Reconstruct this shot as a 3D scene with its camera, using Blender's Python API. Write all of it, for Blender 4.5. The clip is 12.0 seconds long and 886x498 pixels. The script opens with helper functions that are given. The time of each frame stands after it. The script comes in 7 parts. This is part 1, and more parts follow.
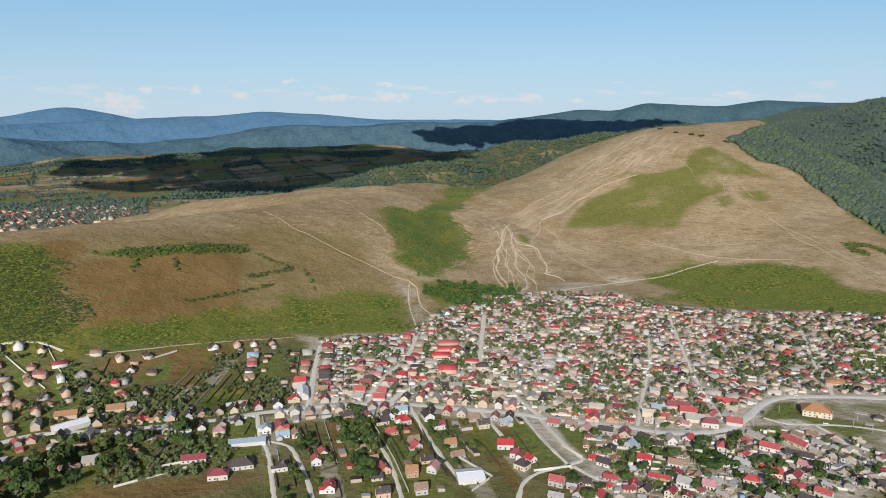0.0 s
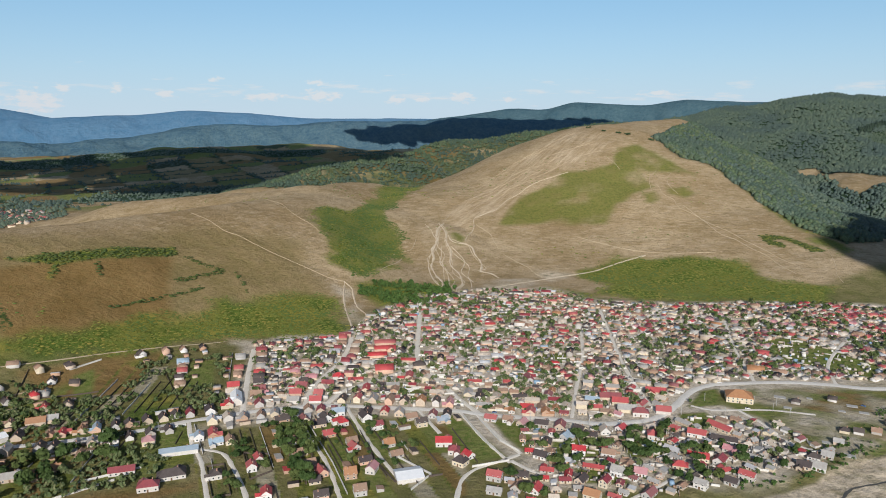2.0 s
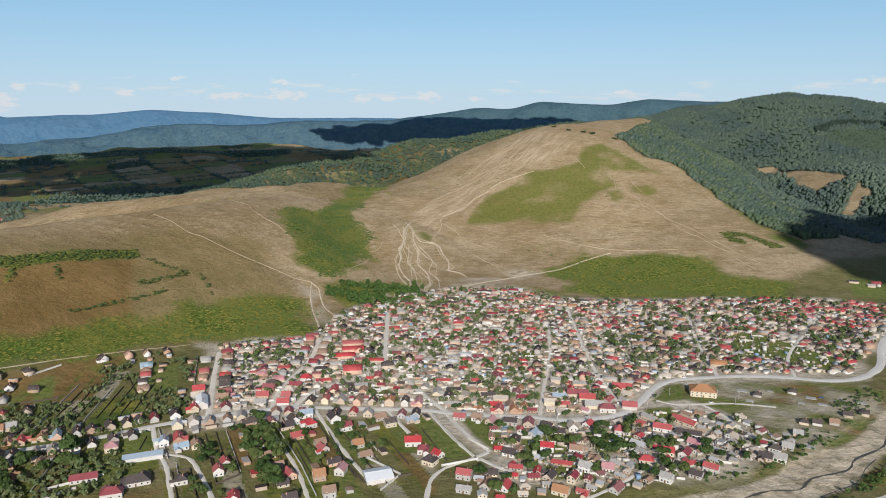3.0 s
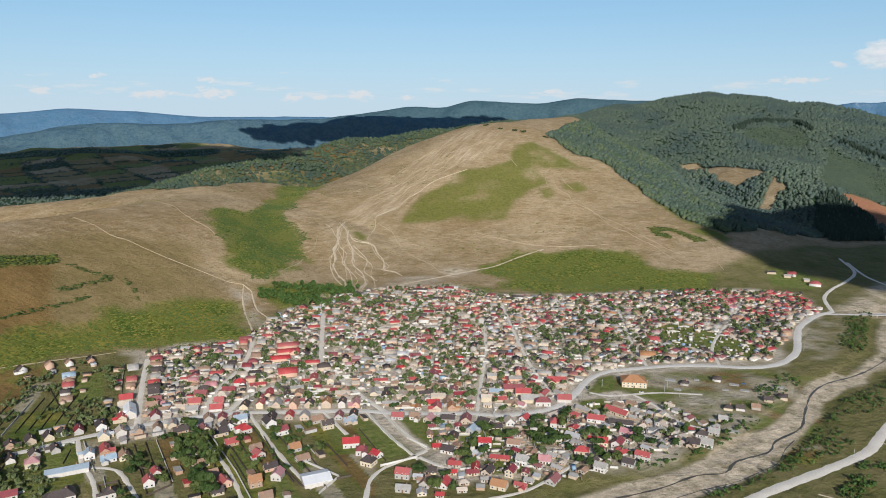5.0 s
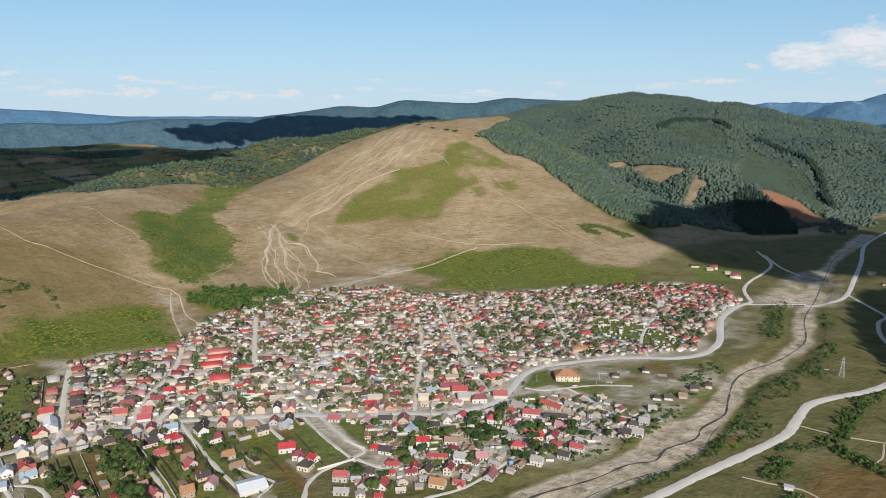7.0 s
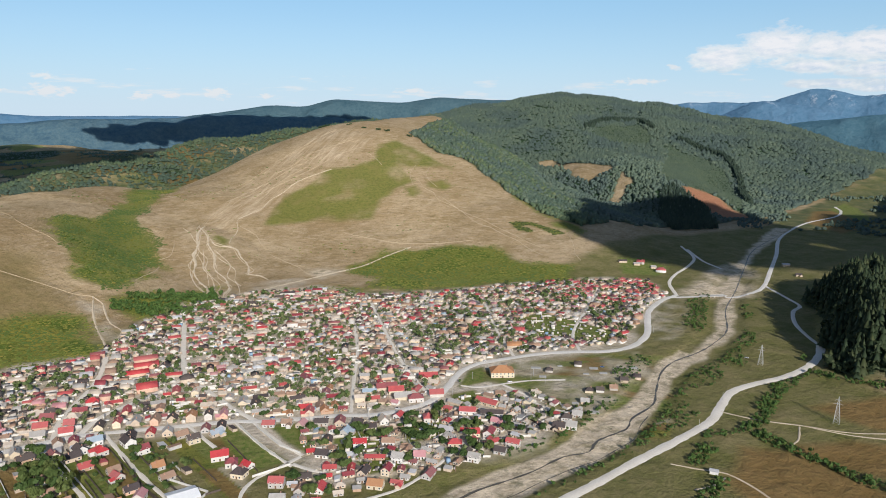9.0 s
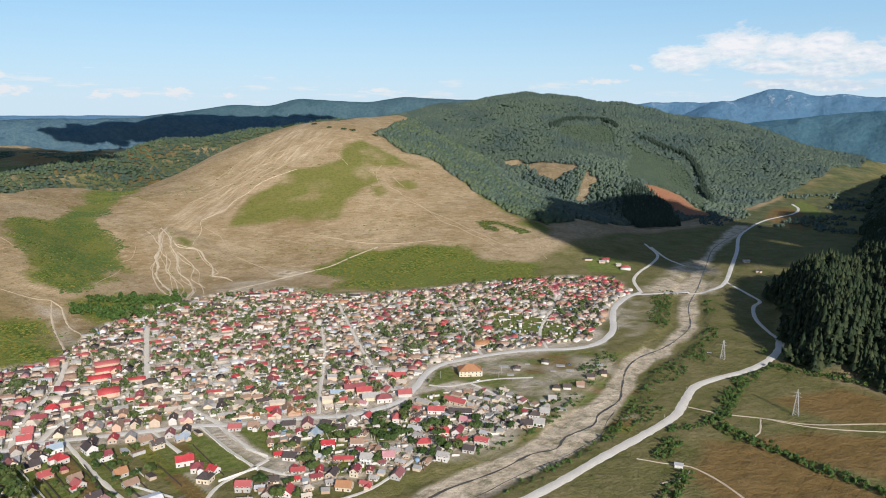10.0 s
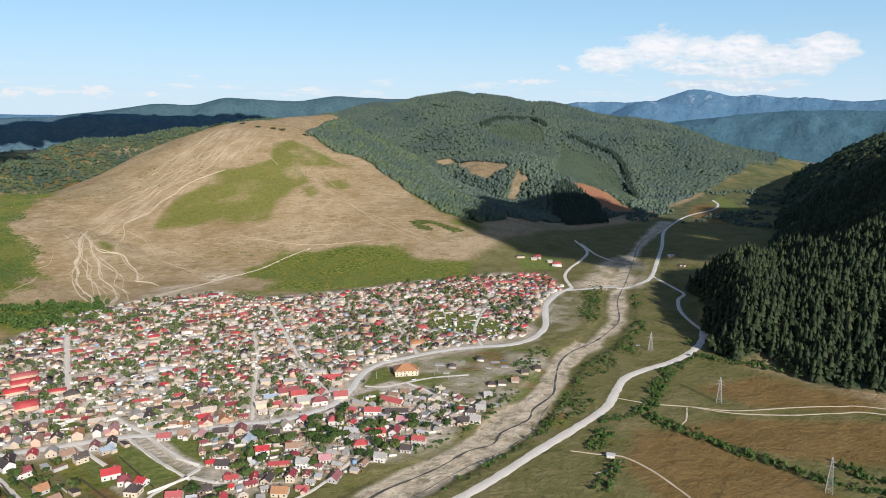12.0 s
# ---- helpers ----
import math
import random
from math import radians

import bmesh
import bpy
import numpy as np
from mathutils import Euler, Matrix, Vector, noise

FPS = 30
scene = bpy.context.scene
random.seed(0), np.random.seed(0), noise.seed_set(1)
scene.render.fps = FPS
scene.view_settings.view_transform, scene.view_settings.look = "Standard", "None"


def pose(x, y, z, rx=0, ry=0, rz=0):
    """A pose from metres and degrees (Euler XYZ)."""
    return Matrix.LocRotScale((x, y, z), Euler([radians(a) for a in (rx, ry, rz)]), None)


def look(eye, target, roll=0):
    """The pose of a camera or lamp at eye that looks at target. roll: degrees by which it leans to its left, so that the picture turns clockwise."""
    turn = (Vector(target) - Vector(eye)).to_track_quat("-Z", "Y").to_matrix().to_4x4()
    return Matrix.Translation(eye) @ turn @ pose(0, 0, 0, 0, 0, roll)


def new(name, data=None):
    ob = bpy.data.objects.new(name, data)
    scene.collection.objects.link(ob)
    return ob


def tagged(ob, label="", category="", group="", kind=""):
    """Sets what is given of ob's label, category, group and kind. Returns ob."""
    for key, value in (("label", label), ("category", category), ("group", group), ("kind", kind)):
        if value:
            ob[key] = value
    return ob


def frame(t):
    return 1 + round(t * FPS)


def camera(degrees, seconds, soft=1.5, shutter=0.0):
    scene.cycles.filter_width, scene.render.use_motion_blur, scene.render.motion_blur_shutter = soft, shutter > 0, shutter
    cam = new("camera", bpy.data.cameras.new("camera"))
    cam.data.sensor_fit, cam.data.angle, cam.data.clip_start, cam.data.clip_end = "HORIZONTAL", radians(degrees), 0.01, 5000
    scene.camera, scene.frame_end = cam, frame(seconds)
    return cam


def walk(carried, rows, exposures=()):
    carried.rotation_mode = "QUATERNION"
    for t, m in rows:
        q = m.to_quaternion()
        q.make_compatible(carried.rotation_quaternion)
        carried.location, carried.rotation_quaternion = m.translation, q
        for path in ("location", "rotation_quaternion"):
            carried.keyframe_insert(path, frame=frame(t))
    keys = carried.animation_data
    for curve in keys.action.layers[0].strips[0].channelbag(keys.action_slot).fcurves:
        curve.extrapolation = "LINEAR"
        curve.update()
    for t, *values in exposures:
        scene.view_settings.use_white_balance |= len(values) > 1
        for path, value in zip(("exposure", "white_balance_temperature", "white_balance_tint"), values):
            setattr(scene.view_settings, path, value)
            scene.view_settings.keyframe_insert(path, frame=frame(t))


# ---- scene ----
# ---- camera: a high, still spot from which it pans slowly to the right ----
EYE = 264.0
cam = camera(64.5, 12.0, soft=0.95)
TURN = [(0.0, 0.0, -10.64, -0.07), (3.0, -8.12, -10.77, -0.02), (5.0, -13.52, -10.87, 0.0), (7.0, -18.97, -10.91, 0.01),
        (9.0, -24.46, -10.95, 0.0), (10.5, -28.56, -11.0, -0.02), (12.0, -32.68, -11.03, -0.06)]
walk(cam, [(t, pose(0, 0, EYE, 90 + tilt, roll, yaw)) for t, yaw, tilt, roll in TURN], exposures=[(0.0, 0.0, 6200, 10), (6.0, 0.04, 6200, 10), (9.0, 0.14, 6260, 11), (12.0, 0.26, 6280, 12)])

# ---- light: low warm sun behind the camera, clear sky ----
SUN_BEARING, SUN_HEIGHT = 187.0, 25.0
world = bpy.data.worlds.new("sky")
scene.world = world
world.use_nodes = True
sky = world.node_tree.nodes.new("ShaderNodeTexSky")
sky.sky_type = "NISHITA"
sky.sun_disc = False
sky.sun_elevation, sky.sun_rotation = radians(SUN_HEIGHT), radians(SUN_BEARING)
sky.altitude, sky.air_density, sky.dust_density, sky.ozone_density = 600, 0.9, 0.4, 1.3
world.node_tree.nodes["Background"].inputs["Strength"].default_value = 0.089
world.node_tree.links.new(sky.outputs["Color"], world.node_tree.nodes["Background"].inputs["Color"])
sun = new("sun", bpy.data.lights.new("sun", "SUN"))
sun.data.energy, sun.data.angle, sun.data.color = 4.45, radians(0.53), (1.0, 0.94, 0.85)
_b, _e = radians(SUN_BEARING), radians(SUN_HEIGHT)
sun.matrix_world = look((math.sin(_b) * math.cos(_e) * 900, math.cos(_b) * math.cos(_e) * 900, math.sin(_e) * 900), (0, 0, 0))


# ---- materials ----
class Nodes:
    """A small builder for node materials."""

    def __init__(self, name, rough=0.9, spec=0.2):
        self.mat = bpy.data.materials.new(name)
        self.mat.use_nodes = True
        self.tree = self.mat.node_tree
        self.bsdf = self.tree.nodes["Principled BSDF"]
        self.bsdf.inputs["Roughness"].default_value = rough
        self.bsdf.inputs["Specular IOR Level"].default_value = spec

    def add(self, kind, **values):
        node = self.tree.nodes.new(kind)
        for key, value in values.items():
            setattr(node, key, value)
        return node

    def put(self, value, socket):
        if isinstance(value, bpy.types.NodeSocket):
            self.tree.links.new(value, socket)
        elif isinstance(value, tuple) and len(value) == 3 and socket.type == "RGBA":
            socket.default_value = (*value, 1)
        else:
            socket.default_value = value

    def coords(self):
        return self.add("ShaderNodeNewGeometry").outputs["Position"]

    def local(self):
        return self.add("ShaderNodeTexCoord").outputs["Object"]

    def noise(self, size, detail=4.0, rough=0.6, where=None):
        n = self.add("ShaderNodeTexNoise")
        n.inputs["Scale"].default_value, n.inputs["Detail"].default_value, n.inputs["Roughness"].default_value = 1.0 / size, detail, rough
        self.put(where or self.coords(), n.inputs["Vector"])
        return n.outputs["Fac"]

    def band(self, value, low, high):
        m = self.add("ShaderNodeMapRange")
        m.inputs["From Min"].default_value, m.inputs["From Max"].default_value = low, high
        self.put(value, m.inputs["Value"])
        return m.outputs["Result"]

    def math(self, op, a, b=0.0):
        m = self.add("ShaderNodeMath", operation=op)
        self.put(a, m.inputs[0])
        self.put(b, m.inputs[1])
        return m.outputs[0]

    def mix(self, fac, a, b):
        m = self.add("ShaderNodeMix", data_type="RGBA")
        self.put(fac, m.inputs[0])
        self.put(a, m.inputs[6])
        self.put(b, m.inputs[7])
        return m.outputs[2]

    def cover(self, name):
        return self.add("ShaderNodeAttribute", attribute_name=name).outputs["Fac"]

    def chance(self):
        return self.add("ShaderNodeObjectInfo").outputs["Random"]

    def any_one(self):
        """A chance value that differs both from object to object and from piece to piece."""
        return self.math("FRACT", self.math("ADD", self.chance(), self.island()))

    def island(self):
        return self.add("ShaderNodeNewGeometry").outputs["Random Per Island"]

    def ramp(self, value, stops, hard=True):
        r = self.add("ShaderNodeValToRGB")
        r.color_ramp.interpolation = "CONSTANT" if hard else "LINEAR"
        els = r.color_ramp.elements
        while len(els) < len(stops):
            els.new(0.5)
        for el, (at_, colour) in zip(els, stops):
            el.position, el.color = at_, (*colour, 1)
        self.put(value, r.inputs["Fac"])
        return r.outputs["Color"]

    def bump(self, value, depth, strength=0.6):
        b = self.add("ShaderNodeBump")
        b.inputs["Distance"].default_value, b.inputs["Strength"].default_value = depth, strength
        self.put(value, b.inputs["Height"])
        self.put(b.outputs["Normal"], self.bsdf.inputs["Normal"])

    def done(self, colour):
        self.put(colour, self.bsdf.inputs["Base Color"])
        return self.mat


def ground_material():
    n = Nodes("ground_cover", 0.95, 0.1)
    where = n.coords()
    tall = n.add("ShaderNodeVectorMath", operation="MULTIPLY")
    tall.inputs[1].default_value = (0.5, 0.5, 6.0)
    n.put(where, tall.inputs[0])
    grain, fine, mid, broad = n.noise(1.6, 3, 0.7), n.noise(6, 6, 0.7), n.noise(38, 6, 0.65), n.noise(230, 5, 0.6)
    trails = n.noise(10, 6, 0.72, tall.outputs[0])
    dry = n.mix(n.band(broad, 0.38, 0.62), (0.33, 0.235, 0.125), (0.46, 0.35, 0.215))
    dry = n.mix(n.math("MULTIPLY", n.band(mid, 0.45, 0.68), 0.75), dry, (0.26, 0.185, 0.085))
    dry = n.mix(n.math("MULTIPLY", n.band(trails, 0.52, 0.64), 0.6), dry, (0.54, 0.43, 0.30))
    dry = n.mix(n.math("MULTIPLY", n.band(trails, 0.44, 0.36), 0.6), dry, (0.22, 0.165, 0.08))
    dry = n.mix(n.math("MULTIPLY", n.band(fine, 0.52, 0.68), 0.6), dry, (0.19, 0.15, 0.06))
    dry = n.mix(n.math("MULTIPLY", n.band(grain, 0.55, 0.75), 0.5), dry, (0.17, 0.13, 0.055))
    olive = n.mix(n.band(mid, 0.4, 0.65), (0.20, 0.155, 0.06), (0.29, 0.215, 0.105))
    olive = n.mix(n.math("MULTIPLY", n.band(fine, 0.5, 0.68), 0.6), olive, (0.13, 0.115, 0.04))
    turf = n.mix(n.band(fine, 0.4, 0.66), (0.19, 0.19, 0.045), (0.115, 0.135, 0.026))
    turf = n.mix(n.math("MULTIPLY", n.band(mid, 0.5, 0.68), 0.55), turf, (0.25, 0.205, 0.075))
    scrub = n.mix(n.band(n.noise(75, 4, 0.6), 0.42, 0.6), (0.10, 0.145, 0.027), (0.25, 0.225, 0.048))
    scrub = n.mix(n.band(fine, 0.48, 0.68), scrub, (0.06, 0.09, 0.016))
    wood = n.mix(n.band(fine, 0.35, 0.65), (0.024, 0.048, 0.026), (0.045, 0.075, 0.036))
    meadow = n.mix(n.band(mid, 0.35, 0.68), (0.135, 0.135, 0.04), (0.255, 0.21, 0.10))
    meadow = n.mix(n.math("MULTIPLY", n.band(fine, 0.45, 0.7), 0.7), meadow, (0.10, 0.11, 0.03))
    meadow = n.mix(n.math("MULTIPLY", n.band(grain, 0.5, 0.75), 0.35), meadow, (0.28, 0.24, 0.14))
    soil = n.mix(n.band(mid, 0.35, 0.7), (0.195, 0.122, 0.042), (0.27, 0.175, 0.072))
    soil = n.mix(n.math("MULTIPLY", n.band(fine, 0.45, 0.7), 0.5), soil, (0.15, 0.12, 0.045))
    dust = n.mix(n.band(fine, 0.35, 0.65), (0.44, 0.37, 0.28), (0.70, 0.61, 0.49))
    dust = n.mix(n.math("MULTIPLY", n.band(grain, 0.5, 0.7), 0.45), dust, (0.30, 0.26, 0.18))
    clay = n.mix(n.band(fine, 0.35, 0.65), (0.30, 0.14, 0.075), (0.38, 0.19, 0.11))
    lawn = n.mix(n.band(fine, 0.4, 0.66), (0.125, 0.17, 0.034), (0.235, 0.225, 0.08))
    gravel = n.mix(n.band(n.noise(9, 7, 0.75), 0.38, 0.62), (0.44, 0.355, 0.245), (0.73, 0.61, 0.45))
    gravel = n.mix(n.math("MULTIPLY", n.band(n.noise(20, 7, 0.75), 0.51, 0.62), 0.75), gravel, (0.20, 0.18, 0.10))
    uphill = n.add("ShaderNodeMapping")
    uphill.inputs["Rotation"].default_value = (0, 0, radians(41))
    n.put(where, uphill.inputs["Vector"])
    streak = n.add("ShaderNodeVectorMath", operation="MULTIPLY")
    streak.inputs[1].default_value = (1.0, 0.09, 0.0)
    n.put(uphill.outputs[0], streak.inputs[0])
    worn = n.mix(n.band(n.noise(9, 5, 0.65, streak.outputs[0]), 0.40, 0.62), (0.34, 0.25, 0.145), (0.60, 0.48, 0.335))
    worn = n.mix(n.math("MULTIPLY", n.band(fine, 0.5, 0.68), 0.5), worn, (0.30, 0.22, 0.12))
    rough = n.mix(n.band(mid, 0.38, 0.66), (0.085, 0.105, 0.045), (0.165, 0.16, 0.075))
    col = dry
    for name, colour in (("worn", worn), ("olive", olive), ("meadow", meadow), ("rough", rough), ("turf", turf), ("soil", soil), ("clay", clay), ("scrub", scrub), ("wood", wood), ("dust", dust), ("lawn", lawn), ("gravel", gravel)):
        col = n.mix(n.math("MULTIPLY", n.cover(name), {"turf": 0.92, "olive": 0.8, "worn": 0.85}[name]) if name in ("turf", "olive", "worn") else n.cover(name), col, colour)
    n.bump(n.math("ADD", n.math("ADD", fine, n.math("MULTIPLY", trails, 1.2)), n.math("MULTIPLY", mid, 3.0)), 1.8, 0.9)
    return n.done(col)


def plain(name, a, b, size=3.0, rough=0.85, bump=0.0, spec=0.25, metal=0.0, where="world"):
    n = Nodes(name, rough, spec)
    n.bsdf.inputs["Metallic"].default_value = metal
    w = n.coords() if where == "world" else n.local()
    f = n.noise(size, 5, 0.65, w)
    g = n.noise(size * 9, 3, 0.5, w)
    col = n.mix(n.band(n.math("ADD", n.math("MULTIPLY", f, 0.6), n.math("MULTIPLY", g, 0.4)), 0.36, 0.64), a, b)
    if bump:
        n.bump(f, bump)
    return n.done(col)


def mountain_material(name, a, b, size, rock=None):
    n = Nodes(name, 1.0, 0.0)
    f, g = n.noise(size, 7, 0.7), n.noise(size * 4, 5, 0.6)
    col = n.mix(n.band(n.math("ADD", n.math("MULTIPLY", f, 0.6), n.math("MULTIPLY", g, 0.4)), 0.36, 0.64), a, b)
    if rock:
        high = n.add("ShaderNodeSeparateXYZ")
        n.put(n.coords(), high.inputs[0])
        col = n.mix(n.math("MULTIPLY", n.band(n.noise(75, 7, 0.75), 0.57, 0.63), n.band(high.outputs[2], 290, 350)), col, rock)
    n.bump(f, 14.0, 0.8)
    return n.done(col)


GROUND = ground_material()
# Blue distance haze is painted into these ridge colours, rock included.
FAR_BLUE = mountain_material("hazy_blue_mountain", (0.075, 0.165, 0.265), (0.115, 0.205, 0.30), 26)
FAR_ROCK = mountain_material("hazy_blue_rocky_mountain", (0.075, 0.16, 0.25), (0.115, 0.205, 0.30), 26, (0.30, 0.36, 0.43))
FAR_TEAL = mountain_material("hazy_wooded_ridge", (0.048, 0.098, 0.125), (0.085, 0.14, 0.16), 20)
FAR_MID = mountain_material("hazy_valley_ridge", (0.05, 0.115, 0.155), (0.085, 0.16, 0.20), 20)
FAR_HAZED_GREEN = mountain_material("haze_tinted_green_ridge", (0.052, 0.106, 0.15), (0.105, 0.165, 0.19), 18)


# ---- lie of the land: bearings in degrees to the right of the y axis, distances from the spot under the camera in paces of 1.2 m ----
PACE = 1.2


def at(bearing, dist):
    b = radians(bearing)
    return PACE * dist * math.sin(b), PACE * dist * math.cos(b)


def smooth(a, b, x):
    s = np.clip((x - a) / (b - a), 0.0, 1.0)
    return s * s * (3 - 2 * s)


def lattice(ix, iy, seed):
    h = (ix.astype(np.int64) * 374761393 + iy.astype(np.int64) * 668265263 + seed * 974634777) & 0xFFFFFFFF
    h = ((h ^ (h >> 13)) * 1274126177) & 0xFFFFFFFF
    return ((h ^ (h >> 16)) & 0xFFFF) / 65535.0


def value_noise(x, y, seed=0):
    ix, iy = np.floor(x), np.floor(y)
    fx, fy = x - ix, y - iy
    fx, fy = fx * fx * (3 - 2 * fx), fy * fy * (3 - 2 * fy)
    a, b = lattice(ix, iy, seed), lattice(ix + 1, iy, seed)
    c, d = lattice(ix, iy + 1, seed), lattice(ix + 1, iy + 1, seed)
    return (a + (b - a) * fx) * (1 - fy) + (c + (d - c) * fx) * fy


def fbm(x, y, size, octaves=4, seed=0):
    total, amp = 0.0, 0.5
    for k in range(octaves):
        total = total + amp * (value_noise(x / size, y / size, seed + k) - 0.5)
        size, amp = size / 2.03, amp * 0.5
    return total * 2  # about -1 to 1


# each ridge: bearing, distance, crest height, half width on its near side, half width on its far side, in paces
RIDGES = {
    "left_hill": [(-46, 800, 92, 300, 260), (-32.3, 860, 97, 300, 240), (-27.1, 890, 97, 300, 240), (-20.9, 940, 93, 300, 240),
                  (-15.1, 1010, 91, 320, 240), (-10.2, 1130, 90, 380, 240), (-6.2, 1300, 84, 420, 260), (-1.1, 1500, 80, 380, 260)],
    "left_bench": [(-22.0, 1600, 18, 200, 200), (-18.0, 1570, 46, 230, 200), (-12.9, 1500, 64, 260, 220), (-6.2, 1350, 78, 250, 250)],
    "main_hill": [(1.7, 1220, 56, 330, 180), (6.6, 1400, 85, 450, 200), (11.2, 1530, 112, 580, 220), (14.9, 1640, 156, 700, 240),
                  (17.6, 1700, 198, 780, 260), (20.5, 1790, 202, 700, 220), (23.2, 1880, 210, 320, 160)],
    "main_spur": [(19.5, 1640, 160, 680, 200), (23.0, 1570, 138, 620, 160), (26.0, 1480, 108, 540, 150), (29.3, 1350, 74, 440, 140), (32.3, 1240, 40, 340, 130), (36, 1140, 6, 200, 120)],
    "green_ridge": [(-9.3, 1750, 54, 300, 300), (-3.9, 1900, 78, 380, 300), (2.1, 2150, 112, 450, 300), (7.5, 2300, 145, 550, 300), (12.6, 2350, 172, 600, 300), (18, 2450, 166, 700, 300)],
    "forest_mountain": [(20, 2550, 186, 800, 500), (25, 2550, 215, 850, 500), (29, 2750, 240, 1050, 500), (33.9, 2900, 276, 1250, 500), (39.6, 2900, 246, 1200, 500), (46.5, 2850, 196, 1050, 500),
                        (52.3, 2800, 118, 720, 500), (57, 3300, 34, 240, 300), (59, 3650, 6, 200, 200)],
    "clay_spur": [(45.5, 1660, 8, 160, 160), (42.6, 1800, 55, 260, 260), (38, 2050, 90, 420, 420)],
    "west_rise": [(-50, 3200, 12, 900, 600), (-33, 3200, 18, 900, 600), (-25.5, 3200, 46, 900, 600), (-21, 3200, 64, 900, 600), (-15, 3200, 76, 900, 600), (0, 3200, 88, 900, 600), (12, 3200, 96, 900, 600)],
}


# the wooded slope on the shaded side of the valley, and the ravine that runs into it
SLOPE = [(66.5, 630), (61.85, 637), (58.7, 652), (56.3, 655), (54.6, 675), (53.6, 795), (52.8, 930), (54.2, 985), (56.8, 1030), (58.0, 1130), (58.5, 1500), (58.8, 2000), (59.4, 2450), (60.5, 2950), (75, 2950), (100, 1800), (120, 700), (95, 600), (80, 600)]
RAVINE = [(55, 1010), (58.5, 1085), (62, 1150), (72, 1300)]


def wooded_slope(x, y):
    s = np.maximum(inside(x, y, SLOPE) + 14 * fbm(x, y, 110, 3, 23), 0)
    top = 235 + 105 * smooth(1200, 2200, np.hypot(x, y))
    bearing = np.degrees(np.arctan2(x, y))
    return np.maximum(30 * smooth(0, 50, s) * smooth(60, 56, bearing) * smooth(1320, 1150, np.hypot(x, y)) + top * (1 - np.exp(-s / 340)) - 42 * np.exp(-(beside(x, y, RAVINE) / 105) ** 2) * smooth(0, 110, s), 0)


def ridge(x, y, pts):
    best = np.zeros_like(x)
    for (b0, d0, h0, n0, f0), (b1, d1, h1, n1, f1) in zip(pts, pts[1:]):
        (x0, y0), (x1, y1) = at(b0, d0), at(b1, d1)
        dx, dy = x1 - x0, y1 - y0
        t = np.clip(((x - x0) * dx + (y - y0) * dy) / (dx * dx + dy * dy), 0, 1)
        ox, oy = x - x0 - t * dx, y - y0 - t * dy
        far = np.hypot(ox, oy)
        away = ox * (x0 + t * dx) + oy * (y0 + t * dy)
        side = np.clip(away / (far * np.hypot(x0, y0) + 1.0), -1, 1) * 0.5 + 0.5
        side = side * side * (3 - 2 * side)
        w = PACE * ((n0 + (n1 - n0) * t) * (1 - side) + (f0 + (f1 - f0) * t) * side)
        best = np.maximum(best, PACE * (h0 + (h1 - h0) * t) * (0.5 + 0.5 * np.cos(np.pi * np.minimum(far / w, 1))))
    return best


RIVER = [(50.5, 1500), (48.7, 1243), (47.6, 1030), (47.0, 867), (47.2, 761), (45.4, 668), (42.9, 610), (42.0, 560), (41.0, 520), (39.0, 478), (36.6, 447), (34.0, 421), (31.0, 402), (28.2, 390), (25, 374), (20, 350), (10, 325), (-20, 330)]
BED = [(43.9, 674), (42.6, 636), (41.5, 585), (40.5, 551), (39.1, 522), (37.2, 492), (35.4, 460), (32.9, 436), (30.5, 419), (28.0, 404), (25.0, 387), (21, 362), (10, 334), (10, 318), (24, 345), (31.0, 374), (33.0, 388), (35.5, 406),
       (37.8, 428), (40.6, 468), (41.9, 499), (42.7, 527), (43.4, 558), (43.6, 598), (44.4, 630), (45.5, 663)]


def beside(x, y, pts):
    """Distance to an open line given as bearings and distances."""
    xy = [at(b, d) for b, d in pts]
    best = np.full(np.shape(x), 1e9)
    for (x0, y0), (x1, y1) in zip(xy, xy[1:]):
        dx, dy = x1 - x0, y1 - y0
        t = np.clip(((x - x0) * dx + (y - y0) * dy) / (dx * dx + dy * dy + 1e-9), 0, 1)
        best = np.minimum(best, np.hypot(x - x0 - t * dx, y - y0 - t * dy))
    return best


def height(x, y):
    x, y = np.asarray(x, float), np.asarray(y, float)
    warp = 48 * fbm(x, y, 360, 3, 5)
    total = 0.0
    for pts in RIDGES.values():
        total = total + ridge(x + warp, y - 0.6 * warp, pts) ** 7
    z = (total + wooded_slope(x, y) ** 7) ** (1 / 7)
    bumps = smooth(8, 60, z)
    wooded = smooth(1800, 2500, np.hypot(x, y)) + smooth(670, 960, x) * smooth(2100, 1400, y)
    z = z + bumps * (5.0 * fbm(x, y, 150, 5, 11) + np.clip(wooded, 0, 1) * 44 * fbm(x, y, 440, 4, 21))
    return z - 2.2 * smooth(29, 16, beside(x, y, RIVER) + 4 * fbm(x, y, 40, 2, 31))

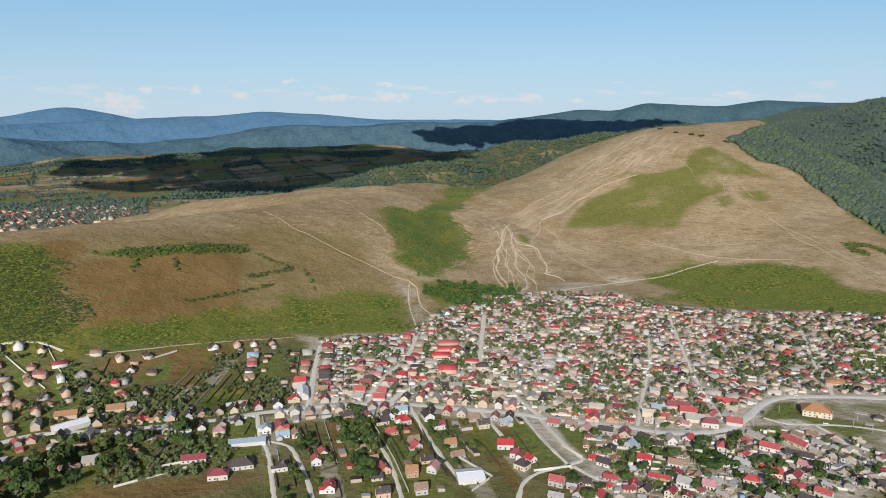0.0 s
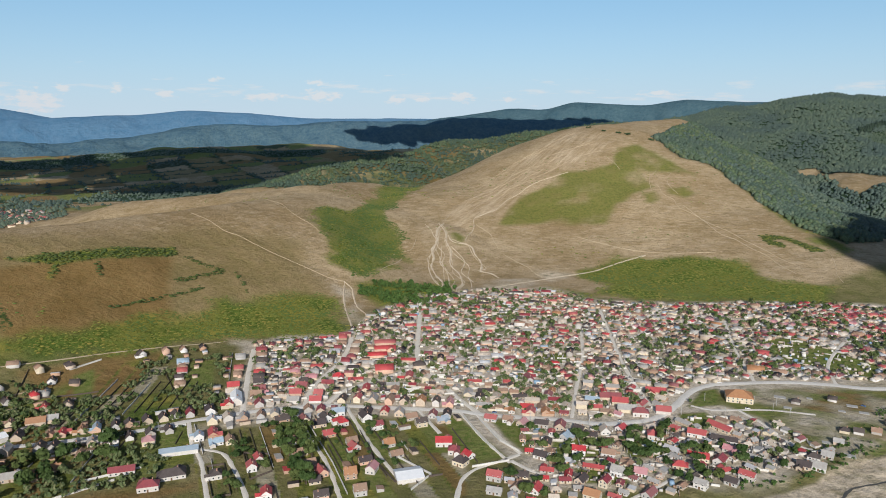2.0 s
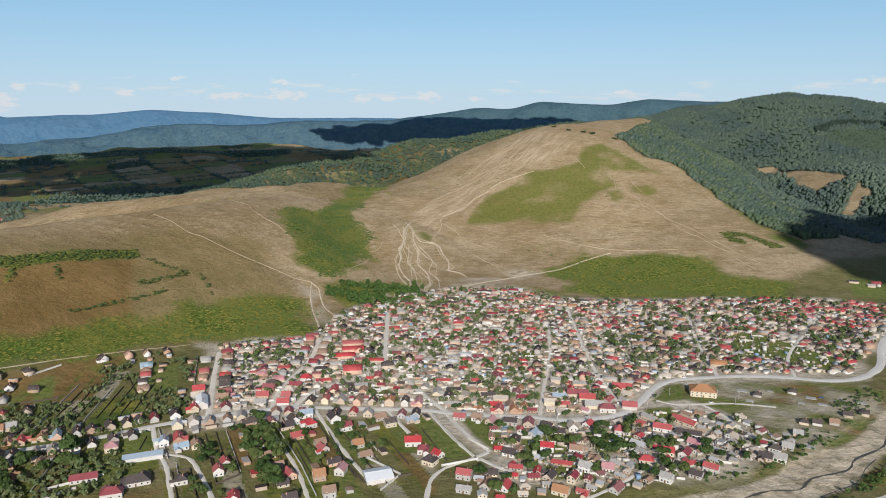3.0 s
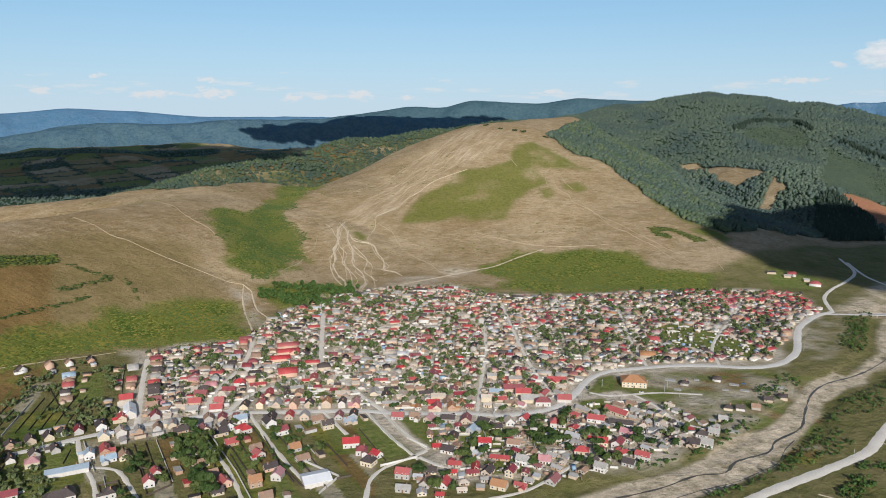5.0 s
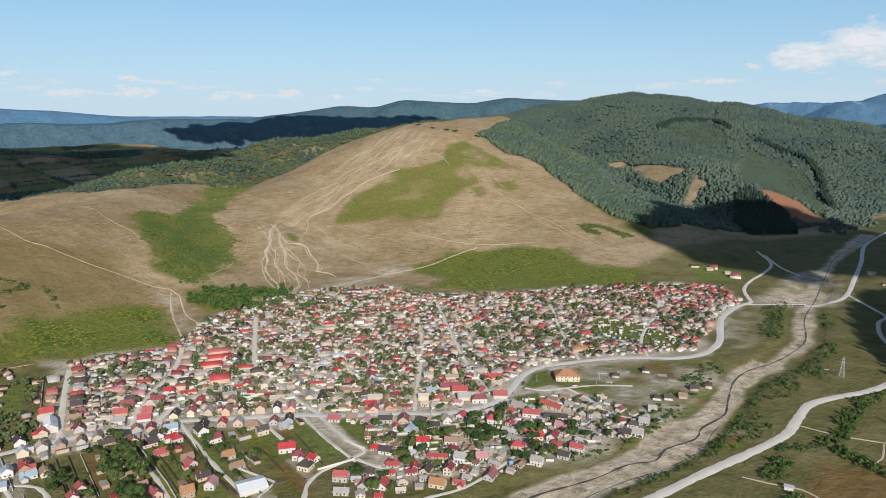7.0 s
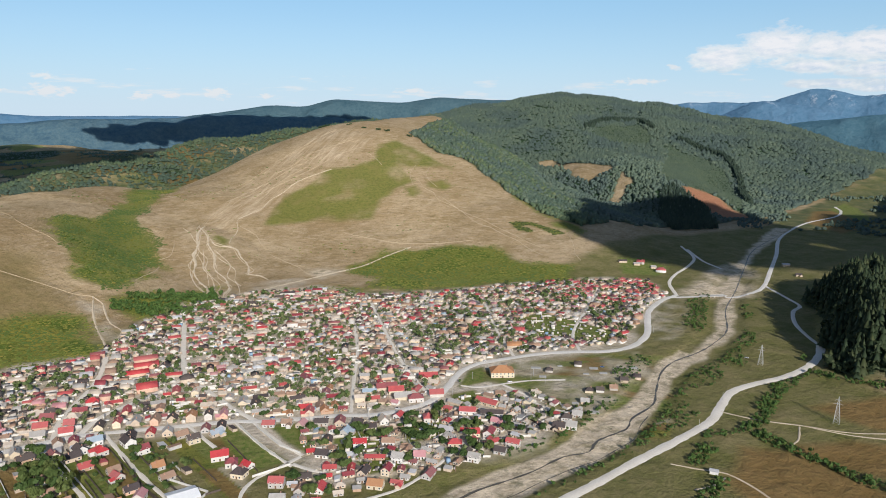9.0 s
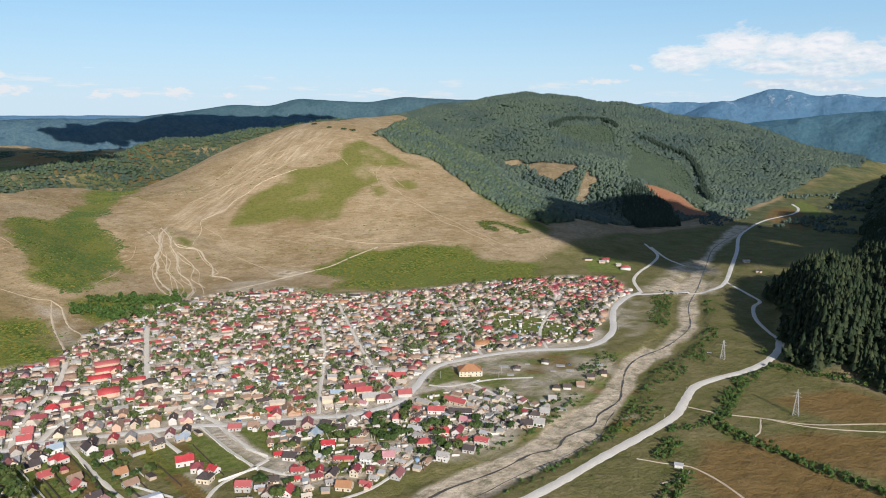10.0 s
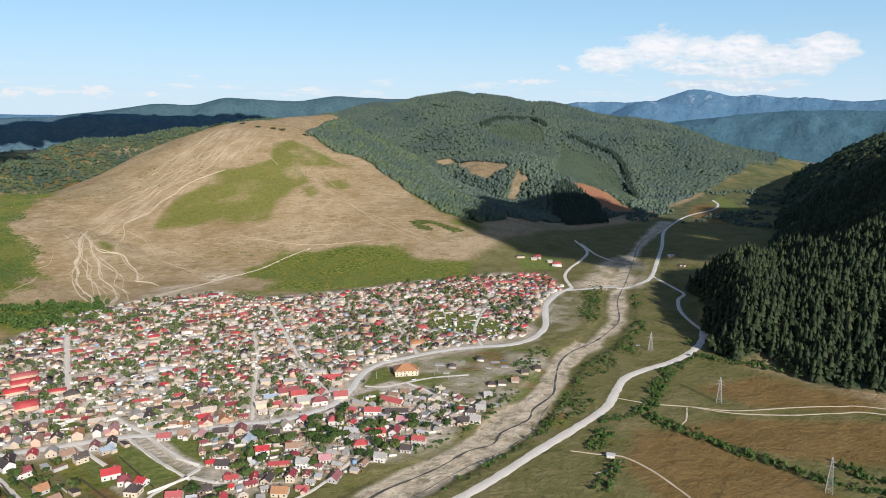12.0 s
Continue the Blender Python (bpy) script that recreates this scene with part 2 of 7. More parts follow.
# ---- the ground: one sheet from under the camera to the horizon ----
def inside(x, y, pts):
    """Signed distance to a closed outline given as bearings and distances: positive inside."""
    xy = [at(b, d) for b, d in pts]
    best, odd = np.full(x.shape, 1e9), np.zeros(x.shape, bool)
    for (x0, y0), (x1, y1) in zip(xy, xy[1:] + xy[:1]):
        dx, dy = x1 - x0, y1 - y0
        t = np.clip(((x - x0) * dx + (y - y0) * dy) / (dx * dx + dy * dy + 1e-9), 0, 1)
        best = np.minimum(best, np.hypot(x - x0 - t * dx, y - y0 - t * dy))
        odd ^= ((y0 > y) != (y1 > y)) & (x < dx * (y - y0) / (dy if abs(dy) > 1e-9 else 1e-9) + x0)
    return np.where(odd, best, -best)


def patch(x, y, outlines, edge=14.0, ragged=26.0, seed=40):
    rough = ragged * fbm(x, y, 70, 4, seed)
    total = np.zeros(x.shape)
    for pts in outlines:
        total = np.maximum(total, smooth(-edge, edge, inside(x, y, pts) + rough))
    return total


FLANK = [(24.3, 1810), (23.0, 1650), (21.9, 1560), (22.6, 1505), (24.3, 1458), (26.5, 1438), (28.8, 1380), (31.1, 1292), (33.0, 1237), (35.8, 1200), (38, 1290), (34, 1480), (30, 1800), (26.5, 1990)]
LEFT_WOOD = [(-42, 830), (-32.7, 813), (-30.7, 816), (-29.4, 787), (-29.2, 742), (-27.5, 710), (-29.1, 680), (-33.4, 674), (-42, 676)]
GULLY = [(-5.4, 1114), (-3.9, 1161), (-2.3, 1156), (-0.9, 1237), (0.7, 1419), (2.2, 1720), (4.2, 1760), (3.4, 1500), (2.1, 1325), (0.1, 1199), (0.8, 1144), (2.4, 1077), (2.4, 1038), (0.8, 955), (-1.1, 897), (-2.1, 908), (-3.2, 956), (-4.2, 1006), (-4.4, 1072)]
COVERS = {
    # name: outlines, softness of the edge, raggedness, seed
    "meadow": ([[(-60, 250), (-40, 690), (-33, 690), (-28, 672), (-16, 700), (-4, 704), (0, 800), (10, 890), (20, 860), (33, 960), (37, 1090), (42, 1300), (49, 1500), (53, 1950),
                 (56, 2300), (58.5, 3300), (61, 3300), (60, 2300), (59, 1700), (58, 1150), (53.5, 900), (55, 720), (58, 650), (68, 600), (100, 500), (100, 20), (-60, 20)]], 16, 16, 41),
    "turf": ([[(9.9, 1178), (11.8, 1275), (13.4, 1297), (15.6, 1352), (17.2, 1356), (18.8, 1384), (19.3, 1459), (20.8, 1479), (22.9, 1434), (25.2, 1389), (25.2, 1372), (23.5, 1369), (21.4, 1363), (21.4, 1342),
               (22.0, 1318), (20.8, 1273), (19.5, 1227), (18.5, 1177), (15.2, 1177)], [(6.5, 1110), (7.2, 1100), (7, 1060), (6.4, 1070)], [(21.0, 1280), (22.1, 1286), (22.7, 1262), (22.2, 1244), (21.3, 1248)],
              [(23.1, 1314), (24.3, 1324), (25.2, 1303), (24.6, 1286), (23.5, 1290)], [(27.1, 1433), (28.3, 1456), (30.5, 1379), (31.7, 1351), (32.9, 1245), (32.0, 1249), (29.8, 1342), (28.2, 1378)]], 9, 22, 42),
    "worn": ([[(4.6, 1115), (5.8, 1229), (8.9, 1374), (12.8, 1461), (15.5, 1640), (18.1, 1603), (18.6, 1489), (16.7, 1391), (14.0, 1328), (10.9, 1292), (8.7, 1208), (7.7, 1076), (7.0, 962), (6.2, 893), (4.9, 956)]], 26, 50, 40),
    "rough": ([[(-12, 1850), (-8, 1720), (-4, 1700), (0, 1690), (3, 1800), (6, 1720), (10, 1760), (14, 1850), (18, 2000), (20, 2600), (8, 2600), (0, 2500), (-8, 2000)],
               [(49, 1570), (50.5, 1783), (53, 2050), (56, 2600), (58.6, 3400), (59.8, 3400), (58.5, 2450), (57, 2000), (55, 1500)]], 18, 46, 44),
    "olive": ([[(-45, 660), (-45, 860), (-32, 850), (-20, 900), (-12, 960), (-6, 960), (-4, 860), (-3, 700), (-20, 680)]], 40, 40, 55),
    "soil": ([[(52.5, 1800), (54.1, 1850), (55.2, 1690), (55.6, 1560), (54.4, 1480), (53.0, 1560), (52.0, 1600)], [(-30.9, 818), (-29.2, 833), (-27.4, 838), (-27.3, 811), (-28.4, 793), (-29.7, 784)], [(52.5, 492), (56.6, 527), (68, 585), (68, 500), (60.9, 475), (56.4, 478)],
              [(48.9, 482), (52.5, 487), (61.0, 462), (64.2, 437), (70, 390), (52.9, 380), (48.1, 429)],
              [(54, 575), (58, 630), (66, 610), (66, 585), (58, 552)],
              [(-29.4, 784), (-24.4, 814), (-15.8, 862), (-16.3, 810), (-16.4, 739), (-22.0, 701), (-27.6, 694)],
              [(-27.0, 646), (-20.9, 673), (-18.3, 679), (-21.1, 584), (-24.4, 597)],
              [(-29.0, 444), (-20, 425), (-15.3, 425), (-15, 412), (-24, 410), (-31.0, 415)],
              [(-30, 1990), (-26, 2010), (-26.5, 2150), (-30, 2120)], [(-23, 2150), (-20.5, 2100), (-20.5, 2350), (-23, 2380)], [(-36, 2300), (-31, 2260), (-31, 2400), (-36, 2450)],
              [(-27, 2300), (-24, 2280), (-23.5, 2420), (-27, 2450)], [(-20, 2080), (-17.5, 2060), (-17.5, 2300), (-20, 2320)]], 9, 8, 43),
    "clay": ([[(43.1, 1729), (43.9, 1735), (46.1, 1726), (47.9, 1646), (48.4, 1588), (46.6, 1568), (45.3, 1633)], [(24.6, 530), (26.6, 541), (26.9, 534), (25.0, 520)]], 4, 6, 56),
    "scrub": ([GULLY,
               [(-2.1, 879), (5.5, 915), (6.2, 837), (0.8, 805), (-1.6, 844)],
               [(17.2, 986), (19.8, 1028), (21.4, 1060), (25.2, 1068), (28.9, 1047), (31.8, 998), (35.2, 1000), (34.8, 950), (31.4, 907), (28.1, 905), (22.1, 868), (18.2, 880)],
               [(14.5, 890), (17.5, 890), (18.5, 850), (15, 838)],
               [(-29.1, 688), (-24.9, 701), (-16.5, 731), (-14.6, 767), (-13.7, 797), (-10.5, 805), (-6.8, 828), (-3.3, 822), (-3.1, 706), (-6.9, 710), (-13.4, 707), (-24.2, 677), (-28.8, 672)], LEFT_WOOD,
               [(29, 1440), (30.8, 1385), (33.0, 1260), (36.5, 1180), (35.5, 1150), (31.8, 1275), (29.6, 1380)]], 18, 46, 44),
    "hedge": ([[(-26.9, 811), (-23.2, 831), (-16.1, 880), (-15.7, 869), (-20.4, 826), (-23.7, 806), (-24.4, 780), (-24.7, 781), (-24.2, 806)],
               [(30.1, 1160), (31.7, 1170), (32.8, 1159), (34.1, 1144), (33.6, 1134), (32.6, 1150), (31.6, 1161), (30.6, 1150), (31.7, 1136), (31.7, 1128), (30.7, 1131)]], 4, 8, 45),
    "wood": ([[(19, 1990), (24, 1975), (26.5, 1800), (29.5, 1640), (32.5, 1430), (36.5, 1290), (40, 1330), (43, 1460), (45.2, 1480), (47, 1560), (48.8, 1600), (51, 1760), (54, 2100), (57, 2500),
               (60, 3200), (45, 3350), (20, 3350)],
              SLOPE, FLANK,
              [(-24, 2070), (-20, 2010), (-10, 2000), (2, 2220), (3, 2480), (-8, 2400), (-19, 2260)],
              [(-45, 3050), (-19, 2950), (-4, 3000), (-4, 3150), (-19, 3120), (-45, 3200)]], 8, 18, 46),
    "clearing": ([[(32.0, 2160), (33.4, 2167), (34.8, 2016), (36.6, 1952), (38.2, 1874), (36.2, 1828), (34.8, 1892), (34.1, 1968)], [(38.7, 1844), (39.7, 1769), (39.2, 1751), (38.7, 1684), (37.9, 1704), (38.2, 1753)], [(53.2, 1784), (55.5, 1830), (56.0, 1400), (54.0, 1300), (52.6, 1339)],
                  [(43.1, 1729), (43.9, 1735), (46.1, 1726), (47.9, 1646), (48.4, 1588), (46.6, 1568), (45.3, 1633)], [(50.6, 1400), (50.5, 1783), (52.9, 1999), (55.3, 1982), (56.3, 1900), (55, 1480)]], 5, 10, 47),
    "fan": ([[(13.5, 979), (14.4, 992), (16.2, 981), (15.7, 948), (14.0, 938)], [(43.4, 890), (44.8, 983), (46.2, 1064), (47.5, 1109), (48.8, 1063), (49.4, 961), (48.5, 903), (46.0, 885)]], 14, 24, 57),
    "tan": ([[(21.2, 1350), (22.6, 1372), (24.8, 1381), (25.3, 1360), (24.0, 1314), (22.3, 1306), (21.5, 1330)]], 8, 8, 58),
    "young": ([[(36.6, 2413), (39.7, 2460), (41.0, 2366), (40.4, 2288), (38.0, 2298), (36.1, 2352)],
               [(42.0, 2292), (42.9, 2241), (45.1, 2186), (46.2, 2094), (47.2, 1949), (47.8, 1650), (46.4, 1740), (43.2, 1740), (41.9, 1740), (41.6, 1992)]], 5, 14, 59),
    "dust": ([[(-12.4, 500), (-12, 600), (-11.5, 690), (-8, 700), (-3, 695), (0, 790), (4, 850), (10, 905), (14, 905), (18, 850), (24, 862), (28, 890), (36, 940), (41, 965), (43, 890), (41.4, 780), (40.5, 670),
               (35, 640), (30, 615), (27, 590), (26, 560), (33, 540), (37, 490), (33, 450), (27, 425), (20, 400), (14, 400), (11, 430), (8, 480), (2, 490), (-8, 500)]], 10, 30, 48),
    "bare": ([[(14, 960), (16.5, 950), (15.2, 980), (13.8, 985)], [(4.5, 820), (9.5, 860), (15, 945), (12, 950), (9, 935), (6, 880)],
              [(-3.6, 860), (-2.3, 850), (-1.4, 760), (-1.6, 700), (-2.6, 700), (-2.7, 800)], [(33, 480), (38, 500), (41, 560), (38, 575), (35, 540)], [(27.5, 590), (32.6, 623), (40.7, 656), (42.4, 600), (38.1, 502), (32.3, 548)],
              [(41.5, 690), (43.5, 700), (44.5, 800), (43.6, 880), (42.0, 850), (41.8, 760)]], 8, 14, 49),
    "lawn": ([[(-15.5, 649), (-13.3, 649), (-13.8, 580), (-15.7, 586)], [(26.8, 580), (27.8, 588), (28.1, 556), (25.9, 543)], [(25.2, 526), (27.1, 536), (28.0, 519), (25.9, 499)],
              [(30.8, 743), (32.6, 767), (35.6, 744), (38.7, 716), (38.4, 668), (35.6, 678), (32.2, 684)], [(38.8, 1060), (41.0, 1080), (42.6, 1050), (42.1, 989), (39.2, 985)], [(54.3, 1960), (55.3, 1900), (56.2, 1700), (55.2, 1700), (53.4, 1850)], [(23, 905), (26.5, 925), (26.8, 903), (24, 888)],
              [(5.0, 495), (6.8, 492), (10.8, 430), (8, 418), (6.8, 440)], [(15, 460), (19, 470), (19, 435), (15, 430)], [(1.6, 560), (3.4, 545), (4.6, 520), (2.6, 522)], [(20.5, 470), (24, 480), (25, 455), (21.5, 445)], [(17, 420), (20.5, 425), (21.5, 410), (18, 404)], [(13.5, 640), (16, 645), (16.5, 625), (14, 622)], [(3.5, 620), (6, 625), (6.6, 598), (4.2, 596)],
              [(9.3, 489), (12.4, 486), (13.4, 452), (12.6, 440), (10.9, 458)], [(-33, 660), (-31.6, 665), (-31, 610), (-33, 605)], [(-30.2, 650), (-28.6, 640), (-28.6, 580), (-30.6, 585)], [(-23.5, 640), (-22.2, 650), (-22.8, 560), (-24, 560)], [(-18.2, 505), (-16.2, 508), (-16.4, 478), (-18, 480)],
              [(-5.4, 495), (-3.8, 495), (-2.2, 400), (-3.6, 400)], [(-1.0, 480), (0.4, 480), (2.2, 420), (1.0, 420)], [(-36, 2150), (-31, 2120), (-30.5, 2240), (-36, 2280)], [(-29.5, 2180), (-25.5, 2200), (-25, 2290), (-29, 2290)]], 3, 3, 50),
}


def cover_values(x, y):
    d = np.hypot(x, y)
    z = height(x, y)
    values = {}
    for name, (outlines, edge, ragged, seed) in COVERS.items():
        values[name] = patch(x, y, outlines, edge, ragged, seed)
    river = beside(x, y, RIVER) + 9 * fbm(x, y, 35, 3, 33)
    wide = 9 * smooth(700, 800, d) + 6 * smooth(1300, 1800, d)
    values["gravel"] = np.maximum(smooth(5, -3, river - wide) * smooth(2640, 2040, d), patch(x, y, [BED], 2.5, 9, 57))
    values["gravel"] = np.maximum(values["gravel"], values.pop("fan") * np.clip(0.75 + 1.5 * fbm(x, y, 45, 4, 57), 0, 1))
    values["turf"] = values["turf"] * (1 - values.pop("tan"))
    values["turf"] = values["turf"] * np.clip(1.15 + 1.3 * fbm(x, y, 40, 5, 54), 0.25, 1)
    values["worn"] = values["worn"] * np.clip(0.55 + 0.9 * fbm(x, y, 90, 4, 58), 0, 1)
    values["rough"] = values["rough"] * (1 - values["wood"]) * np.clip(0.95 + 1.4 * fbm(x, y, 34, 4, 59), 0.2, 1)
    open_land = 1 - values.pop("clearing")
    values.pop("young")
    values["wood"] = values["wood"] * open_land
    values["scrub"] = np.maximum(values["scrub"], values.pop("hedge")) * (1 - values["wood"])
    thin = 0.66 + 0.8 * fbm(x, y, 28, 3, 52)
    values["dust"] = np.clip(values["dust"] * np.clip(thin + 0.38, 0.05, 1), 0, 1)
    values["dust"] = np.maximum(values["dust"], values.pop("bare") * np.clip(0.3 + 0.9 * fbm(x, y, 22, 3, 53), 0, 1))
    values["dust"] = values["dust"] * (1 - values["lawn"])
    # garden plots: long strips, each with its own growth
    flat_land = smooth(6, 2, z) * (1 - values["wood"]) * (1 - values["gravel"]) * (1 - np.clip(values["dust"] * 1.4, 0, 1))
    bearing = np.degrees(np.arctan2(x, y))
    for across, width, zone, seed in ((x * 0.958 + y * 0.288, 13.0, smooth(-17, -16, bearing) * smooth(8, 7, bearing) * smooth(620, 600, d) * smooth(445, 460, d), 61),
                                      (x, 15.0, smooth(-15.5, -16.5, bearing) * smooth(-60, -50, bearing) * smooth(835, 815, d) * smooth(520, 540, d), 62),
                                      (x * 0.5 + y * 0.866, 15.0, smooth(26, 27, bearing) * smooth(44, 43, bearing) * smooth(790, 760, d) * smooth(560, 580, d), 63)):
        plot = np.floor((across + 4 * fbm(x, y, 90, 2, seed)) / width)
        edge = np.abs((across + 4 * fbm(x, y, 90, 2, seed)) / width - plot - 0.5) > 0.44
        luck = lattice(plot, np.floor(y / 74.0), seed)
        for name, low, high in (("soil", 0.0, 0.22), ("lawn", 0.22, 0.48), ("dust", 0.48, 0.56), ("scrub", 0.56, 0.68)):
            values[name] = np.maximum(values[name], zone * flat_land * ((luck >= low) & (luck < high)) * (0.5 if name == "dust" else 0.85))
        values["scrub"] = np.maximum(values["scrub"], zone * flat_land * edge * 0.9)
    # patchwork of fields on the far plain
    far_plain = smooth(8, 5, bearing) * smooth(2150, 2330, d) * (1 - values["wood"]) * (1 - values["scrub"])
    u, w = x * 0.86 + y * 0.5 + 50 * fbm(x, y, 300, 3, 64), y * 0.86 - x * 0.5 + 50 * fbm(x, y, 300, 3, 65)
    luck = lattice(np.floor(u / 150.0), np.floor(w / 84.0), 66)
    rim = (np.abs(u / 150.0 - np.floor(u / 150.0) - 0.5) > 0.44) | (np.abs(w / 84.0 - np.floor(w / 84.0) - 0.5) > 0.42)
    for name, low, high in (("soil", 0.0, 0.3), ("lawn", 0.3, 0.5), ("olive", 0.5, 0.72), ("wood", 0.72, 0.82)):
        values[name] = np.maximum(values[name], far_plain * ((luck >= low) & (luck < high)) * 0.9)
    values["wood"] = np.maximum(values["wood"], far_plain * rim * smooth(-0.15, 0.1, fbm(x, y, 120, 3, 67)))
    return values


def grid_mesh(name, x, y, z, wrap=False):
    rows, cols = x.shape
    me = bpy.data.meshes.new(name)
    i = np.arange(rows * cols).reshape(rows, cols)
    right = np.roll(i, -1, 1) if wrap else i[:, 1:]
    left = i if wrap else i[:, :-1]
    quads = np.stack([left[:-1], right[:-1], right[1:], left[1:]], -1).reshape(-1, 4)
    me.vertices.add(rows * cols)
    me.vertices.foreach_set("co", np.stack([x, y, z], -1).astype(np.float32).ravel())
    me.loops.add(quads.size)
    me.loops.foreach_set("vertex_index", quads.astype(np.int32).ravel())
    me.polygons.add(len(quads))
    me.polygons.foreach_set("loop_start", np.arange(0, quads.size, 4, dtype=np.int32))
    me.update(calc_edges=True)
    me.validate()
    me.polygons.foreach_set("use_smooth", np.ones(len(me.polygons), bool))
    return me


def build_ground():
    fine = np.arange(-37.0, 72.0, 0.21)
    coarse = np.arange(72.0, 323.0, 3.0)
    bearing = np.radians(np.concatenate([fine, coarse]))
    dist = np.concatenate([[0.02, 140.0, 260.0, 350.0], np.geomspace(390, 4080, 420), np.geomspace(4130, 4960, 16)])
    b, d = np.meshgrid(bearing, dist)
    x, y = d * np.sin(b), d * np.cos(b)
    me = grid_mesh("ground", x, y, height(x, y), wrap=True)
    for name, v in cover_values(x, y).items():
        me.attributes.new(name, "FLOAT", "POINT").data.foreach_set("value", v.astype(np.float32).ravel())
    me.materials.append(GROUND)
    return tagged(new("ground", me), "dry grassy hills and dusty valley floor", "ground", kind="structure")


ground = build_ground()


# ---- far mountains, their haze part of the colour ----
def far_ridge(dist, crest, material, label, relief=26.0, depth=420.0, seed=60, step=0.2, crag=0.16):
    bs = np.array([c[0] for c in crest], float)
    hs = np.array([EYE + dist * math.tan(radians(c[1])) for c in crest])
    b = np.arange(bs[0], bs[-1] + step, step)
    top = np.interp(b, bs, hs)
    k = np.ones(9) / 9
    top = np.convolve(np.pad(top, 4, mode="edge"), k, "valid")
    along = np.radians(b) * dist
    top = top + crag * relief * fbm(along, along * 0 + seed * 7.0, 160, 5, seed)
    s = np.linspace(-1.0, 0.35, 44)[:, None]
    d = dist + s * depth
    fall = np.where(s < 0, 0.5 + 0.5 * np.cos(np.pi * np.minimum(np.abs(s), 1)), 1 - np.abs(s) * 1.2)
    fall = np.where(s < 0, 0.55 * fall + 0.45 * (1 + s), fall)
    x, y = d * np.sin(np.radians(b)), d * np.cos(np.radians(b))
    folds = relief * 1.7 * (1 - 2 * np.abs(fbm(x, y, 300, 5, seed + 3))) * np.clip(-s * 3, 0, 1) * np.clip(1 + s, 0, 1) - relief * 0.4 * np.clip(-s * 3, 0, 1)
    z = np.maximum((top + 20) * fall - 20 + folds, -20)
    z[0] = -25
    me = grid_mesh("far_mountain", x, y, z)
    me.materials.append(material)
    return tagged(new("far_mountain", me), label, "mountain", kind="structure")


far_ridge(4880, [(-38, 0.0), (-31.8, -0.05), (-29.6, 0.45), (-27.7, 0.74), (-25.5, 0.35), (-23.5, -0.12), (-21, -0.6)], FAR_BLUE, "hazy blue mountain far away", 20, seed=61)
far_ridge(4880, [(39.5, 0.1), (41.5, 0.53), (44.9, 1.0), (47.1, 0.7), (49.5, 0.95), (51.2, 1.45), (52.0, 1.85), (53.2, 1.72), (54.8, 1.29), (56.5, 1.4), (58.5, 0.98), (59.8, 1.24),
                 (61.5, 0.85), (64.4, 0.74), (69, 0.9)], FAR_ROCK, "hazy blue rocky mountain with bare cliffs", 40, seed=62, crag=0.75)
far_ridge(4740, [(45, -0.5), (46.4, 0.3), (48.1, 0.9), (50, 0.8), (52, 0.4), (54, -0.3), (55, -0.9)], FAR_ROCK, "haze-blue wooded mountain with pale rocks", 40, seed=63, crag=0.3)
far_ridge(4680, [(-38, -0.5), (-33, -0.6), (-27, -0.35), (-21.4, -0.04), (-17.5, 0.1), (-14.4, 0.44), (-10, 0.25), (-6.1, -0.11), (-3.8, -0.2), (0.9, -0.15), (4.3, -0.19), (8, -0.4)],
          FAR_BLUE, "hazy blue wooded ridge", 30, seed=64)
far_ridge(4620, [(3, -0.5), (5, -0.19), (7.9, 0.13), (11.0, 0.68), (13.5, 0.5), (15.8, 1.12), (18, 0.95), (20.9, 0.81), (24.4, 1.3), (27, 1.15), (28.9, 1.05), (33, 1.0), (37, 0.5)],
          FAR_TEAL, "haze-tinted wooded mountain ridge on the skyline", 40, seed=65)
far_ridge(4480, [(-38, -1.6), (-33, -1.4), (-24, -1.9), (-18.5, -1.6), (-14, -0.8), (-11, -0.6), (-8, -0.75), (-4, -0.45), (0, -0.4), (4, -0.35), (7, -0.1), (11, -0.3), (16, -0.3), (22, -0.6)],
          FAR_HAZED_GREEN, "haze-tinted green wooded hills across the valley", 50, seed=66)
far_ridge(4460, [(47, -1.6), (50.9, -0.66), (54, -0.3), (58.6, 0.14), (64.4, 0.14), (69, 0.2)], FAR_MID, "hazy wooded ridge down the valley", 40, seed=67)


# ---- roads, lanes and tracks, laid on the ground ----
ROAD = plain("dusty_asphalt", (0.62, 0.58, 0.52), (0.77, 0.73, 0.66), 2.0, 0.9)
LANE = plain("gravel_lane", (0.66, 0.60, 0.51), (0.80, 0.74, 0.65), 1.6, 0.95)
TRACK = plain("trodden_earth", (0.46, 0.37, 0.25), (0.64, 0.54, 0.41), 1.5, 0.95)
FOOTPATH = plain("worn_grass_path", (0.40, 0.31, 0.20), (0.54, 0.44, 0.31), 1.5, 0.95)
WATER = plain("shallow_brown_water", (0.06, 0.052, 0.04), (0.11, 0.095, 0.07), 6.0, 0.4, spec=0.3)
ALL_LANES = []


def curve_points(pts, step=6.0):
    p = [Vector(at(b, d)) for b, d in pts]
    p = [p[0] * 2 - p[1]] + p + [p[-1] * 2 - p[-2]]
    out = []
    for a, b, c, d in zip(p, p[1:], p[2:], p[3:]):
        n = max(2, int((c - b).length / step))
        for k in range(n):
            t = k / n
            out.append(0.5 * (2 * b + (c - a) * t + (2 * a - 5 * b + 4 * c - d) * t * t + (3 * b - a - 3 * c + d) * t ** 3))
    return out + [p[-2]]


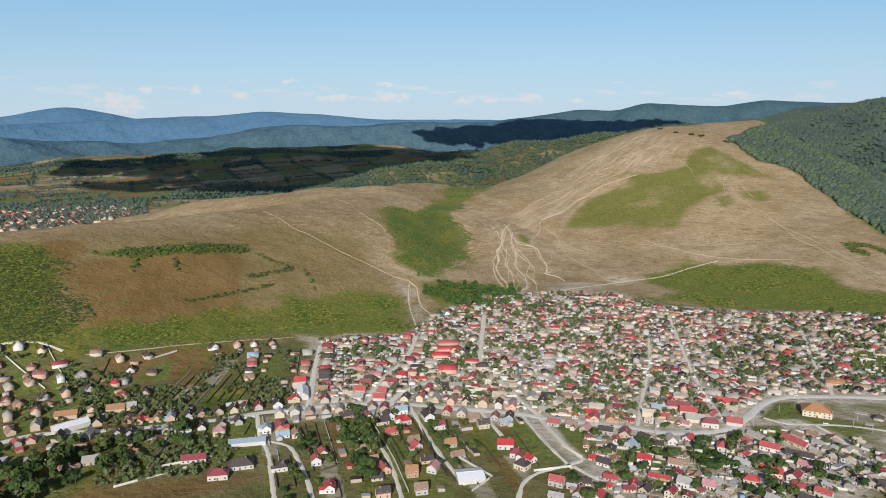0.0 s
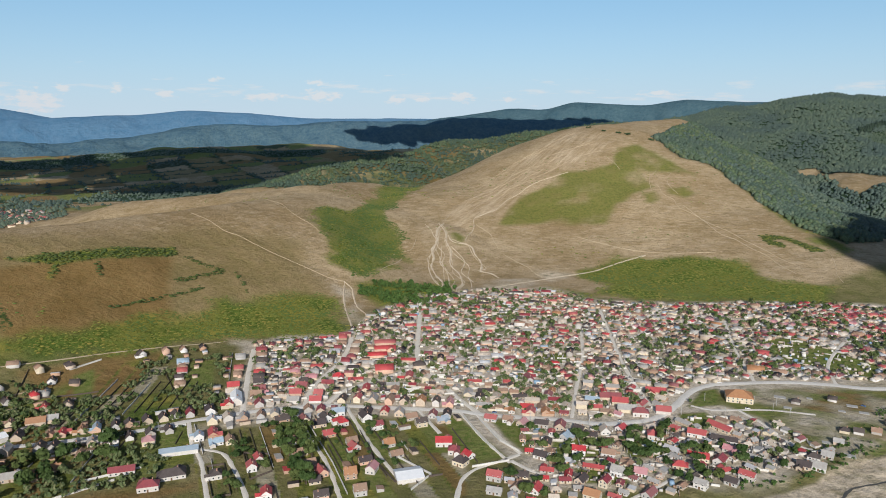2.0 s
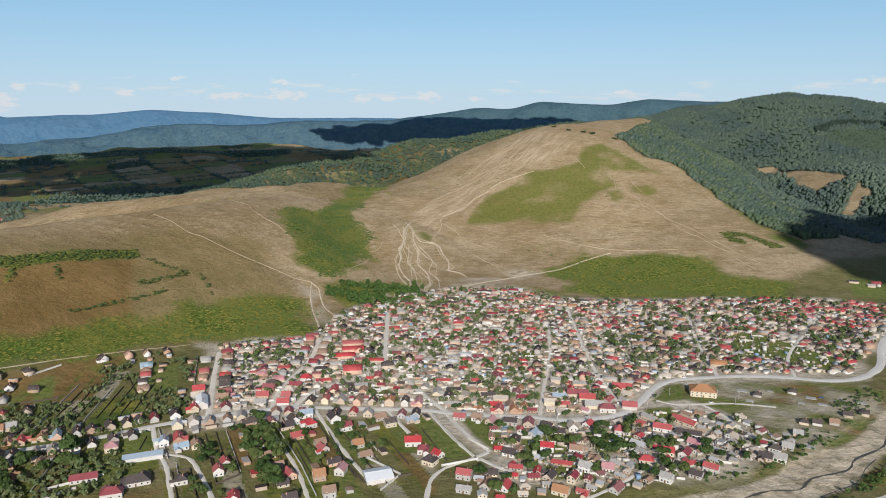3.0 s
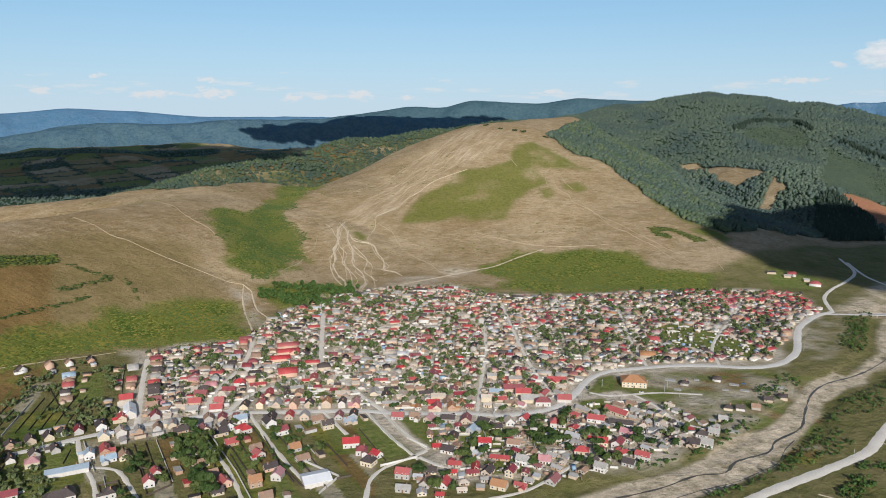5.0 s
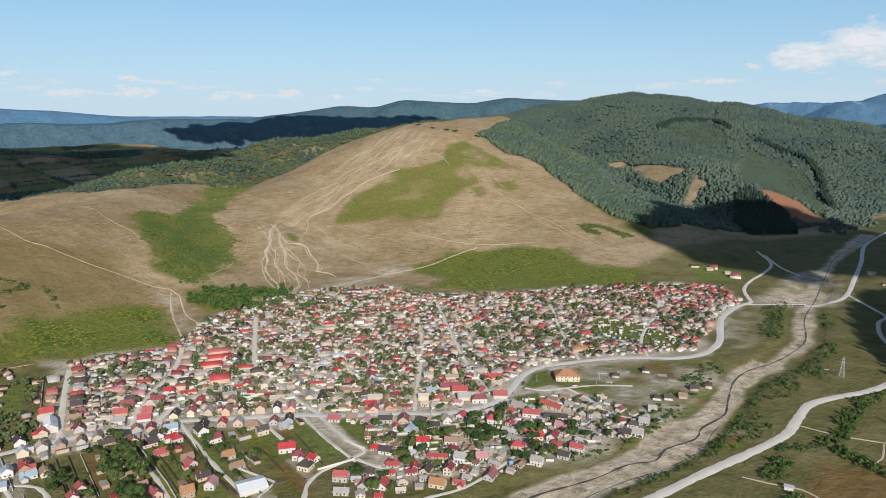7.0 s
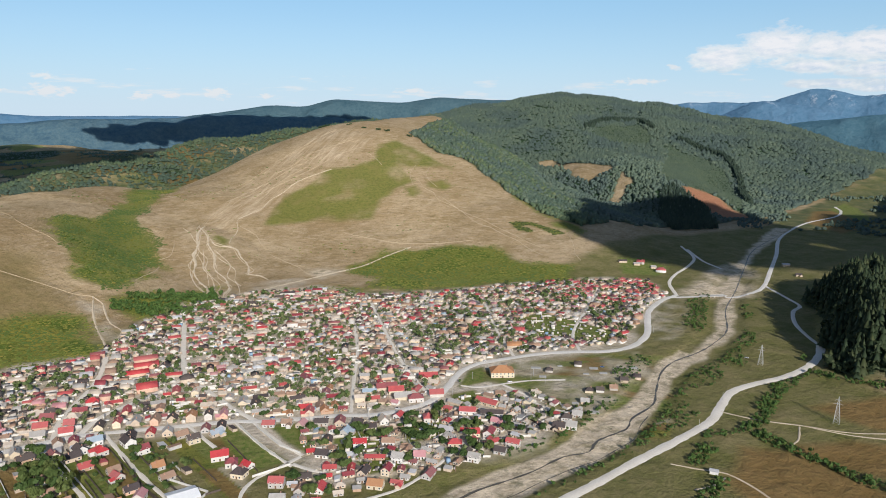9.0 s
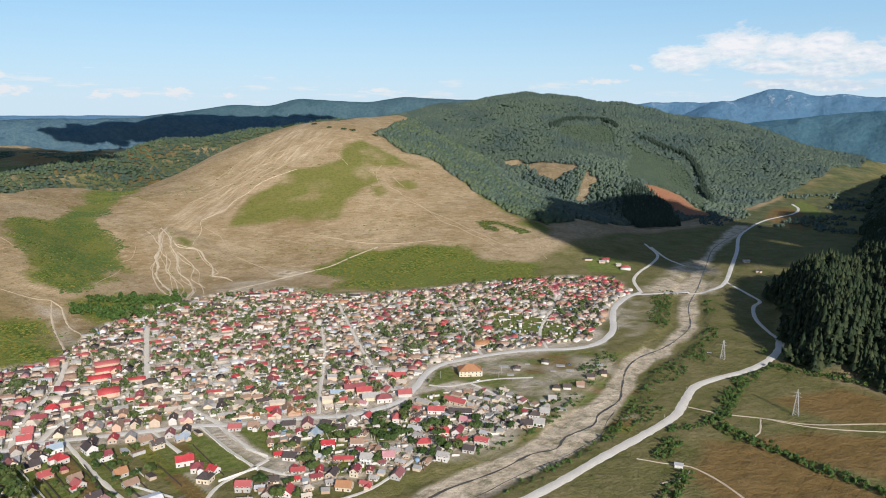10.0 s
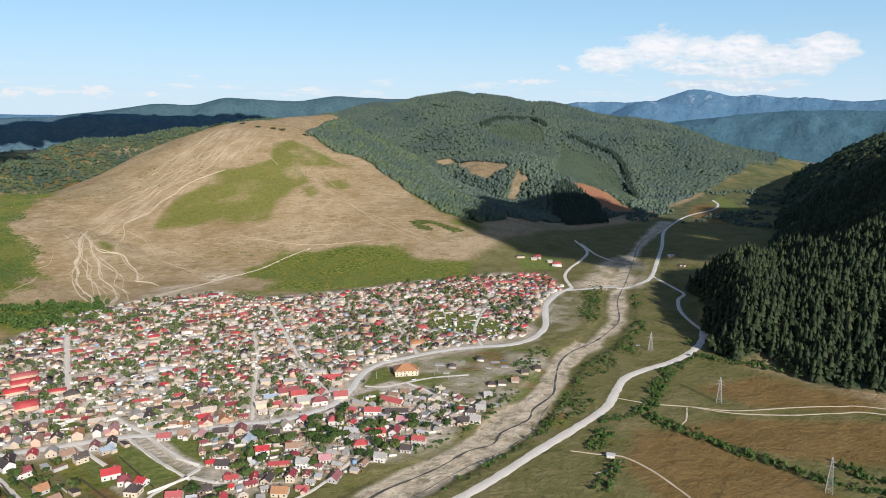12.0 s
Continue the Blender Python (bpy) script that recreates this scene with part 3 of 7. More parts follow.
def strip(name, pts, width, material, label, lift=0.3, ragged=0.25, kind="structure", category="road", free=True):
    line = curve_points(pts)
    if free:
        ALL_LANES.append((np.array([(v.x, v.y) for v in line]), PACE * width))
    n = len(line)
    across = np.array([-0.5, -0.22, 0.0, 0.22, 0.5])
    xs, ys = np.zeros((n, 5)), np.zeros((n, 5))
    rng = np.random.RandomState(len(ALL_LANES) + 7)
    for i, v in enumerate(line):
        t = (line[min(i + 1, n - 1)] - line[max(i - 1, 0)]).normalized()
        w = across * PACE * width * (1 + ragged * (rng.rand() - 0.5))
        xs[i], ys[i] = v.x + t.y * w, v.y - t.x * w
    zs = height(xs, ys) + lift
    zs[:, 0] -= lift + 0.25
    zs[:, -1] -= lift + 0.25
    me = grid_mesh(name, xs[:, ::-1], ys[:, ::-1], zs[:, ::-1])
    if len(me.polygons) and me.polygons[0].normal.z < 0:
        me.flip_normals()
    me.materials.append(material)
    return tagged(new(name, me), label, category, kind=kind)


MAIN = "dusty pale asphalt village street"
strip("road", [(-40, 560), (-35.5, 542), (-34.1, 541), (-32.0, 543), (-29.4, 534), (-26.7, 525), (-24.3, 519), (-19.6, 514), (-16.0, 517), (-11.8, 519), (-8.9, 520), (-4.6, 519), (-1.2, 512),
               (2.3, 506), (6.7, 501), (8.6, 496), (12.7, 493), (15.7, 493), (18.9, 492), (22.3, 505), (23.7, 518), (24.7, 538), (25.5, 564), (26.3, 583), (27.7, 601)], 8.0, ROAD, MAIN, 0.34)
strip("road", [(27.4, 598), (29.4, 610), (32.6, 629), (35.6, 641), (38.2, 649), (40.2, 670), (41.3, 711), (41.3, 764), (41.4, 804), (42.3, 854), (43.4, 886)], 9.0, ROAD, "pale asphalt road curving round the village", 0.36)
strip("road", [(53.8, 742), (53.8, 709), (53.1, 670), (51.7, 636), (49.5, 605), (48.0, 580), (47.3, 547), (46.6, 515), (44.2, 475), (40.9, 434), (37.5, 398), (34.3, 373), (30.5, 350), (24, 322), (5, 280), (-40, 260)],
      9.5, LANE, "wide pale gravel road across the meadow", 0.34)
strip("road", [(43.0, 872), (44.6, 884), (45.3, 889)], 8, ROAD, "short approach road to the bridge", 0.3)
strip("road", [(46.9, 903), (47.8, 910), (49.1, 940), (49.7, 985), (50.0, 1079), (50.3, 1208), (50.5, 1400), (52.0, 1588), (53.9, 1729), (54.2, 1830), (53.8, 1900)], 7.5, ROAD, "pale valley road beyond the bridge", 0.34)
for lane in ([(43.4, 886), (42.8, 947), (43.2, 1003), (44.1, 1065), (44.5, 1131), (43.5, 1210)], [(44.0, 1190), (45.2, 1112), (46.6, 1064)], [(49.7, 979), (51.4, 920), (52.2, 890), (51.8, 861), (52.0, 812), (52.9, 769), (53.8, 742)],
             [(-11.5, 519), (-11.2, 555), (-10.8, 609), (-10.3, 669)], [(-6.4, 519), (-5.9, 548), (-4.5, 586), (-3.4, 614), (-2.6, 654), (-2.3, 688)], [(3.2, 608), (3.3, 681), (3.5, 773)],
             [(3.2, 605), (1.8, 584), (-0.7, 564), (-3.1, 546), (-4.6, 521)], [(3.4, 605), (5.2, 560), (6.6, 528), (8.5, 498)]):
    strip("road", lane, 6.0, LANE, "narrow pale village lane", 0.3)
for lane in ([(6.9, 499), (8.7, 460), (10.7, 430), (11.4, 422)], [(8.4, 494), (10.6, 455), (12.3, 435)], [(12.1, 434), (10.2, 422), (8.3, 412), (7.1, 398), (6.7, 379), (6, 350)], [(11.4, 425), (12.9, 415), (14.4, 408)], [(26.4, 444), (23.7, 410), (20.8, 386), (17.3, 374)],
             [(-15.7, 516), (-15.6, 479), (-15.0, 451), (-14.8, 420), (-14.6, 380)], [(-7.3, 516), (-6.1, 466), (-4.6, 422), (-3.4, 370)], [(-2.9, 514), (-1.2, 457), (0.8, 413), (2.1, 393)],
             [(3.3, 503), (4.3, 480), (5.2, 462)], [(-15.2, 469), (-13.3, 457), (-12.5, 435), (-11.8, 407), (-11.1, 370)], [(-38, 670), (-33.4, 674), (-32.0, 675), (-30.7, 672), (-29.5, 661)], [(26.0, 546), (27.6, 543), (29.5, 551), (31.8, 561), (34.9, 568)],
             [(29.5, 551), (31.4, 532), (32.8, 511), (35.1, 502)], [(16.5, 497), (16.8, 560), (17.2, 640), (17.0, 720)], [(23.5, 520), (21.0, 600), (19.5, 700), (18.5, 800)], [(30.5, 620), (29, 700), (28, 800)], [(36, 645), (35.4, 700), (36.5, 800), (37.5, 900)],
             [(4, 700), (9, 715), (15, 720), (21, 712), (27, 715)], [(4, 640), (10, 632), (17, 610), (22, 590)], [(9, 800), (15, 810), (22, 800), (29, 815), (36, 830), (41.4, 820)]):
    strip("dirt_lane", lane, 4.0, LANE, "dusty dirt lane between yards", 0.26, 0.5)
def wander(pts, amount, seed):
    """The same line with more points, each moved a little to the side."""
    rng = random.Random(seed)
    out = []
    for (b0, d0), (b1, d1) in zip(pts, pts[1:]):
        n = max(2, int(math.hypot((b1 - b0) * 20, d1 - d0) / 28))
        out += [(b0 + (b1 - b0) * k / n + rng.uniform(-1, 1) * amount * 0.05, d0 + (d1 - d0) * k / n + rng.uniform(-1, 1) * amount) for k in range(n)]
    return out + [pts[-1]]


HILL = ([(5.3, 1160), (4.7, 1071), (4.4, 1010), (4.8, 948), (5.6, 855)], [(5.3, 1152), (5.7, 1076), (6.3, 997), (6.9, 917), (6.5, 856)], [(5.6, 1093), (7.5, 1067), (8.5, 1014), (8.7, 976), (10.1, 948)],
        [(7.4, 1084), (7.9, 1162), (8.6, 1208), (10.4, 1270), (12.5, 1312), (15.5, 1354)], [(4.1, 1147), (4.9, 1095), (4.5, 1040)], [(6.0, 1056), (7.1, 1000), (7.4, 932), (7.8, 873)],
        [(5.1, 1052), (5.5, 993), (6.0, 928), (6.2, 856)], [(4.9, 1100), (4.6, 1040), (4.5, 980), (5.1, 900), (5.9, 850)], [(5.4, 1120), (5.2, 1060), (5.3, 1000), (5.7, 940), (6.0, 860)], [(5.8, 1060), (6.7, 1030), (7.6, 980), (8.0, 920)],
        [(-2.8, 876), (-3.0, 804), (-2.1, 720), (-2.2, 688)], [(-2.8, 876), (-2.1, 843), (-1.1, 762), (-1.7, 709)])
for n, track in enumerate(HILL):
    strip("dirt_track", wander(track, 6, n), (3.6, 3.0, 2.8, 1.4, 1.2, 1.3, 1.6, 1.6, 1.2, 1.0, 2.2, 2.0)[n], TRACK, "eroded pale dirt track up the dry hill", 0.7, 1.4, category="track", free=False)
for n in (0, 1, 2, 6):
    strip("dirt_track", wander(HILL[n], 9, 60 + n), 0.9, TRACK, "thin eroded strand beside the hill tracks", 0.6, 1.6, category="track", free=False)
strip("dirt_track", [(4.1, 812), (6.9, 854), (10.1, 900), (12.9, 935), (15.1, 963), (17.7, 993), (19.8, 1035), (21.8, 1071)], 3.4, TRACK, "pale dirt road along the foot of the hill", 0.6, 0.8, category="track", free=False)
PATHS = ([(5.3, 1160), (6.7, 1238), (9.0, 1327), (10.4, 1344)], [(8.2, 1170), (9.3, 1135), (10.0, 1084)], [(5.4, 1170), (7.6, 1273), (11.2, 1380), (14.2, 1442), (17.5, 1486)], [(6.2, 1190), (8.2, 1275), (11.4, 1370), (14.6, 1425)],
         [(7.0, 1204), (9.9, 1307), (13.4, 1380), (16.3, 1470), (18.0, 1544)], [(9.9, 1299), (12.9, 1346), (15.5, 1398), (18.0, 1444)], [(22.1, 1324), (23.0, 1284), (24.3, 1243), (26.7, 1184), (28.2, 1146), (30.4, 1109), (32.9, 1059)],
         [(24.5, 1249), (27.5, 1154), (30.5, 1082), (32.7, 1033)], [(18.4, 1418), (19.5, 1363)], [(-14.3, 1018), (-12.1, 955), (-9.5, 922), (-6.8, 901), (-4.0, 884), (-2.8, 876)], [(34.6, 1154), (35.2, 1080), (35.8, 1024)],
         [(6.0, 1300), (9.0, 1390), (12.5, 1470), (16.0, 1560)], [(7.5, 1330), (11.0, 1430), (14.5, 1500)], [(22.2, 1370), (21.6, 1330), (22.0, 1290)], [(23.2, 1375), (23.0, 1330), (24.0, 1290)], [(16.5, 1120), (19.5, 1090), (23.0, 1080), (27, 1085)],
         [(-9.0, 1180), (-7.0, 1080), (-4.5, 1000)], [(1.5, 1010), (2.6, 1040), (3.2, 1080)], [(0.2, 930), (1.4, 960), (2.0, 1000)], [(10.5, 1060), (12.4, 1000), (13.6, 960)])
for n, track in enumerate(PATHS):
    strip("dirt_track", wander(track, 4, 40 + n), 0.6 if track[1][1] > 1230 else 0.32 if track[0][0] < 0 else 0.8, FOOTPATH, "faint pale footpath worn into dry grass", 0.55, 1.3, category="track", free=False)
strip("dirt_track", [(-30.2, 612), (-28.3, 615), (-25.8, 622)], 1.6, FOOTPATH, "narrow earth track between garden plots", 0.3, 1.0, category="track", free=False)
strip("dirt_track", [(-28.1, 655), (-24.2, 665), (-20.9, 677), (-16.6, 691), (-12.5, 699)], 1.6, FOOTPATH, "faint earth track along the foot of the hill", 0.3, 1.0, category="track", free=False)
for track in ([(46.9, 537), (50.1, 532), (53.2, 536), (56.6, 541), (60.6, 566), (63.5, 585), (67.0, 601), (80, 640)], [(53.2, 536), (56.6, 536), (60.6, 551), (63.6, 571), (67.0, 589), (80, 625)], [(53.0, 533), (53.0, 509), (52.4, 496)],
              [(43.8, 439), (46.2, 438), (48.1, 439), (50.4, 427), (52.8, 408), (54.2, 395), (57, 360)], [(48.1, 433), (47.2, 420), (45.8, 411)]):
    strip("dirt_track", track, 2.0, TRACK, "pale rutted field track", 0.3, 0.6, category="track", free=False)
strip("stream", [(50.3, 1420), (48.7, 1243), (48.2, 1098), (47.7, 945), (47.1, 844), (47.3, 762), (46.4, 710), (45.2, 674), (43.5, 642), (42.6, 610), (42.3, 568), (42.1, 537), (40.5, 506), (40.1, 487), (37.8, 463), (37.1, 445), (34.9, 434), (32.5, 413), (30.0, 398), (27.5, 386), (25.5, 374), (20, 352), (5, 325), (-20, 330)],
      2.4, WATER, "shallow brown stream in a gravel bed", 0.12, 1.2, category="stream")

strip("stream", wander([(41.7, 515), (40.9, 472), (38.2, 436), (35.4, 413), (32.5, 393), (30, 378)], 3, 77), 1.0, WATER, "narrow side channel in the gravel bed", 0.12, 1.4, category="stream")


# ---- houses ----
def mesh_of(name, verts, faces, mats, index=None, smooth_faces=False):
    me = bpy.data.meshes.new(name)
    me.from_pydata([tuple(v) for v in verts], [], faces)
    for m in mats:
        me.materials.append(m)
    if index is not None:
        me.polygons.foreach_set("material_index", index)
    me.update()
    return me


def box(verts, faces, x0, y0, z0, x1, y1, z1):
    k = len(verts)
    verts += [(x0, y0, z0), (x1, y0, z0), (x1, y1, z0), (x0, y1, z0), (x0, y0, z1), (x1, y0, z1), (x1, y1, z1), (x0, y1, z1)]
    faces += [(k, k + 3, k + 2, k + 1), (k + 4, k + 5, k + 6, k + 7), (k, k + 1, k + 5, k + 4), (k + 1, k + 2, k + 6, k + 5), (k + 2, k + 3, k + 7, k + 6), (k + 3, k, k + 4, k + 7)]


def part(name, me, parent, label="", where=None):
    ob = new(name, me)
    ob.parent = parent
    if where is not None:
        ob.matrix_basis = where
    return tagged(ob, label)


def tin(name, a, b, rough=0.45, fading=0.4):
    """Painted sheet-metal roofing: fine ribs, faded and streaked."""
    n = Nodes(name, rough, 0.4)
    where = n.local()
    f, g = n.noise(0.7, 4, 0.6, where), n.noise(4.0, 3, 0.5, where)
    col = n.mix(n.band(n.math("ADD", n.math("MULTIPLY", f, 0.4), n.math("MULTIPLY", g, 0.6)), 0.35, 0.65), a, b)
    fade = n.mix(n.math("MULTIPLY", n.any_one(), fading), col, (0.33, 0.25, 0.22))
    wave = n.add("ShaderNodeTexWave", wave_type="BANDS", bands_direction="X")
    wave.inputs["Scale"].default_value = 1.6
    n.put(where, wave.inputs["Vector"])
    n.bump(wave.outputs["Fac"], 0.05, 0.5)
    return n.done(fade)


def tile(name, a, b):
    n = Nodes(name, 0.85, 0.2)
    where = n.local()
    f, g = n.noise(0.5, 5, 0.7, where), n.noise(3.0, 3, 0.6, where)
    col = n.mix(n.band(n.math("ADD", n.math("MULTIPLY", f, 0.5), n.math("MULTIPLY", g, 0.5)), 0.35, 0.65), a, b)
    col = n.mix(n.math("MULTIPLY", n.any_one(), 0.32), col, (0.20, 0.165, 0.13))
    wave = n.add("ShaderNodeTexWave", wave_type="BANDS", bands_direction="Z")
    wave.inputs["Scale"].default_value = 1.3
    n.put(where, wave.inputs["Vector"])
    n.bump(wave.outputs["Fac"], 0.06, 0.6)
    return n.done(col)


def render_wall(name, a, b):
    n = Nodes(name, 0.9, 0.2)
    where = n.local()
    f = n.noise(1.5, 5, 0.65, where)
    col = n.mix(n.band(f, 0.35, 0.65), a, b)
    col = n.mix(n.math("MULTIPLY", n.any_one(), 0.5), col, (0.36, 0.29, 0.22))
    return n.done(col)


ROOFS = {
    "red": (tin("red_sheet_roof", (0.44, 0.035, 0.045), (0.55, 0.07, 0.07)), "bright red metal roof"),
    "maroon": (tin("maroon_sheet_roof", (0.22, 0.03, 0.045), (0.33, 0.05, 0.06)), "dark maroon metal roof"),
    "tile": (tile("weathered_clay_tiles", (0.30, 0.19, 0.13), (0.42, 0.27, 0.19)), "weathered clay tile roof"),
    "orange": (tile("orange_clay_tiles", (0.40, 0.19, 0.09), (0.49, 0.25, 0.125)), "orange clay tile roof"),
    "grey": (tile("grey_fibre_sheets", (0.34, 0.32, 0.30), (0.50, 0.48, 0.45)), "pale grey fibre-cement roof"),
    "dark": (tile("dark_brown_tiles", (0.055, 0.045, 0.045), (0.10, 0.08, 0.08)), "dark brown roof"),
    "tin": (tin("bare_tin_roof", (0.50, 0.52, 0.54), (0.64, 0.66, 0.68), 0.35), "bare silver tin roof"),
    "blue": (tin("pale_blue_sheet_roof", (0.30, 0.42, 0.52), (0.42, 0.52, 0.60)), "pale blue metal roof"),
    "pale": (tile("faded_pale_tiles", (0.52, 0.43, 0.34), (0.68, 0.59, 0.50)), "faded pale tile roof"),
    "white": (tin("white_sheet_roof", (0.78, 0.79, 0.80), (0.86, 0.86, 0.86), 0.5, 0.05), "white metal roof"),
    "pink": (tin("faded_pink_sheet_roof", (0.52, 0.22, 0.24), (0.60, 0.30, 0.31)), "faded pink metal roof"),
}
WALLS = {
    "white": (render_wall("white_render", (0.62, 0.60, 0.57), (0.76, 0.74, 0.71)), "white rendered walls"),
    "cream": (render_wall("cream_render", (0.62, 0.53, 0.38), (0.74, 0.64, 0.48)), "cream rendered walls"),
    "beige": (render_wall("beige_render", (0.50, 0.40, 0.30), (0.62, 0.50, 0.39)), "beige rendered walls"),
    "brick": (render_wall("raw_brick", (0.42, 0.25, 0.16), (0.54, 0.34, 0.23)), "raw brick walls"),
    "grey": (render_wall("grey_block", (0.40, 0.39, 0.37), (0.52, 0.50, 0.48)), "grey block walls"),
    "salmon": (render_wall("salmon_render", (0.62, 0.38, 0.27), (0.70, 0.47, 0.35)), "salmon painted walls"),
}
PANE = plain("window_pane", (0.03, 0.035, 0.04), (0.06, 0.065, 0.07), 1.0, 0.12, spec=0.5, where="local")
TRIM = plain("window_frame_paint", (0.70, 0.68, 0.64), (0.80, 0.78, 0.74), 0.6, 0.7, where="local")
DOOR = plain("brown_door_wood", (0.12, 0.07, 0.04), (0.20, 0.12, 0.07), 0.5, 0.6, where="local")
CHIMNEY = plain("chimney_brick", (0.36, 0.20, 0.14), (0.48, 0.30, 0.22), 0.4, 0.9, where="local")
MESHES = {}


def walls_mesh(w, l, h, rise, hip, mat):
    """Walls of a house whose ridge runs along x: length l, depth w."""
    x, y = l / 2, w / 2
    if hip:
        v = [(-x, -y, -0.6), (x, -y, -0.6), (x, y, -0.6), (-x, y, -0.6), (-x, -y, h), (x, -y, h), (x, y, h), (-x, y, h)]
        f = [(0, 1, 5, 4), (1, 2, 6, 5), (2, 3, 7, 6), (3, 0, 4, 7), (4, 5, 6, 7)]
    else:
        v = [(-x, -y, -0.6), (x, -y, -0.6), (x, y, -0.6), (-x, y, -0.6), (-x, -y, h), (x, -y, h), (x, y, h), (-x, y, h), (-x, 0, h + rise), (x, 0, h + rise)]
        f = [(0, 1, 5, 4), (2, 3, 7, 6), (1, 2, 6, 9, 5), (3, 0, 4, 8, 7), (4, 5, 9, 8), (7, 8, 9, 6)]
    return mesh_of("wall", v, f, [mat])


def roof_mesh(w, l, h, rise, hip, mat, over=0.45, thick=0.16):
    x, y = l / 2 + over, w / 2 + over
    drop = rise * over / (w / 2)
    e, r = h - drop, h + rise
    inset = min(w / 2, l / 2 - 0.6) if hip else 0.0
    rx = x - over - inset if hip else x
    low = [(-x, -y, e), (x, -y, e), (x, y, e), (-x, y, e), (-rx, 0, r), (rx, 0, r)]
    v = [(a, b, c + thick + 0.02) for a, b, c in low] + [(a, b, c + 0.02) for a, b, c in low]
    f = [(0, 1, 5, 4), (2, 3, 4, 5), (1, 2, 5), (3, 0, 4)] if hip else [(0, 1, 5, 4), (2, 3, 4, 5)]
    under = [tuple(k + 6 for k in reversed(q)) for q in f]
    if hip:
        sides = [(0, 6, 7, 1), (1, 7, 8, 2), (2, 8, 9, 3), (3, 9, 6, 0)]
    else:
        sides = [(0, 6, 7, 1), (2, 8, 9, 3), (1, 7, 11, 5), (5, 11, 8, 2), (3, 9, 10, 4), (4, 10, 6, 0)]
    # ridge capping
    k = len(v)
    faces = f + under + sides
    cap = []
    box(v, cap, -rx, -0.14, r + thick - 0.04, rx, 0.14, r + thick + 0.09)
    return mesh_of("roof", v, faces + cap, [mat])


def window_mesh(w=1.2, h=1.3):
    """A frame 7 cm proud of the wall with the pane set back in it; it faces -y."""
    o, i = w / 2 + 0.12, w / 2
    v = [(-o, 0, -0.12), (o, 0, -0.12), (o, 0, h + 0.12), (-o, 0, h + 0.12), (-o, -0.07, -0.12), (o, -0.07, -0.12), (o, -0.07, h + 0.12), (-o, -0.07, h + 0.12),
         (-i, -0.07, 0), (i, -0.07, 0), (i, -0.07, h), (-i, -0.07, h), (-i, -0.02, 0), (i, -0.02, 0), (i, -0.02, h), (-i, -0.02, h)]
    f = [(a, (a + 1) % 4, 4 + (a + 1) % 4, 4 + a) for a in range(4)] + [(4 + a, 4 + (a + 1) % 4, 8 + (a + 1) % 4, 8 + a) for a in range(4)]
    f += [(8 + a, 8 + (a + 1) % 4, 12 + (a + 1) % 4, 12 + a) for a in range(4)]
    return mesh_of("window", v, f, [TRIM])


def pane_mesh(w=1.2, h=1.3):
    v, f = [], []
    box(v, f, -w / 2, -0.03, 0, w / 2, -0.01, h)
    return mesh_of("pane", v, f, [PANE])


def window(parent, where):
    frame_part = part("window", cached("window", window_mesh), parent, "", where)
    part("pane", cached("pane", pane_mesh), frame_part)


def door_mesh():
    v, f = [], []
    box(v, f, -0.5, -0.05, 0.0, 0.5, 0.0, 2.05)
    for x0, x1 in ((-0.62, -0.5), (0.5, 0.62)):
        box(v, f, x0, -0.08, 0.0, x1, 0.0, 2.15)
    box(v, f, -0.62, -0.08, 2.05, 0.62, 0.0, 2.17)
    return mesh_of("door", v, f, [DOOR])


def chimney_mesh():
    v, f = [], []
    box(v, f, -0.35, -0.35, -1.2, 0.35, 0.35, 1.1)
    box(v, f, -0.45, -0.45, 1.1, 0.45, 0.45, 1.25)
    box(v, f, -0.2, -0.2, 1.25, 0.2, 0.2, 1.5)
    return mesh_of("chimney", v, f, [CHIMNEY])


def cached(key, make, *args):
    if key not in MESHES:
        MESHES[key] = make(*args)
    return MESHES[key]


FAR_PIECES = []  # meshes and poses of the houses too far off to be told apart
CELLS = {}  # what stands already, by 20 m squares: x, y, radius


def take(item):
    CELLS.setdefault((int(item[0] // 20), int(item[1] // 20)), []).append(item)



def annex(l, w, h, roof, wall, luck):
    """The walls and roof of a lower wing that runs out at right angles, for about two houses in five."""
    if l < 8.5 or h > 4.4 or (luck * 7.31) % 1.0 > 0.42:
        return []
    aw, al, ah = round(l * 0.42 * 2) / 2, round((w / 2 + 3.2) * 2) / 2, h - 0.4
    rise = round(aw / 2 * 0.55, 2)
    side = -1 if (luck * 3.77) % 1.0 < 0.7 else 1
    where = pose((0.27 if (luck * 5.1) % 1.0 < 0.5 else -0.27) * l, side * (al / 2 + 0.3), 0, 0, 0, 90)
    return [(("w", aw, al, ah, rise, False, wall), walls_mesh, (aw, al, ah, rise, False, WALLS[wall][0]), "wing_wall", where),
            (("r", aw, al, ah, rise, False, roof), roof_mesh, (aw, al, ah, rise, False, ROOFS[roof][0]), "wing_roof", where)]


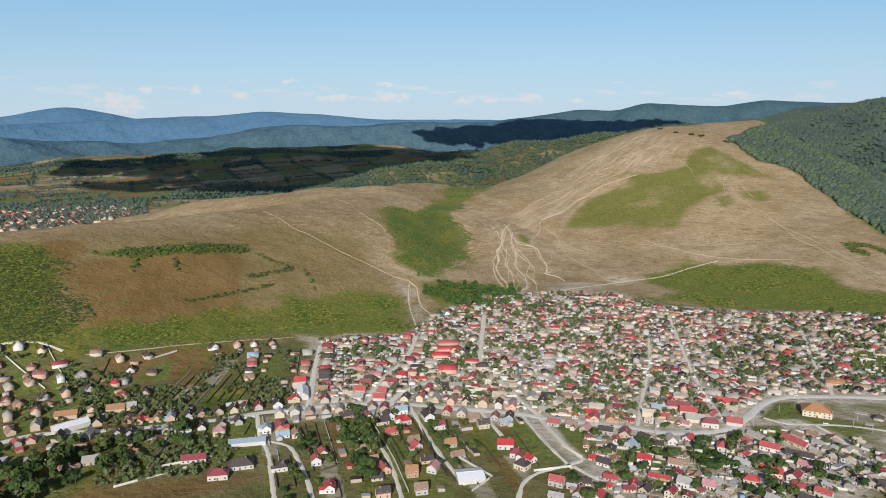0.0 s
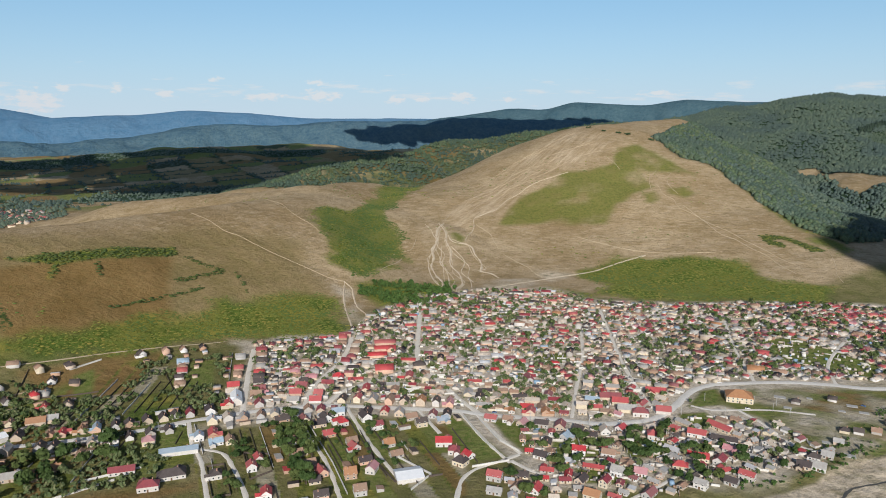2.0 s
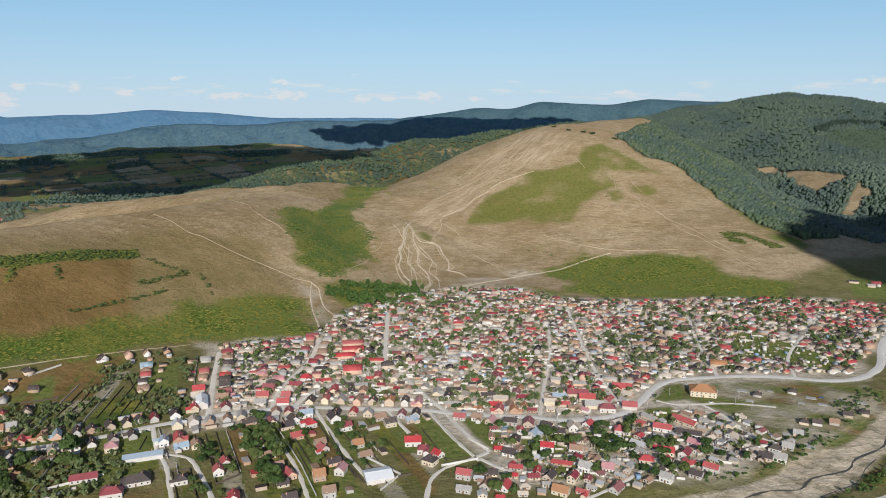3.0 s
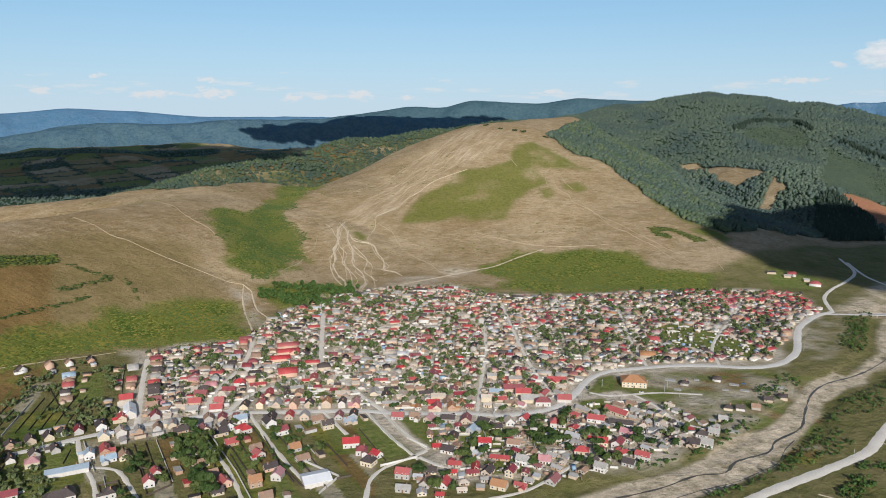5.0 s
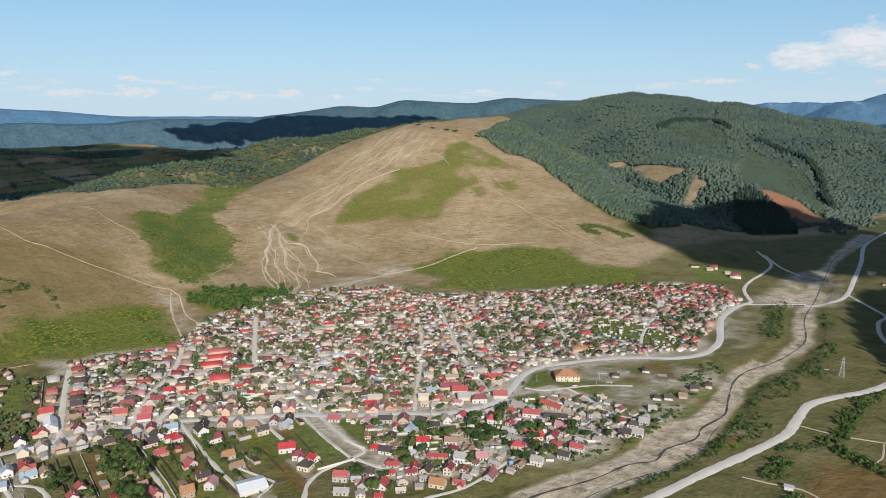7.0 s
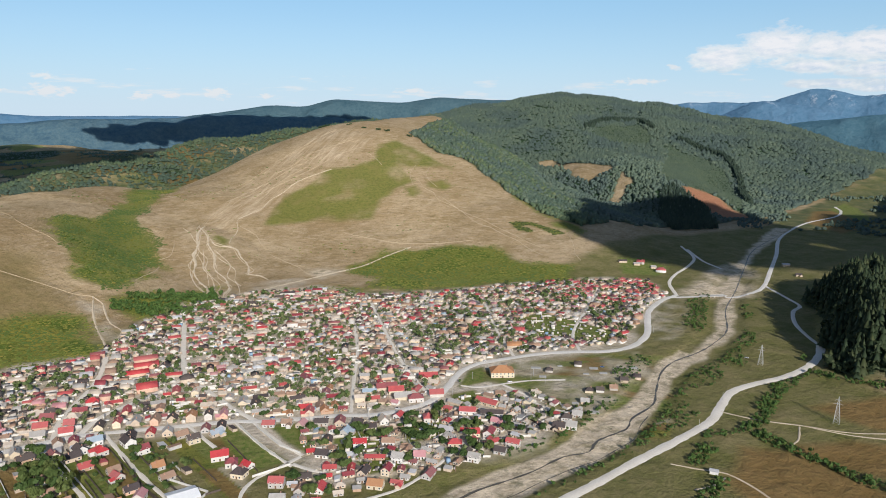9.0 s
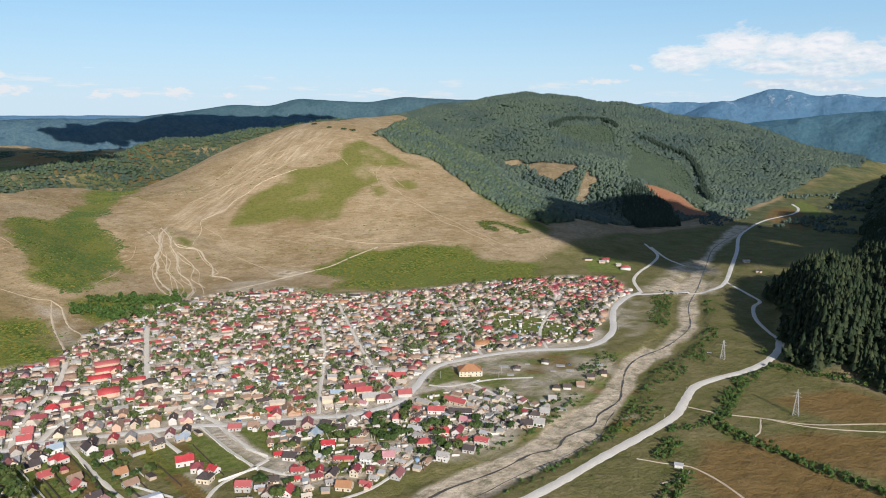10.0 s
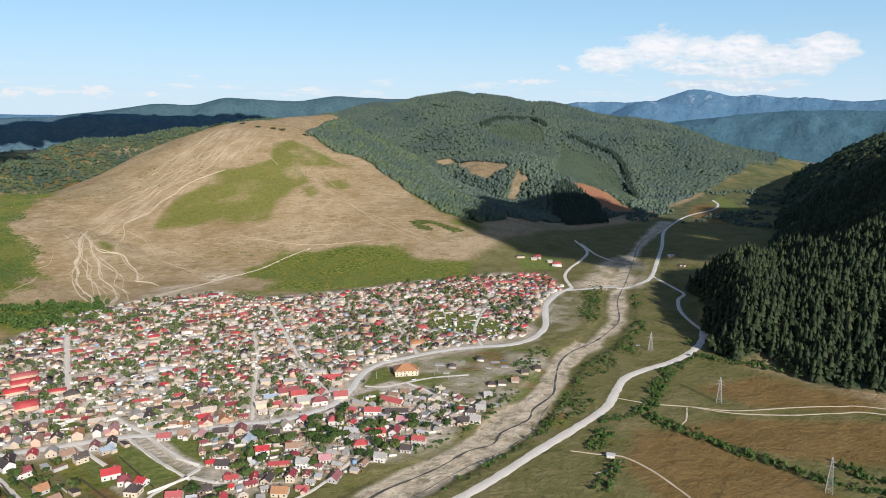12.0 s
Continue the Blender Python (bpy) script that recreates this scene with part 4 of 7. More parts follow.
def house(bearing, dist, ridge_heading, l, w, h, roof, wall, hip=False, pitch=0.62, detail=1, group="village houses", name="house", words="", x=None, y=None):
    """A house with its ridge along a compass heading. detail 0: walls and roof; 1: chimney too; 2: windows and door as well."""
    if x is None:
        x, y = at(bearing, dist)
    l, w, h = round(l * 2) / 2, round(w * 2) / 2, round(h * 5) / 5
    rise = round(w / 2 * pitch, 2)
    if math.hypot(x, y) > 690 and name == "house":
        place = pose(x, y, float(height(x, y)), 0, 0, 90 - ridge_heading)
        FAR_PIECES.append((cached(("w", w, l, h, rise, hip, wall), walls_mesh, w, l, h, rise, hip, WALLS[wall][0]), place))
        FAR_PIECES.append((cached(("r", w, l, h, rise, hip, roof), roof_mesh, w, l, h, rise, hip, ROOFS[roof][0]), place))
        for key, make, mat, mat_key, at_ in annex(l, w, h, roof, wall, x):
            FAR_PIECES.append((cached(key, make, *mat), place @ at_))
        FAR_PIECES.append((cached("chimney", chimney_mesh), place @ pose(l * 0.22, w * 0.12, h + rise * 0.82)))
        take((x, y, 0.5 * math.hypot(l, w) * 0.86))
        return None
    top = new(name)
    top.empty_display_size = 2
    top.matrix_basis = pose(x, y, float(height(x, y)), 0, 0, 90 - ridge_heading)
    tagged(top, words or f"{'two-storey' if h > 4.4 else 'single-storey'} house, {ROOFS[roof][1]}, {WALLS[wall][1]}", "house", group)
    part("wall", cached(("w", w, l, h, rise, hip, wall), walls_mesh, w, l, h, rise, hip, WALLS[wall][0]), top)
    part("roof", cached(("r", w, l, h, rise, hip, roof), roof_mesh, w, l, h, rise, hip, ROOFS[roof][0]), top, ROOFS[roof][1])
    for key, make, args, name_, at_ in annex(l, w, h, roof, wall, x):
        part(name_, cached(key, make, *args), top, "", at_)
    if detail >= 1:
        part("chimney", cached("chimney", chimney_mesh), top, "", pose(l * 0.22, w * 0.12, h + rise * 0.82))
    if detail >= 2:
        floors = (0.9, 3.6) if h > 4.4 else (0.9,)
        count = max(2, int(l / 3.6))
        for z in floors:
            for k in range(count):
                px = (k + 0.5) / count * l - l / 2
                if z < 1 and k == count // 2 and count > 2:
                    continue
                window(top, pose(px, -w / 2 - 0.003, z))
                window(top, pose(px, w / 2 + 0.003, z, 0, 0, 180))
            for s in (-1, 1):
                window(top, pose(s * (l / 2 + 0.003), -w * 0.22, z, 0, 0, 90 * s))
                window(top, pose(s * (l / 2 + 0.003), w * 0.22, z, 0, 0, 90 * s))
        part("door", cached("door", door_mesh), top, "", pose(0, -w / 2 - 0.003, 0))
    take((x, y, 0.5 * math.hypot(l, w) * 0.86))
    return top


def shed_mesh(l, w, h, mat):
    v, f = [], []
    x, y = l / 2, w / 2
    v += [(-x, -y, -0.5), (x, -y, -0.5), (x, y, -0.5), (-x, y, -0.5), (-x, -y, h), (x, -y, h), (x, y, h + 0.7), (-x, y, h + 0.7)]
    f += [(0, 1, 5, 4), (1, 2, 6, 5), (2, 3, 7, 6), (3, 0, 4, 7), (4, 5, 6, 7)]
    return mesh_of("shed", v, f, [mat])


def shed_roof_mesh(l, w, h, mat):
    x, y = l / 2 + 0.3, w / 2 + 0.3
    a, b = h - 0.06, h + 0.76
    v = [(-x, -y, a + 0.03), (x, -y, a + 0.03), (x, y, b + 0.03), (-x, y, b + 0.03), (-x, -y, a + 0.14), (x, -y, a + 0.14), (x, y, b + 0.14), (-x, y, b + 0.14)]
    f = [(0, 3, 2, 1), (4, 5, 6, 7), (0, 1, 5, 4), (1, 2, 6, 5), (2, 3, 7, 6), (3, 0, 4, 7)]
    return mesh_of("shed_roof", v, f, [mat])


def shed(x, y, heading, l, w, roof, wall):
    l, w = round(l), round(w)
    if math.hypot(x, y) > 640:
        place = pose(x, y, float(height(x, y)), 0, 0, 90 - heading)
        FAR_PIECES.append((cached(("sw", l, w, wall), shed_mesh, l, w, 2.2, WALLS[wall][0]), place))
        FAR_PIECES.append((cached(("sr", l, w, roof), shed_roof_mesh, l, w, 2.2, ROOFS[roof][0]), place))
        take((x, y, 0.5 * math.hypot(l, w) * 0.8))
        return
    top = new("shed", cached(("sw", l, w, wall), shed_mesh, l, w, 2.2, WALLS[wall][0]))
    top.matrix_basis = pose(x, y, float(height(x, y)), 0, 0, 90 - heading)
    tagged(top, f"small yard shed, {ROOFS[roof][1]}, {WALLS[wall][1]}", "shed", "yard sheds")
    part("roof", cached(("sr", l, w, roof), shed_roof_mesh, l, w, 2.2, ROOFS[roof][0]), top)
    take((x, y, 0.5 * math.hypot(l, w) * 0.8))


# landmarks: bearing, distance, ridge heading, length, depth, wall height, roof, wall, hipped
for spec in (
        (-0.8, 411, 20, 11, 8, 5.4, "pink", "white", False), (-2.3, 443, 150, 10, 8, 3.2, "red", "white", False), (-3.3, 483, 155, 12, 9, 5.4, "red", "white", True), (-1.3, 489, 160, 13, 10, 5.4, "dark", "white", False),
        (-3.6, 500, 80, 12, 8, 5.0, "blue", "white", False), (-9.9, 393, 172, 11, 8, 4.2, "red", "white", False), (-11.0, 428, 165, 9, 8, 5.0, "red", "white", False), (-10.4, 438, 160, 9, 7, 4.6, "red", "white", False),
        (-5.2, 412, 155, 12, 8, 4.0, "red", "salmon", False), (-13.9, 425, 165, 9, 9, 4.4, "dark", "white", True), (5.5, 445, 95, 14, 9, 5.4, "red", "white", False), (6.4, 433, 100, 10, 8, 5.4, "maroon", "white", True),
        (7.0, 418, 130, 11, 10, 4.6, "dark", "cream", True), (7.7, 428, 150, 9, 7, 3.4, "red", "white", False), (-19.1, 425, 80, 16, 9, 5.4, "maroon", "white", True), (-17.3, 435, 75, 22, 11, 3.6, "dark", "white", True),
        (-20.9, 453, 78, 20, 8, 3.4, "maroon", "white", False), (-29.7, 564, 75, 20, 9, 4.0, "orange", "beige", False), (-26.3, 560, 75, 17, 10, 4.2, "orange", "beige", False), (-25.2, 560, 75, 10, 9, 4.0, "grey", "beige", False),
        (-27.0, 474, 75, 12, 9, 3.4, "orange", "beige", False), (-28.3, 478, 75, 14, 9, 3.4, "grey", "beige", False), (-25.6, 476, 78, 13, 9, 3.4, "orange", "beige", False), (-11.9, 545, 168, 26, 11, 4.2, "white", "white", False),
        (-12.5, 535, 168, 12, 8, 4.4, "red", "cream", False), (0.5, 662, 88, 26, 8, 3.2, "red", "salmon", False), (0.5, 644, 88, 26, 8, 3.2, "red", "salmon", False), (-0.2, 626, 88, 24, 8, 3.2, "red", "salmon", False),
        (0.4, 586, 86, 20, 12, 5.0, "red", "salmon", False), (-3.5, 575, 90, 12, 8, 4.2, "red", "white", True), (3.4, 595, 85, 14, 11, 4.6, "dark", "beige", True), (19.6, 541, 100, 22, 9, 3.4, "maroon", "beige", False),
        (20.4, 533, 105, 16, 9, 3.6, "red", "cream", False), (21.0, 520, 105, 18, 10, 3.6, "grey", "cream", False), (22.1, 515, 105, 15, 9, 5.0, "maroon", "white", True), (23.2, 562, 108, 20, 9, 3.6, "red", "cream", False),
        (23.9, 525, 110, 14, 9, 3.6, "red", "white", False), (23.4, 479, 108, 14, 10, 5.0, "red", "white", True), (26.6, 492, 122, 16, 8, 4.0, "red", "white", False), (28.3, 509, 150, 24, 8, 3.4, "red", "cream", False),
        (28.7, 489, 120, 22, 7, 3.4, "dark", "white", False), (27.1, 456, 118, 12, 8, 3.6, "red", "cream", False), (25.5, 440, 115, 12, 8, 3.6, "red", "cream", True), (-12.6, 471, 160, 10, 8, 4.0, "tile", "cream", False),
        (-13.9, 484, 165, 14, 8, 5.0, "red", "brick", False), (-15.0, 483, 165, 9, 8, 5.0, "blue", "white", False), (-18.8, 489, 75, 11, 9, 5.4, "pink", "cream", True), (30.9, 694, 125, 14, 9, 3.6, "red", "white", False),
        (30.5, 645, 110, 18, 9, 4.2, "orange", "beige", False), (-6.5, 491, 160, 11, 8, 4.4, "maroon", "cream", False), (-4.7, 491, 155, 11, 9, 4.6, "dark", "white", False), (-29.8, 641, 60, 15, 8, 3.4, "maroon", "white", False),
        (-27.3, 655, 80, 12, 8, 3.4, "tile", "white", False), (42.1, 1013, 130, 18, 11, 4.6, "red", "white", True), (40.5, 1048, 130, 14, 9, 3.4, "red", "white", False),
        (35.9, 604, 130, 8, 7, 2.8, "dark", "white", False), (33.5, 585, 125, 8, 7, 2.8, "dark", "grey", True), (39.7, 575, 120, 8, 7, 2.8, "dark", "beige", False), (40.7, 587, 120, 8, 7, 2.8, "dark", "beige", False),
        (36.9, 545, 125, 8, 7, 2.8, "dark", "cream", True), (37.8, 548, 125, 8, 7, 2.8, "dark", "white", False), (36.6, 522, 125, 8, 7, 2.8, "grey", "beige", False), (38.9, 555, 125, 8, 7, 2.8, "tile", "grey", False),
        (36.0, 496, 130, 9, 8, 3.2, "grey", "grey", False), (34.5, 473, 130, 11, 8, 3.4, "dark", "beige", False), (35.5, 476, 130, 11, 9, 3.4, "grey", "white", False), (35.1, 489, 130, 10, 8, 3.4, "dark", "white", True)):
    b, d, heading, l, w, h, roof, wall, hip = spec
    house(b, d, heading, l * 0.92, w * 0.92, min(h, 4.8) * 0.92, roof, wall, hip, 0.74, detail=2 if d < 520 else 1)

# the hall in the field, the white barn, the long white hall and the white marquee roof
house(29.5, 572, 112, 23.5, 17, 5.6, "orange", "cream", True, 0.55, 2, "", "village_hall", "large cream two-storey hall with hipped orange tile roof")
house(2.4, 402, 80, 20, 17, 3.2, "white", "white", False, 0.26, 0, "", "barn", "white barn with low white metal roof")
house(-16.6, 467, 78, 29, 9, 3.6, "blue", "white", False, 0.4, 1, "", "store_hall", "long white store hall with pale blue metal roof")
house(-29.5, 542, 45, 28, 13, 4.5, "white", "white", False, 0.3, 0, "", "barn", "white barn with white metal roof beside the street")


# houses of the quarter between the main street and the river
RNG = random.Random(11)
for b, d, roof in ((10.0, 400, "red"), (13.6, 389, "red"), (12.0, 390, "tile"), (10.0, 384, "grey"), (19.5, 404, "maroon"), (17.5, 405, "dark"), (18.5, 388, "orange"), (20.5, 419, "grey"), (22.4, 423, "pink"), (23.2, 399, "maroon"),
                   (27.0, 495, "red"), (25.0, 446, "red"), (27.2, 419, "grey"), (29.5, 431, "dark"), (30.6, 441, "red"), (28.5, 457, "maroon"), (29.2, 476, "pink"), (17.2, 442, "red"), (16.0, 462, "blue"), (15.2, 467, "pink"),
                   (14.0, 432, "dark"), (12.3, 480, "pink"), (11.1, 484, "tile"), (14.0, 480, "dark"), (17.2, 477, "dark"), (20.6, 485, "red"), (19.7, 443, "tile"), (9.6, 486, "red")):
    x, y = at(b, d)
    if all(math.hypot(x - p[0], y - p[1]) > 5 + p[2] for cell in CELLS.values() for p in cell):
        house(0, 0, b + RNG.choice((24, 100, 112)) + RNG.uniform(-8, 8), RNG.uniform(9, 11.5), RNG.uniform(6.5, 8), RNG.choice((2.8, 3.0, 3.4, 4.6)), roof, RNG.choice(("white", "white", "cream", "beige", "grey")), False, RNG.uniform(0.65, 0.85), 2, x=x, y=y)


def lane_gap(x, y):
    """Metres from the edge of the nearest lane."""
    best = 1e9
    for line, width in ALL_LANES:
        best = min(best, float(np.min(np.hypot(line[:, 0] - x, line[:, 1] - y))) - width / 2)
    return best


def free(x, y, r):
    i, j = int(x // 20), int(y // 20)
    for p in (i - 1, i, i + 1):
        for q in (j - 1, j, j + 1):
            for a, b, c in CELLS.get((p, q), ()):
                if (x - a) ** 2 + (y - b) ** 2 < (r + c) ** 2:
                    return False
    return True


def within(x, y, pts):
    return float(inside(np.array([x]), np.array([y]), pts)[0]) > 0


def pick(weights):
    return RNG.choices(list(weights), list(weights.values()))[0]


COMMON = {"red": 17, "maroon": 16, "tile": 22, "pale": 18, "grey": 18, "dark": 17, "tin": 4, "pink": 4, "orange": 2, "blue": 1}
REDDER = {"red": 42, "pale": 10, "maroon": 12, "tile": 14, "grey": 8, "dark": 6, "pink": 5}
DARKER = {"dark": 38, "tile": 18, "grey": 16, "maroon": 10, "red": 9, "orange": 6, "blue": 3}
WALL_MIX = {"white": 18, "cream": 15, "beige": 28, "brick": 14, "grey": 16, "salmon": 7}
GARDENS = [COVERS["lawn"][0][k] for k in range(13)]

# streets with houses standing gable-end to the road
STREETS = (([(-39, 557), (-35.5, 542), (-32.0, 543), (-29.4, 534), (-24.3, 519), (-19.6, 514), (-16.0, 517)], 11.5, DARKER, 13, "both", 7),
           ([(-11.5, 530), (-11.2, 555), (-10.8, 609), (-10.3, 669)], 14, COMMON, 11, "both", 4), ([(-6.4, 525), (-5.9, 548), (-4.5, 586), (-3.4, 614), (-2.6, 654), (-2.3, 680)], 14, COMMON, 10, "both", 4),
           ([(-16, 517), (-11.8, 519), (-8.9, 520), (-4.6, 519), (-1.2, 512), (2.3, 506), (6.7, 501)], 13, COMMON, 12, "both", 6), ([(-7.1, 505), (-6.1, 466), (-4.6, 422), (-3.6, 375)], 19, DARKER, 13, "both", 7),
           ([(-2.6, 500), (-1.2, 457), (0.8, 413)], 17, COMMON, 12, "both", 6), ([(3.5, 495), (4.3, 480), (5.0, 465)], 14, COMMON, 10, "both", 4), ([(-15.6, 500), (-15.0, 451), (-14.8, 420)], 26, DARKER, 14, "left", 8),
           ([(-30.2, 612), (-28.3, 615), (-25.8, 622), (-24.8, 624), (-23.6, 656)], 17, DARKER, 12, "both", 7), ([(-37, 660), (-32, 655), (-30, 640), (-31, 612), (-36, 600)], 18, DARKER, 13, "both", 6),
           ([(-28.1, 655), (-24.2, 665), (-20.9, 677), (-16.6, 691), (-12.5, 699)], 22, DARKER, 13, "right", 8), ([(-38, 585), (-33, 588), (-28, 580), (-24, 572)], 22, DARKER, 12, "both", 6),
           ([(-17.3, 560), (-16.8, 610), (-16.3, 660)], 15, DARKER, 9, "right", 5), ([(-36, 490), (-32, 480), (-26, 500), (-22, 495)], 24, DARKER, 11, "both", 8),
           ([(12.5, 490), (15.7, 490), (18.9, 488), (22.0, 500)], 15, COMMON, 12, "both", 5))
for line, gap, roofs, back, side, lot in STREETS:
    pts = curve_points(line, 1.0)
    run = 0.0
    nxt = gap * 0.4
    for p, q in zip(pts, pts[1:]):
        run += (q - p).length
        if run < nxt:
            continue
        nxt = run + gap * RNG.uniform(0.85, 1.3)
        t = (q - p).normalized()
        across = Vector((t.y, -t.x))
        heading = math.degrees(math.atan2(across.x, across.y))
        for s in ((1, -1) if side == "both" else (1,) if side == "right" else (-1,)):
            if RNG.random() < 0.1:
                continue
            l, w, h = RNG.uniform(8.5, 12), RNG.uniform(6.5, 8.5), RNG.choice((2.6, 2.8, 3.0, 3.4, 4.6))
            c = p + across * s * (back + RNG.uniform(-1.0, 2.5))
            if free(c.x, c.y, 0.4 * math.hypot(l, w)) and lane_gap(c.x, c.y) > 4.5:
                near = math.hypot(c.x, c.y) < 600
                house(0, 0, heading + RNG.uniform(-4, 4), l, w, h, pick(roofs), pick(WALL_MIX), RNG.random() < 0.06, RNG.uniform(0.7, 0.95), 2 if near else 1, x=c.x, y=c.y)
                back2 = c + across * s * (l / 2 + 7 + RNG.uniform(0, 4))
                if RNG.random() < 0.75 and free(back2.x, back2.y, 4) and lane_gap(back2.x, back2.y) > 3:
                    shed(back2.x, back2.y, heading + 90 * RNG.randint(0, 1), RNG.uniform(5, 10), RNG.uniform(4, 5.5), pick({"grey": 4, "tile": 4, "tin": 2, "dark": 2, "red": 1}), pick({"beige": 3, "grey": 2, "brick": 2}))

# the close-packed heart of the village
DENSE = [(-11, 525), (-10.3, 690), (-3, 692), (0, 780), (4.5, 850), (9, 880), (14, 885), (18, 842), (24, 850), (30, 895), (36, 935), (41, 960), (42.6, 890), (40.8, 780), (39.6, 680), (35, 650), (29.5, 622), (26.5, 600), (24.4, 560), (22.4, 512), (18, 500), (9, 503)]
SOUTH = [(11.6, 485), (19, 482), (24, 500), (27, 530), (32.5, 535), (36.4, 505), (34.2, 478), (31.4, 450), (27.4, 416), (22.6, 390), (18.5, 374), (12.5, 376), (9.4, 382), (10, 402), (14.8, 420), (12.6, 440)]
GREEN_SPOTS = [(7.0, 640, 17), (5.4, 585, 14), (14.6, 575, 16), (18, 600, 13), (22.4, 690, 22), (24.5, 640, 18), (28.5, 690, 22), (31.2, 705, 11), (35.8, 700, 11), (26, 760, 15), (10.5, 690, 13), (16, 655, 10),
               (11, 760, 12), (37.5, 780, 20), (8, 720, 12), (-5.3, 640, 17), (-1.6, 640, 12), (-7.6, 640, 15), (18, 440, 16), (22, 450, 14), (21.5, 480, 12), (30.5, 790, 12), (3.0, 590, 16), (1.0, 600, 12), (4.6, 655, 14), (9.8, 600, 10), (12.4, 560, 12), (16.2, 540, 13), (20.4, 545, 11), (13.0, 610, 9), (6.4, 780, 12), (15, 760, 12), (19.5, 740, 12), (33, 840, 12), (-3.8, 600, 12), (0.5, 690, 13), (22, 600, 10)]


def fill(count, outline, roofs_at, detail_within, spare):
    """Houses set down at random, close together, squared up roughly with the slope of the village."""
    xs = [at(*p)[0] for p in outline]
    ys = [at(*p)[1] for p in outline]
    for _ in range(count):
        cx, cy = RNG.uniform(min(xs), max(xs)), RNG.uniform(min(ys), max(ys))
        big = RNG.random()
        l, w = (RNG.uniform(9, 15.5), RNG.uniform(6, 8)) if big < 0.55 else (RNG.uniform(6, 9), RNG.uniform(4.5, 6.5))
        if not free(cx, cy, spare * math.hypot(l, w)) or not within(cx, cy, outline) or any(within(cx, cy, g) for g in GARDENS):
            continue
        if any((cx - at(b, d)[0]) ** 2 + (cy - at(b, d)[1]) ** 2 < (PACE * r) ** 2 for b, d, r in GREEN_SPOTS):
            continue
        gap = lane_gap(cx, cy)
        if gap < 0.5 * w + 0.6:
            continue
        bearing, d = math.degrees(math.atan2(cx, cy)), math.hypot(cx, cy)
        heading = (0.75 * bearing + 100 if bearing < 20 else bearing + (112 if RNG.random() < 0.55 else 36)) + 24 * float(fbm(np.array([cx]), np.array([cy]), 130, 2, 95)[0]) + RNG.uniform(-8, 8) + (90 if RNG.random() < 0.42 else 0)
        if big > 0.86:
            shed(cx, cy, heading, l * 0.8, w * 0.8, pick({"grey": 4, "tile": 4, "pale": 3, "tin": 2, "red": 1}), pick(WALL_MIX))
        else:
            house(0, 0, heading, l, w, RNG.choice((2.0, 2.2, 2.5)) if big < 0.47 or big > 0.5 else 4.6, pick(roofs_at(bearing, d)), pick(WALL_MIX), RNG.random() < 0.05, RNG.uniform(0.34, 0.6),
                  2 if d < detail_within else 1, x=cx, y=cy)


fill(30000, DENSE, lambda b, d: REDDER if b > 34 and d > 1000 else COMMON, 610, 0.45)
fill(6000, SOUTH, lambda b, d: COMMON, 600, 0.6)

# town far across the plain on the other side of the left hill
for k in range(420):
    b, d = RNG.uniform(-38, -24.0), RNG.uniform(1600, 1990)
    if d < 2010 - (b + 38) * 8:
        x, y = at(b, d)
        if free(x, y, 6):
            house(0, 0, RNG.uniform(0, 180), RNG.uniform(9, 17), RNG.uniform(7, 11), RNG.choice((3.0, 3.4, 5.2)), pick({"tile": 4, "red": 3, "maroon": 2, "grey": 2, "dark": 3}), pick({"white": 1, "cream": 2, "beige": 4}), False, 0.6, 0, "distant town houses", x=x, y=y)



def joined(name, pieces, label, category):
    """Many meshes, each at its pose, in one object with all their materials."""
    mats, verts, loops, starts, index, base, at_loop = [], [], [], [], [], 0, 0
    for me, m in pieces:
        n = len(me.vertices)
        co = np.empty(n * 3, np.float32)
        me.vertices.foreach_get("co", co)
        r = np.array(m)
        verts.append(co.reshape(-1, 3) @ r[:3, :3].T + r[:3, 3])
        lv = np.empty(len(me.loops), np.int32)
        me.loops.foreach_get("vertex_index", lv)
        loops.append(lv + base)
        ls = np.empty(len(me.polygons), np.int32)
        me.polygons.foreach_get("loop_start", ls)
        starts.append(ls + at_loop)
        if me.materials[0] not in mats:
            mats.append(me.materials[0])
        index.append(np.full(len(me.polygons), mats.index(me.materials[0]), np.int32))
        base, at_loop = base + n, at_loop + len(lv)
    out = bpy.data.meshes.new(name)
    verts, loops, starts = np.concatenate(verts), np.concatenate(loops), np.concatenate(starts)
    out.vertices.add(len(verts))
    out.vertices.foreach_set("co", verts.astype(np.float32).ravel())
    out.loops.add(len(loops))
    out.loops.foreach_set("vertex_index", loops)
    out.polygons.add(len(starts))
    out.polygons.foreach_set("loop_start", starts)
    for m in mats:
        out.materials.append(m)
    out.polygons.foreach_set("material_index", np.concatenate(index))
    out.update(calc_edges=True)
    return tagged(new(name, out), label, category, kind="stuff")


joined("packed_houses", FAR_PIECES, "close-packed small houses and sheds with red, brown and grey roofs", "houses")


# ---- trees and woods ----
def leaf_material(name, stops, by="object", stands=0.0, other=(0.04, 0.072, 0.05), patch_size=150, gloom=0.55):
    n = Nodes(name, 0.75, 0.25)
    f = n.noise(1.2, 4, 0.6)
    col = n.ramp(n.chance() if by == "object" else n.island(), stops, hard=False)
    col = n.mix(n.math("MULTIPLY", n.band(f, 0.35, 0.65), gloom), col, (0.028, 0.05, 0.012))
    if stands:
        col = n.mix(n.math("MULTIPLY", n.band(n.noise(patch_size, 5, 0.6), 0.46, 0.58), stands), col, other)
    return n.done(col)


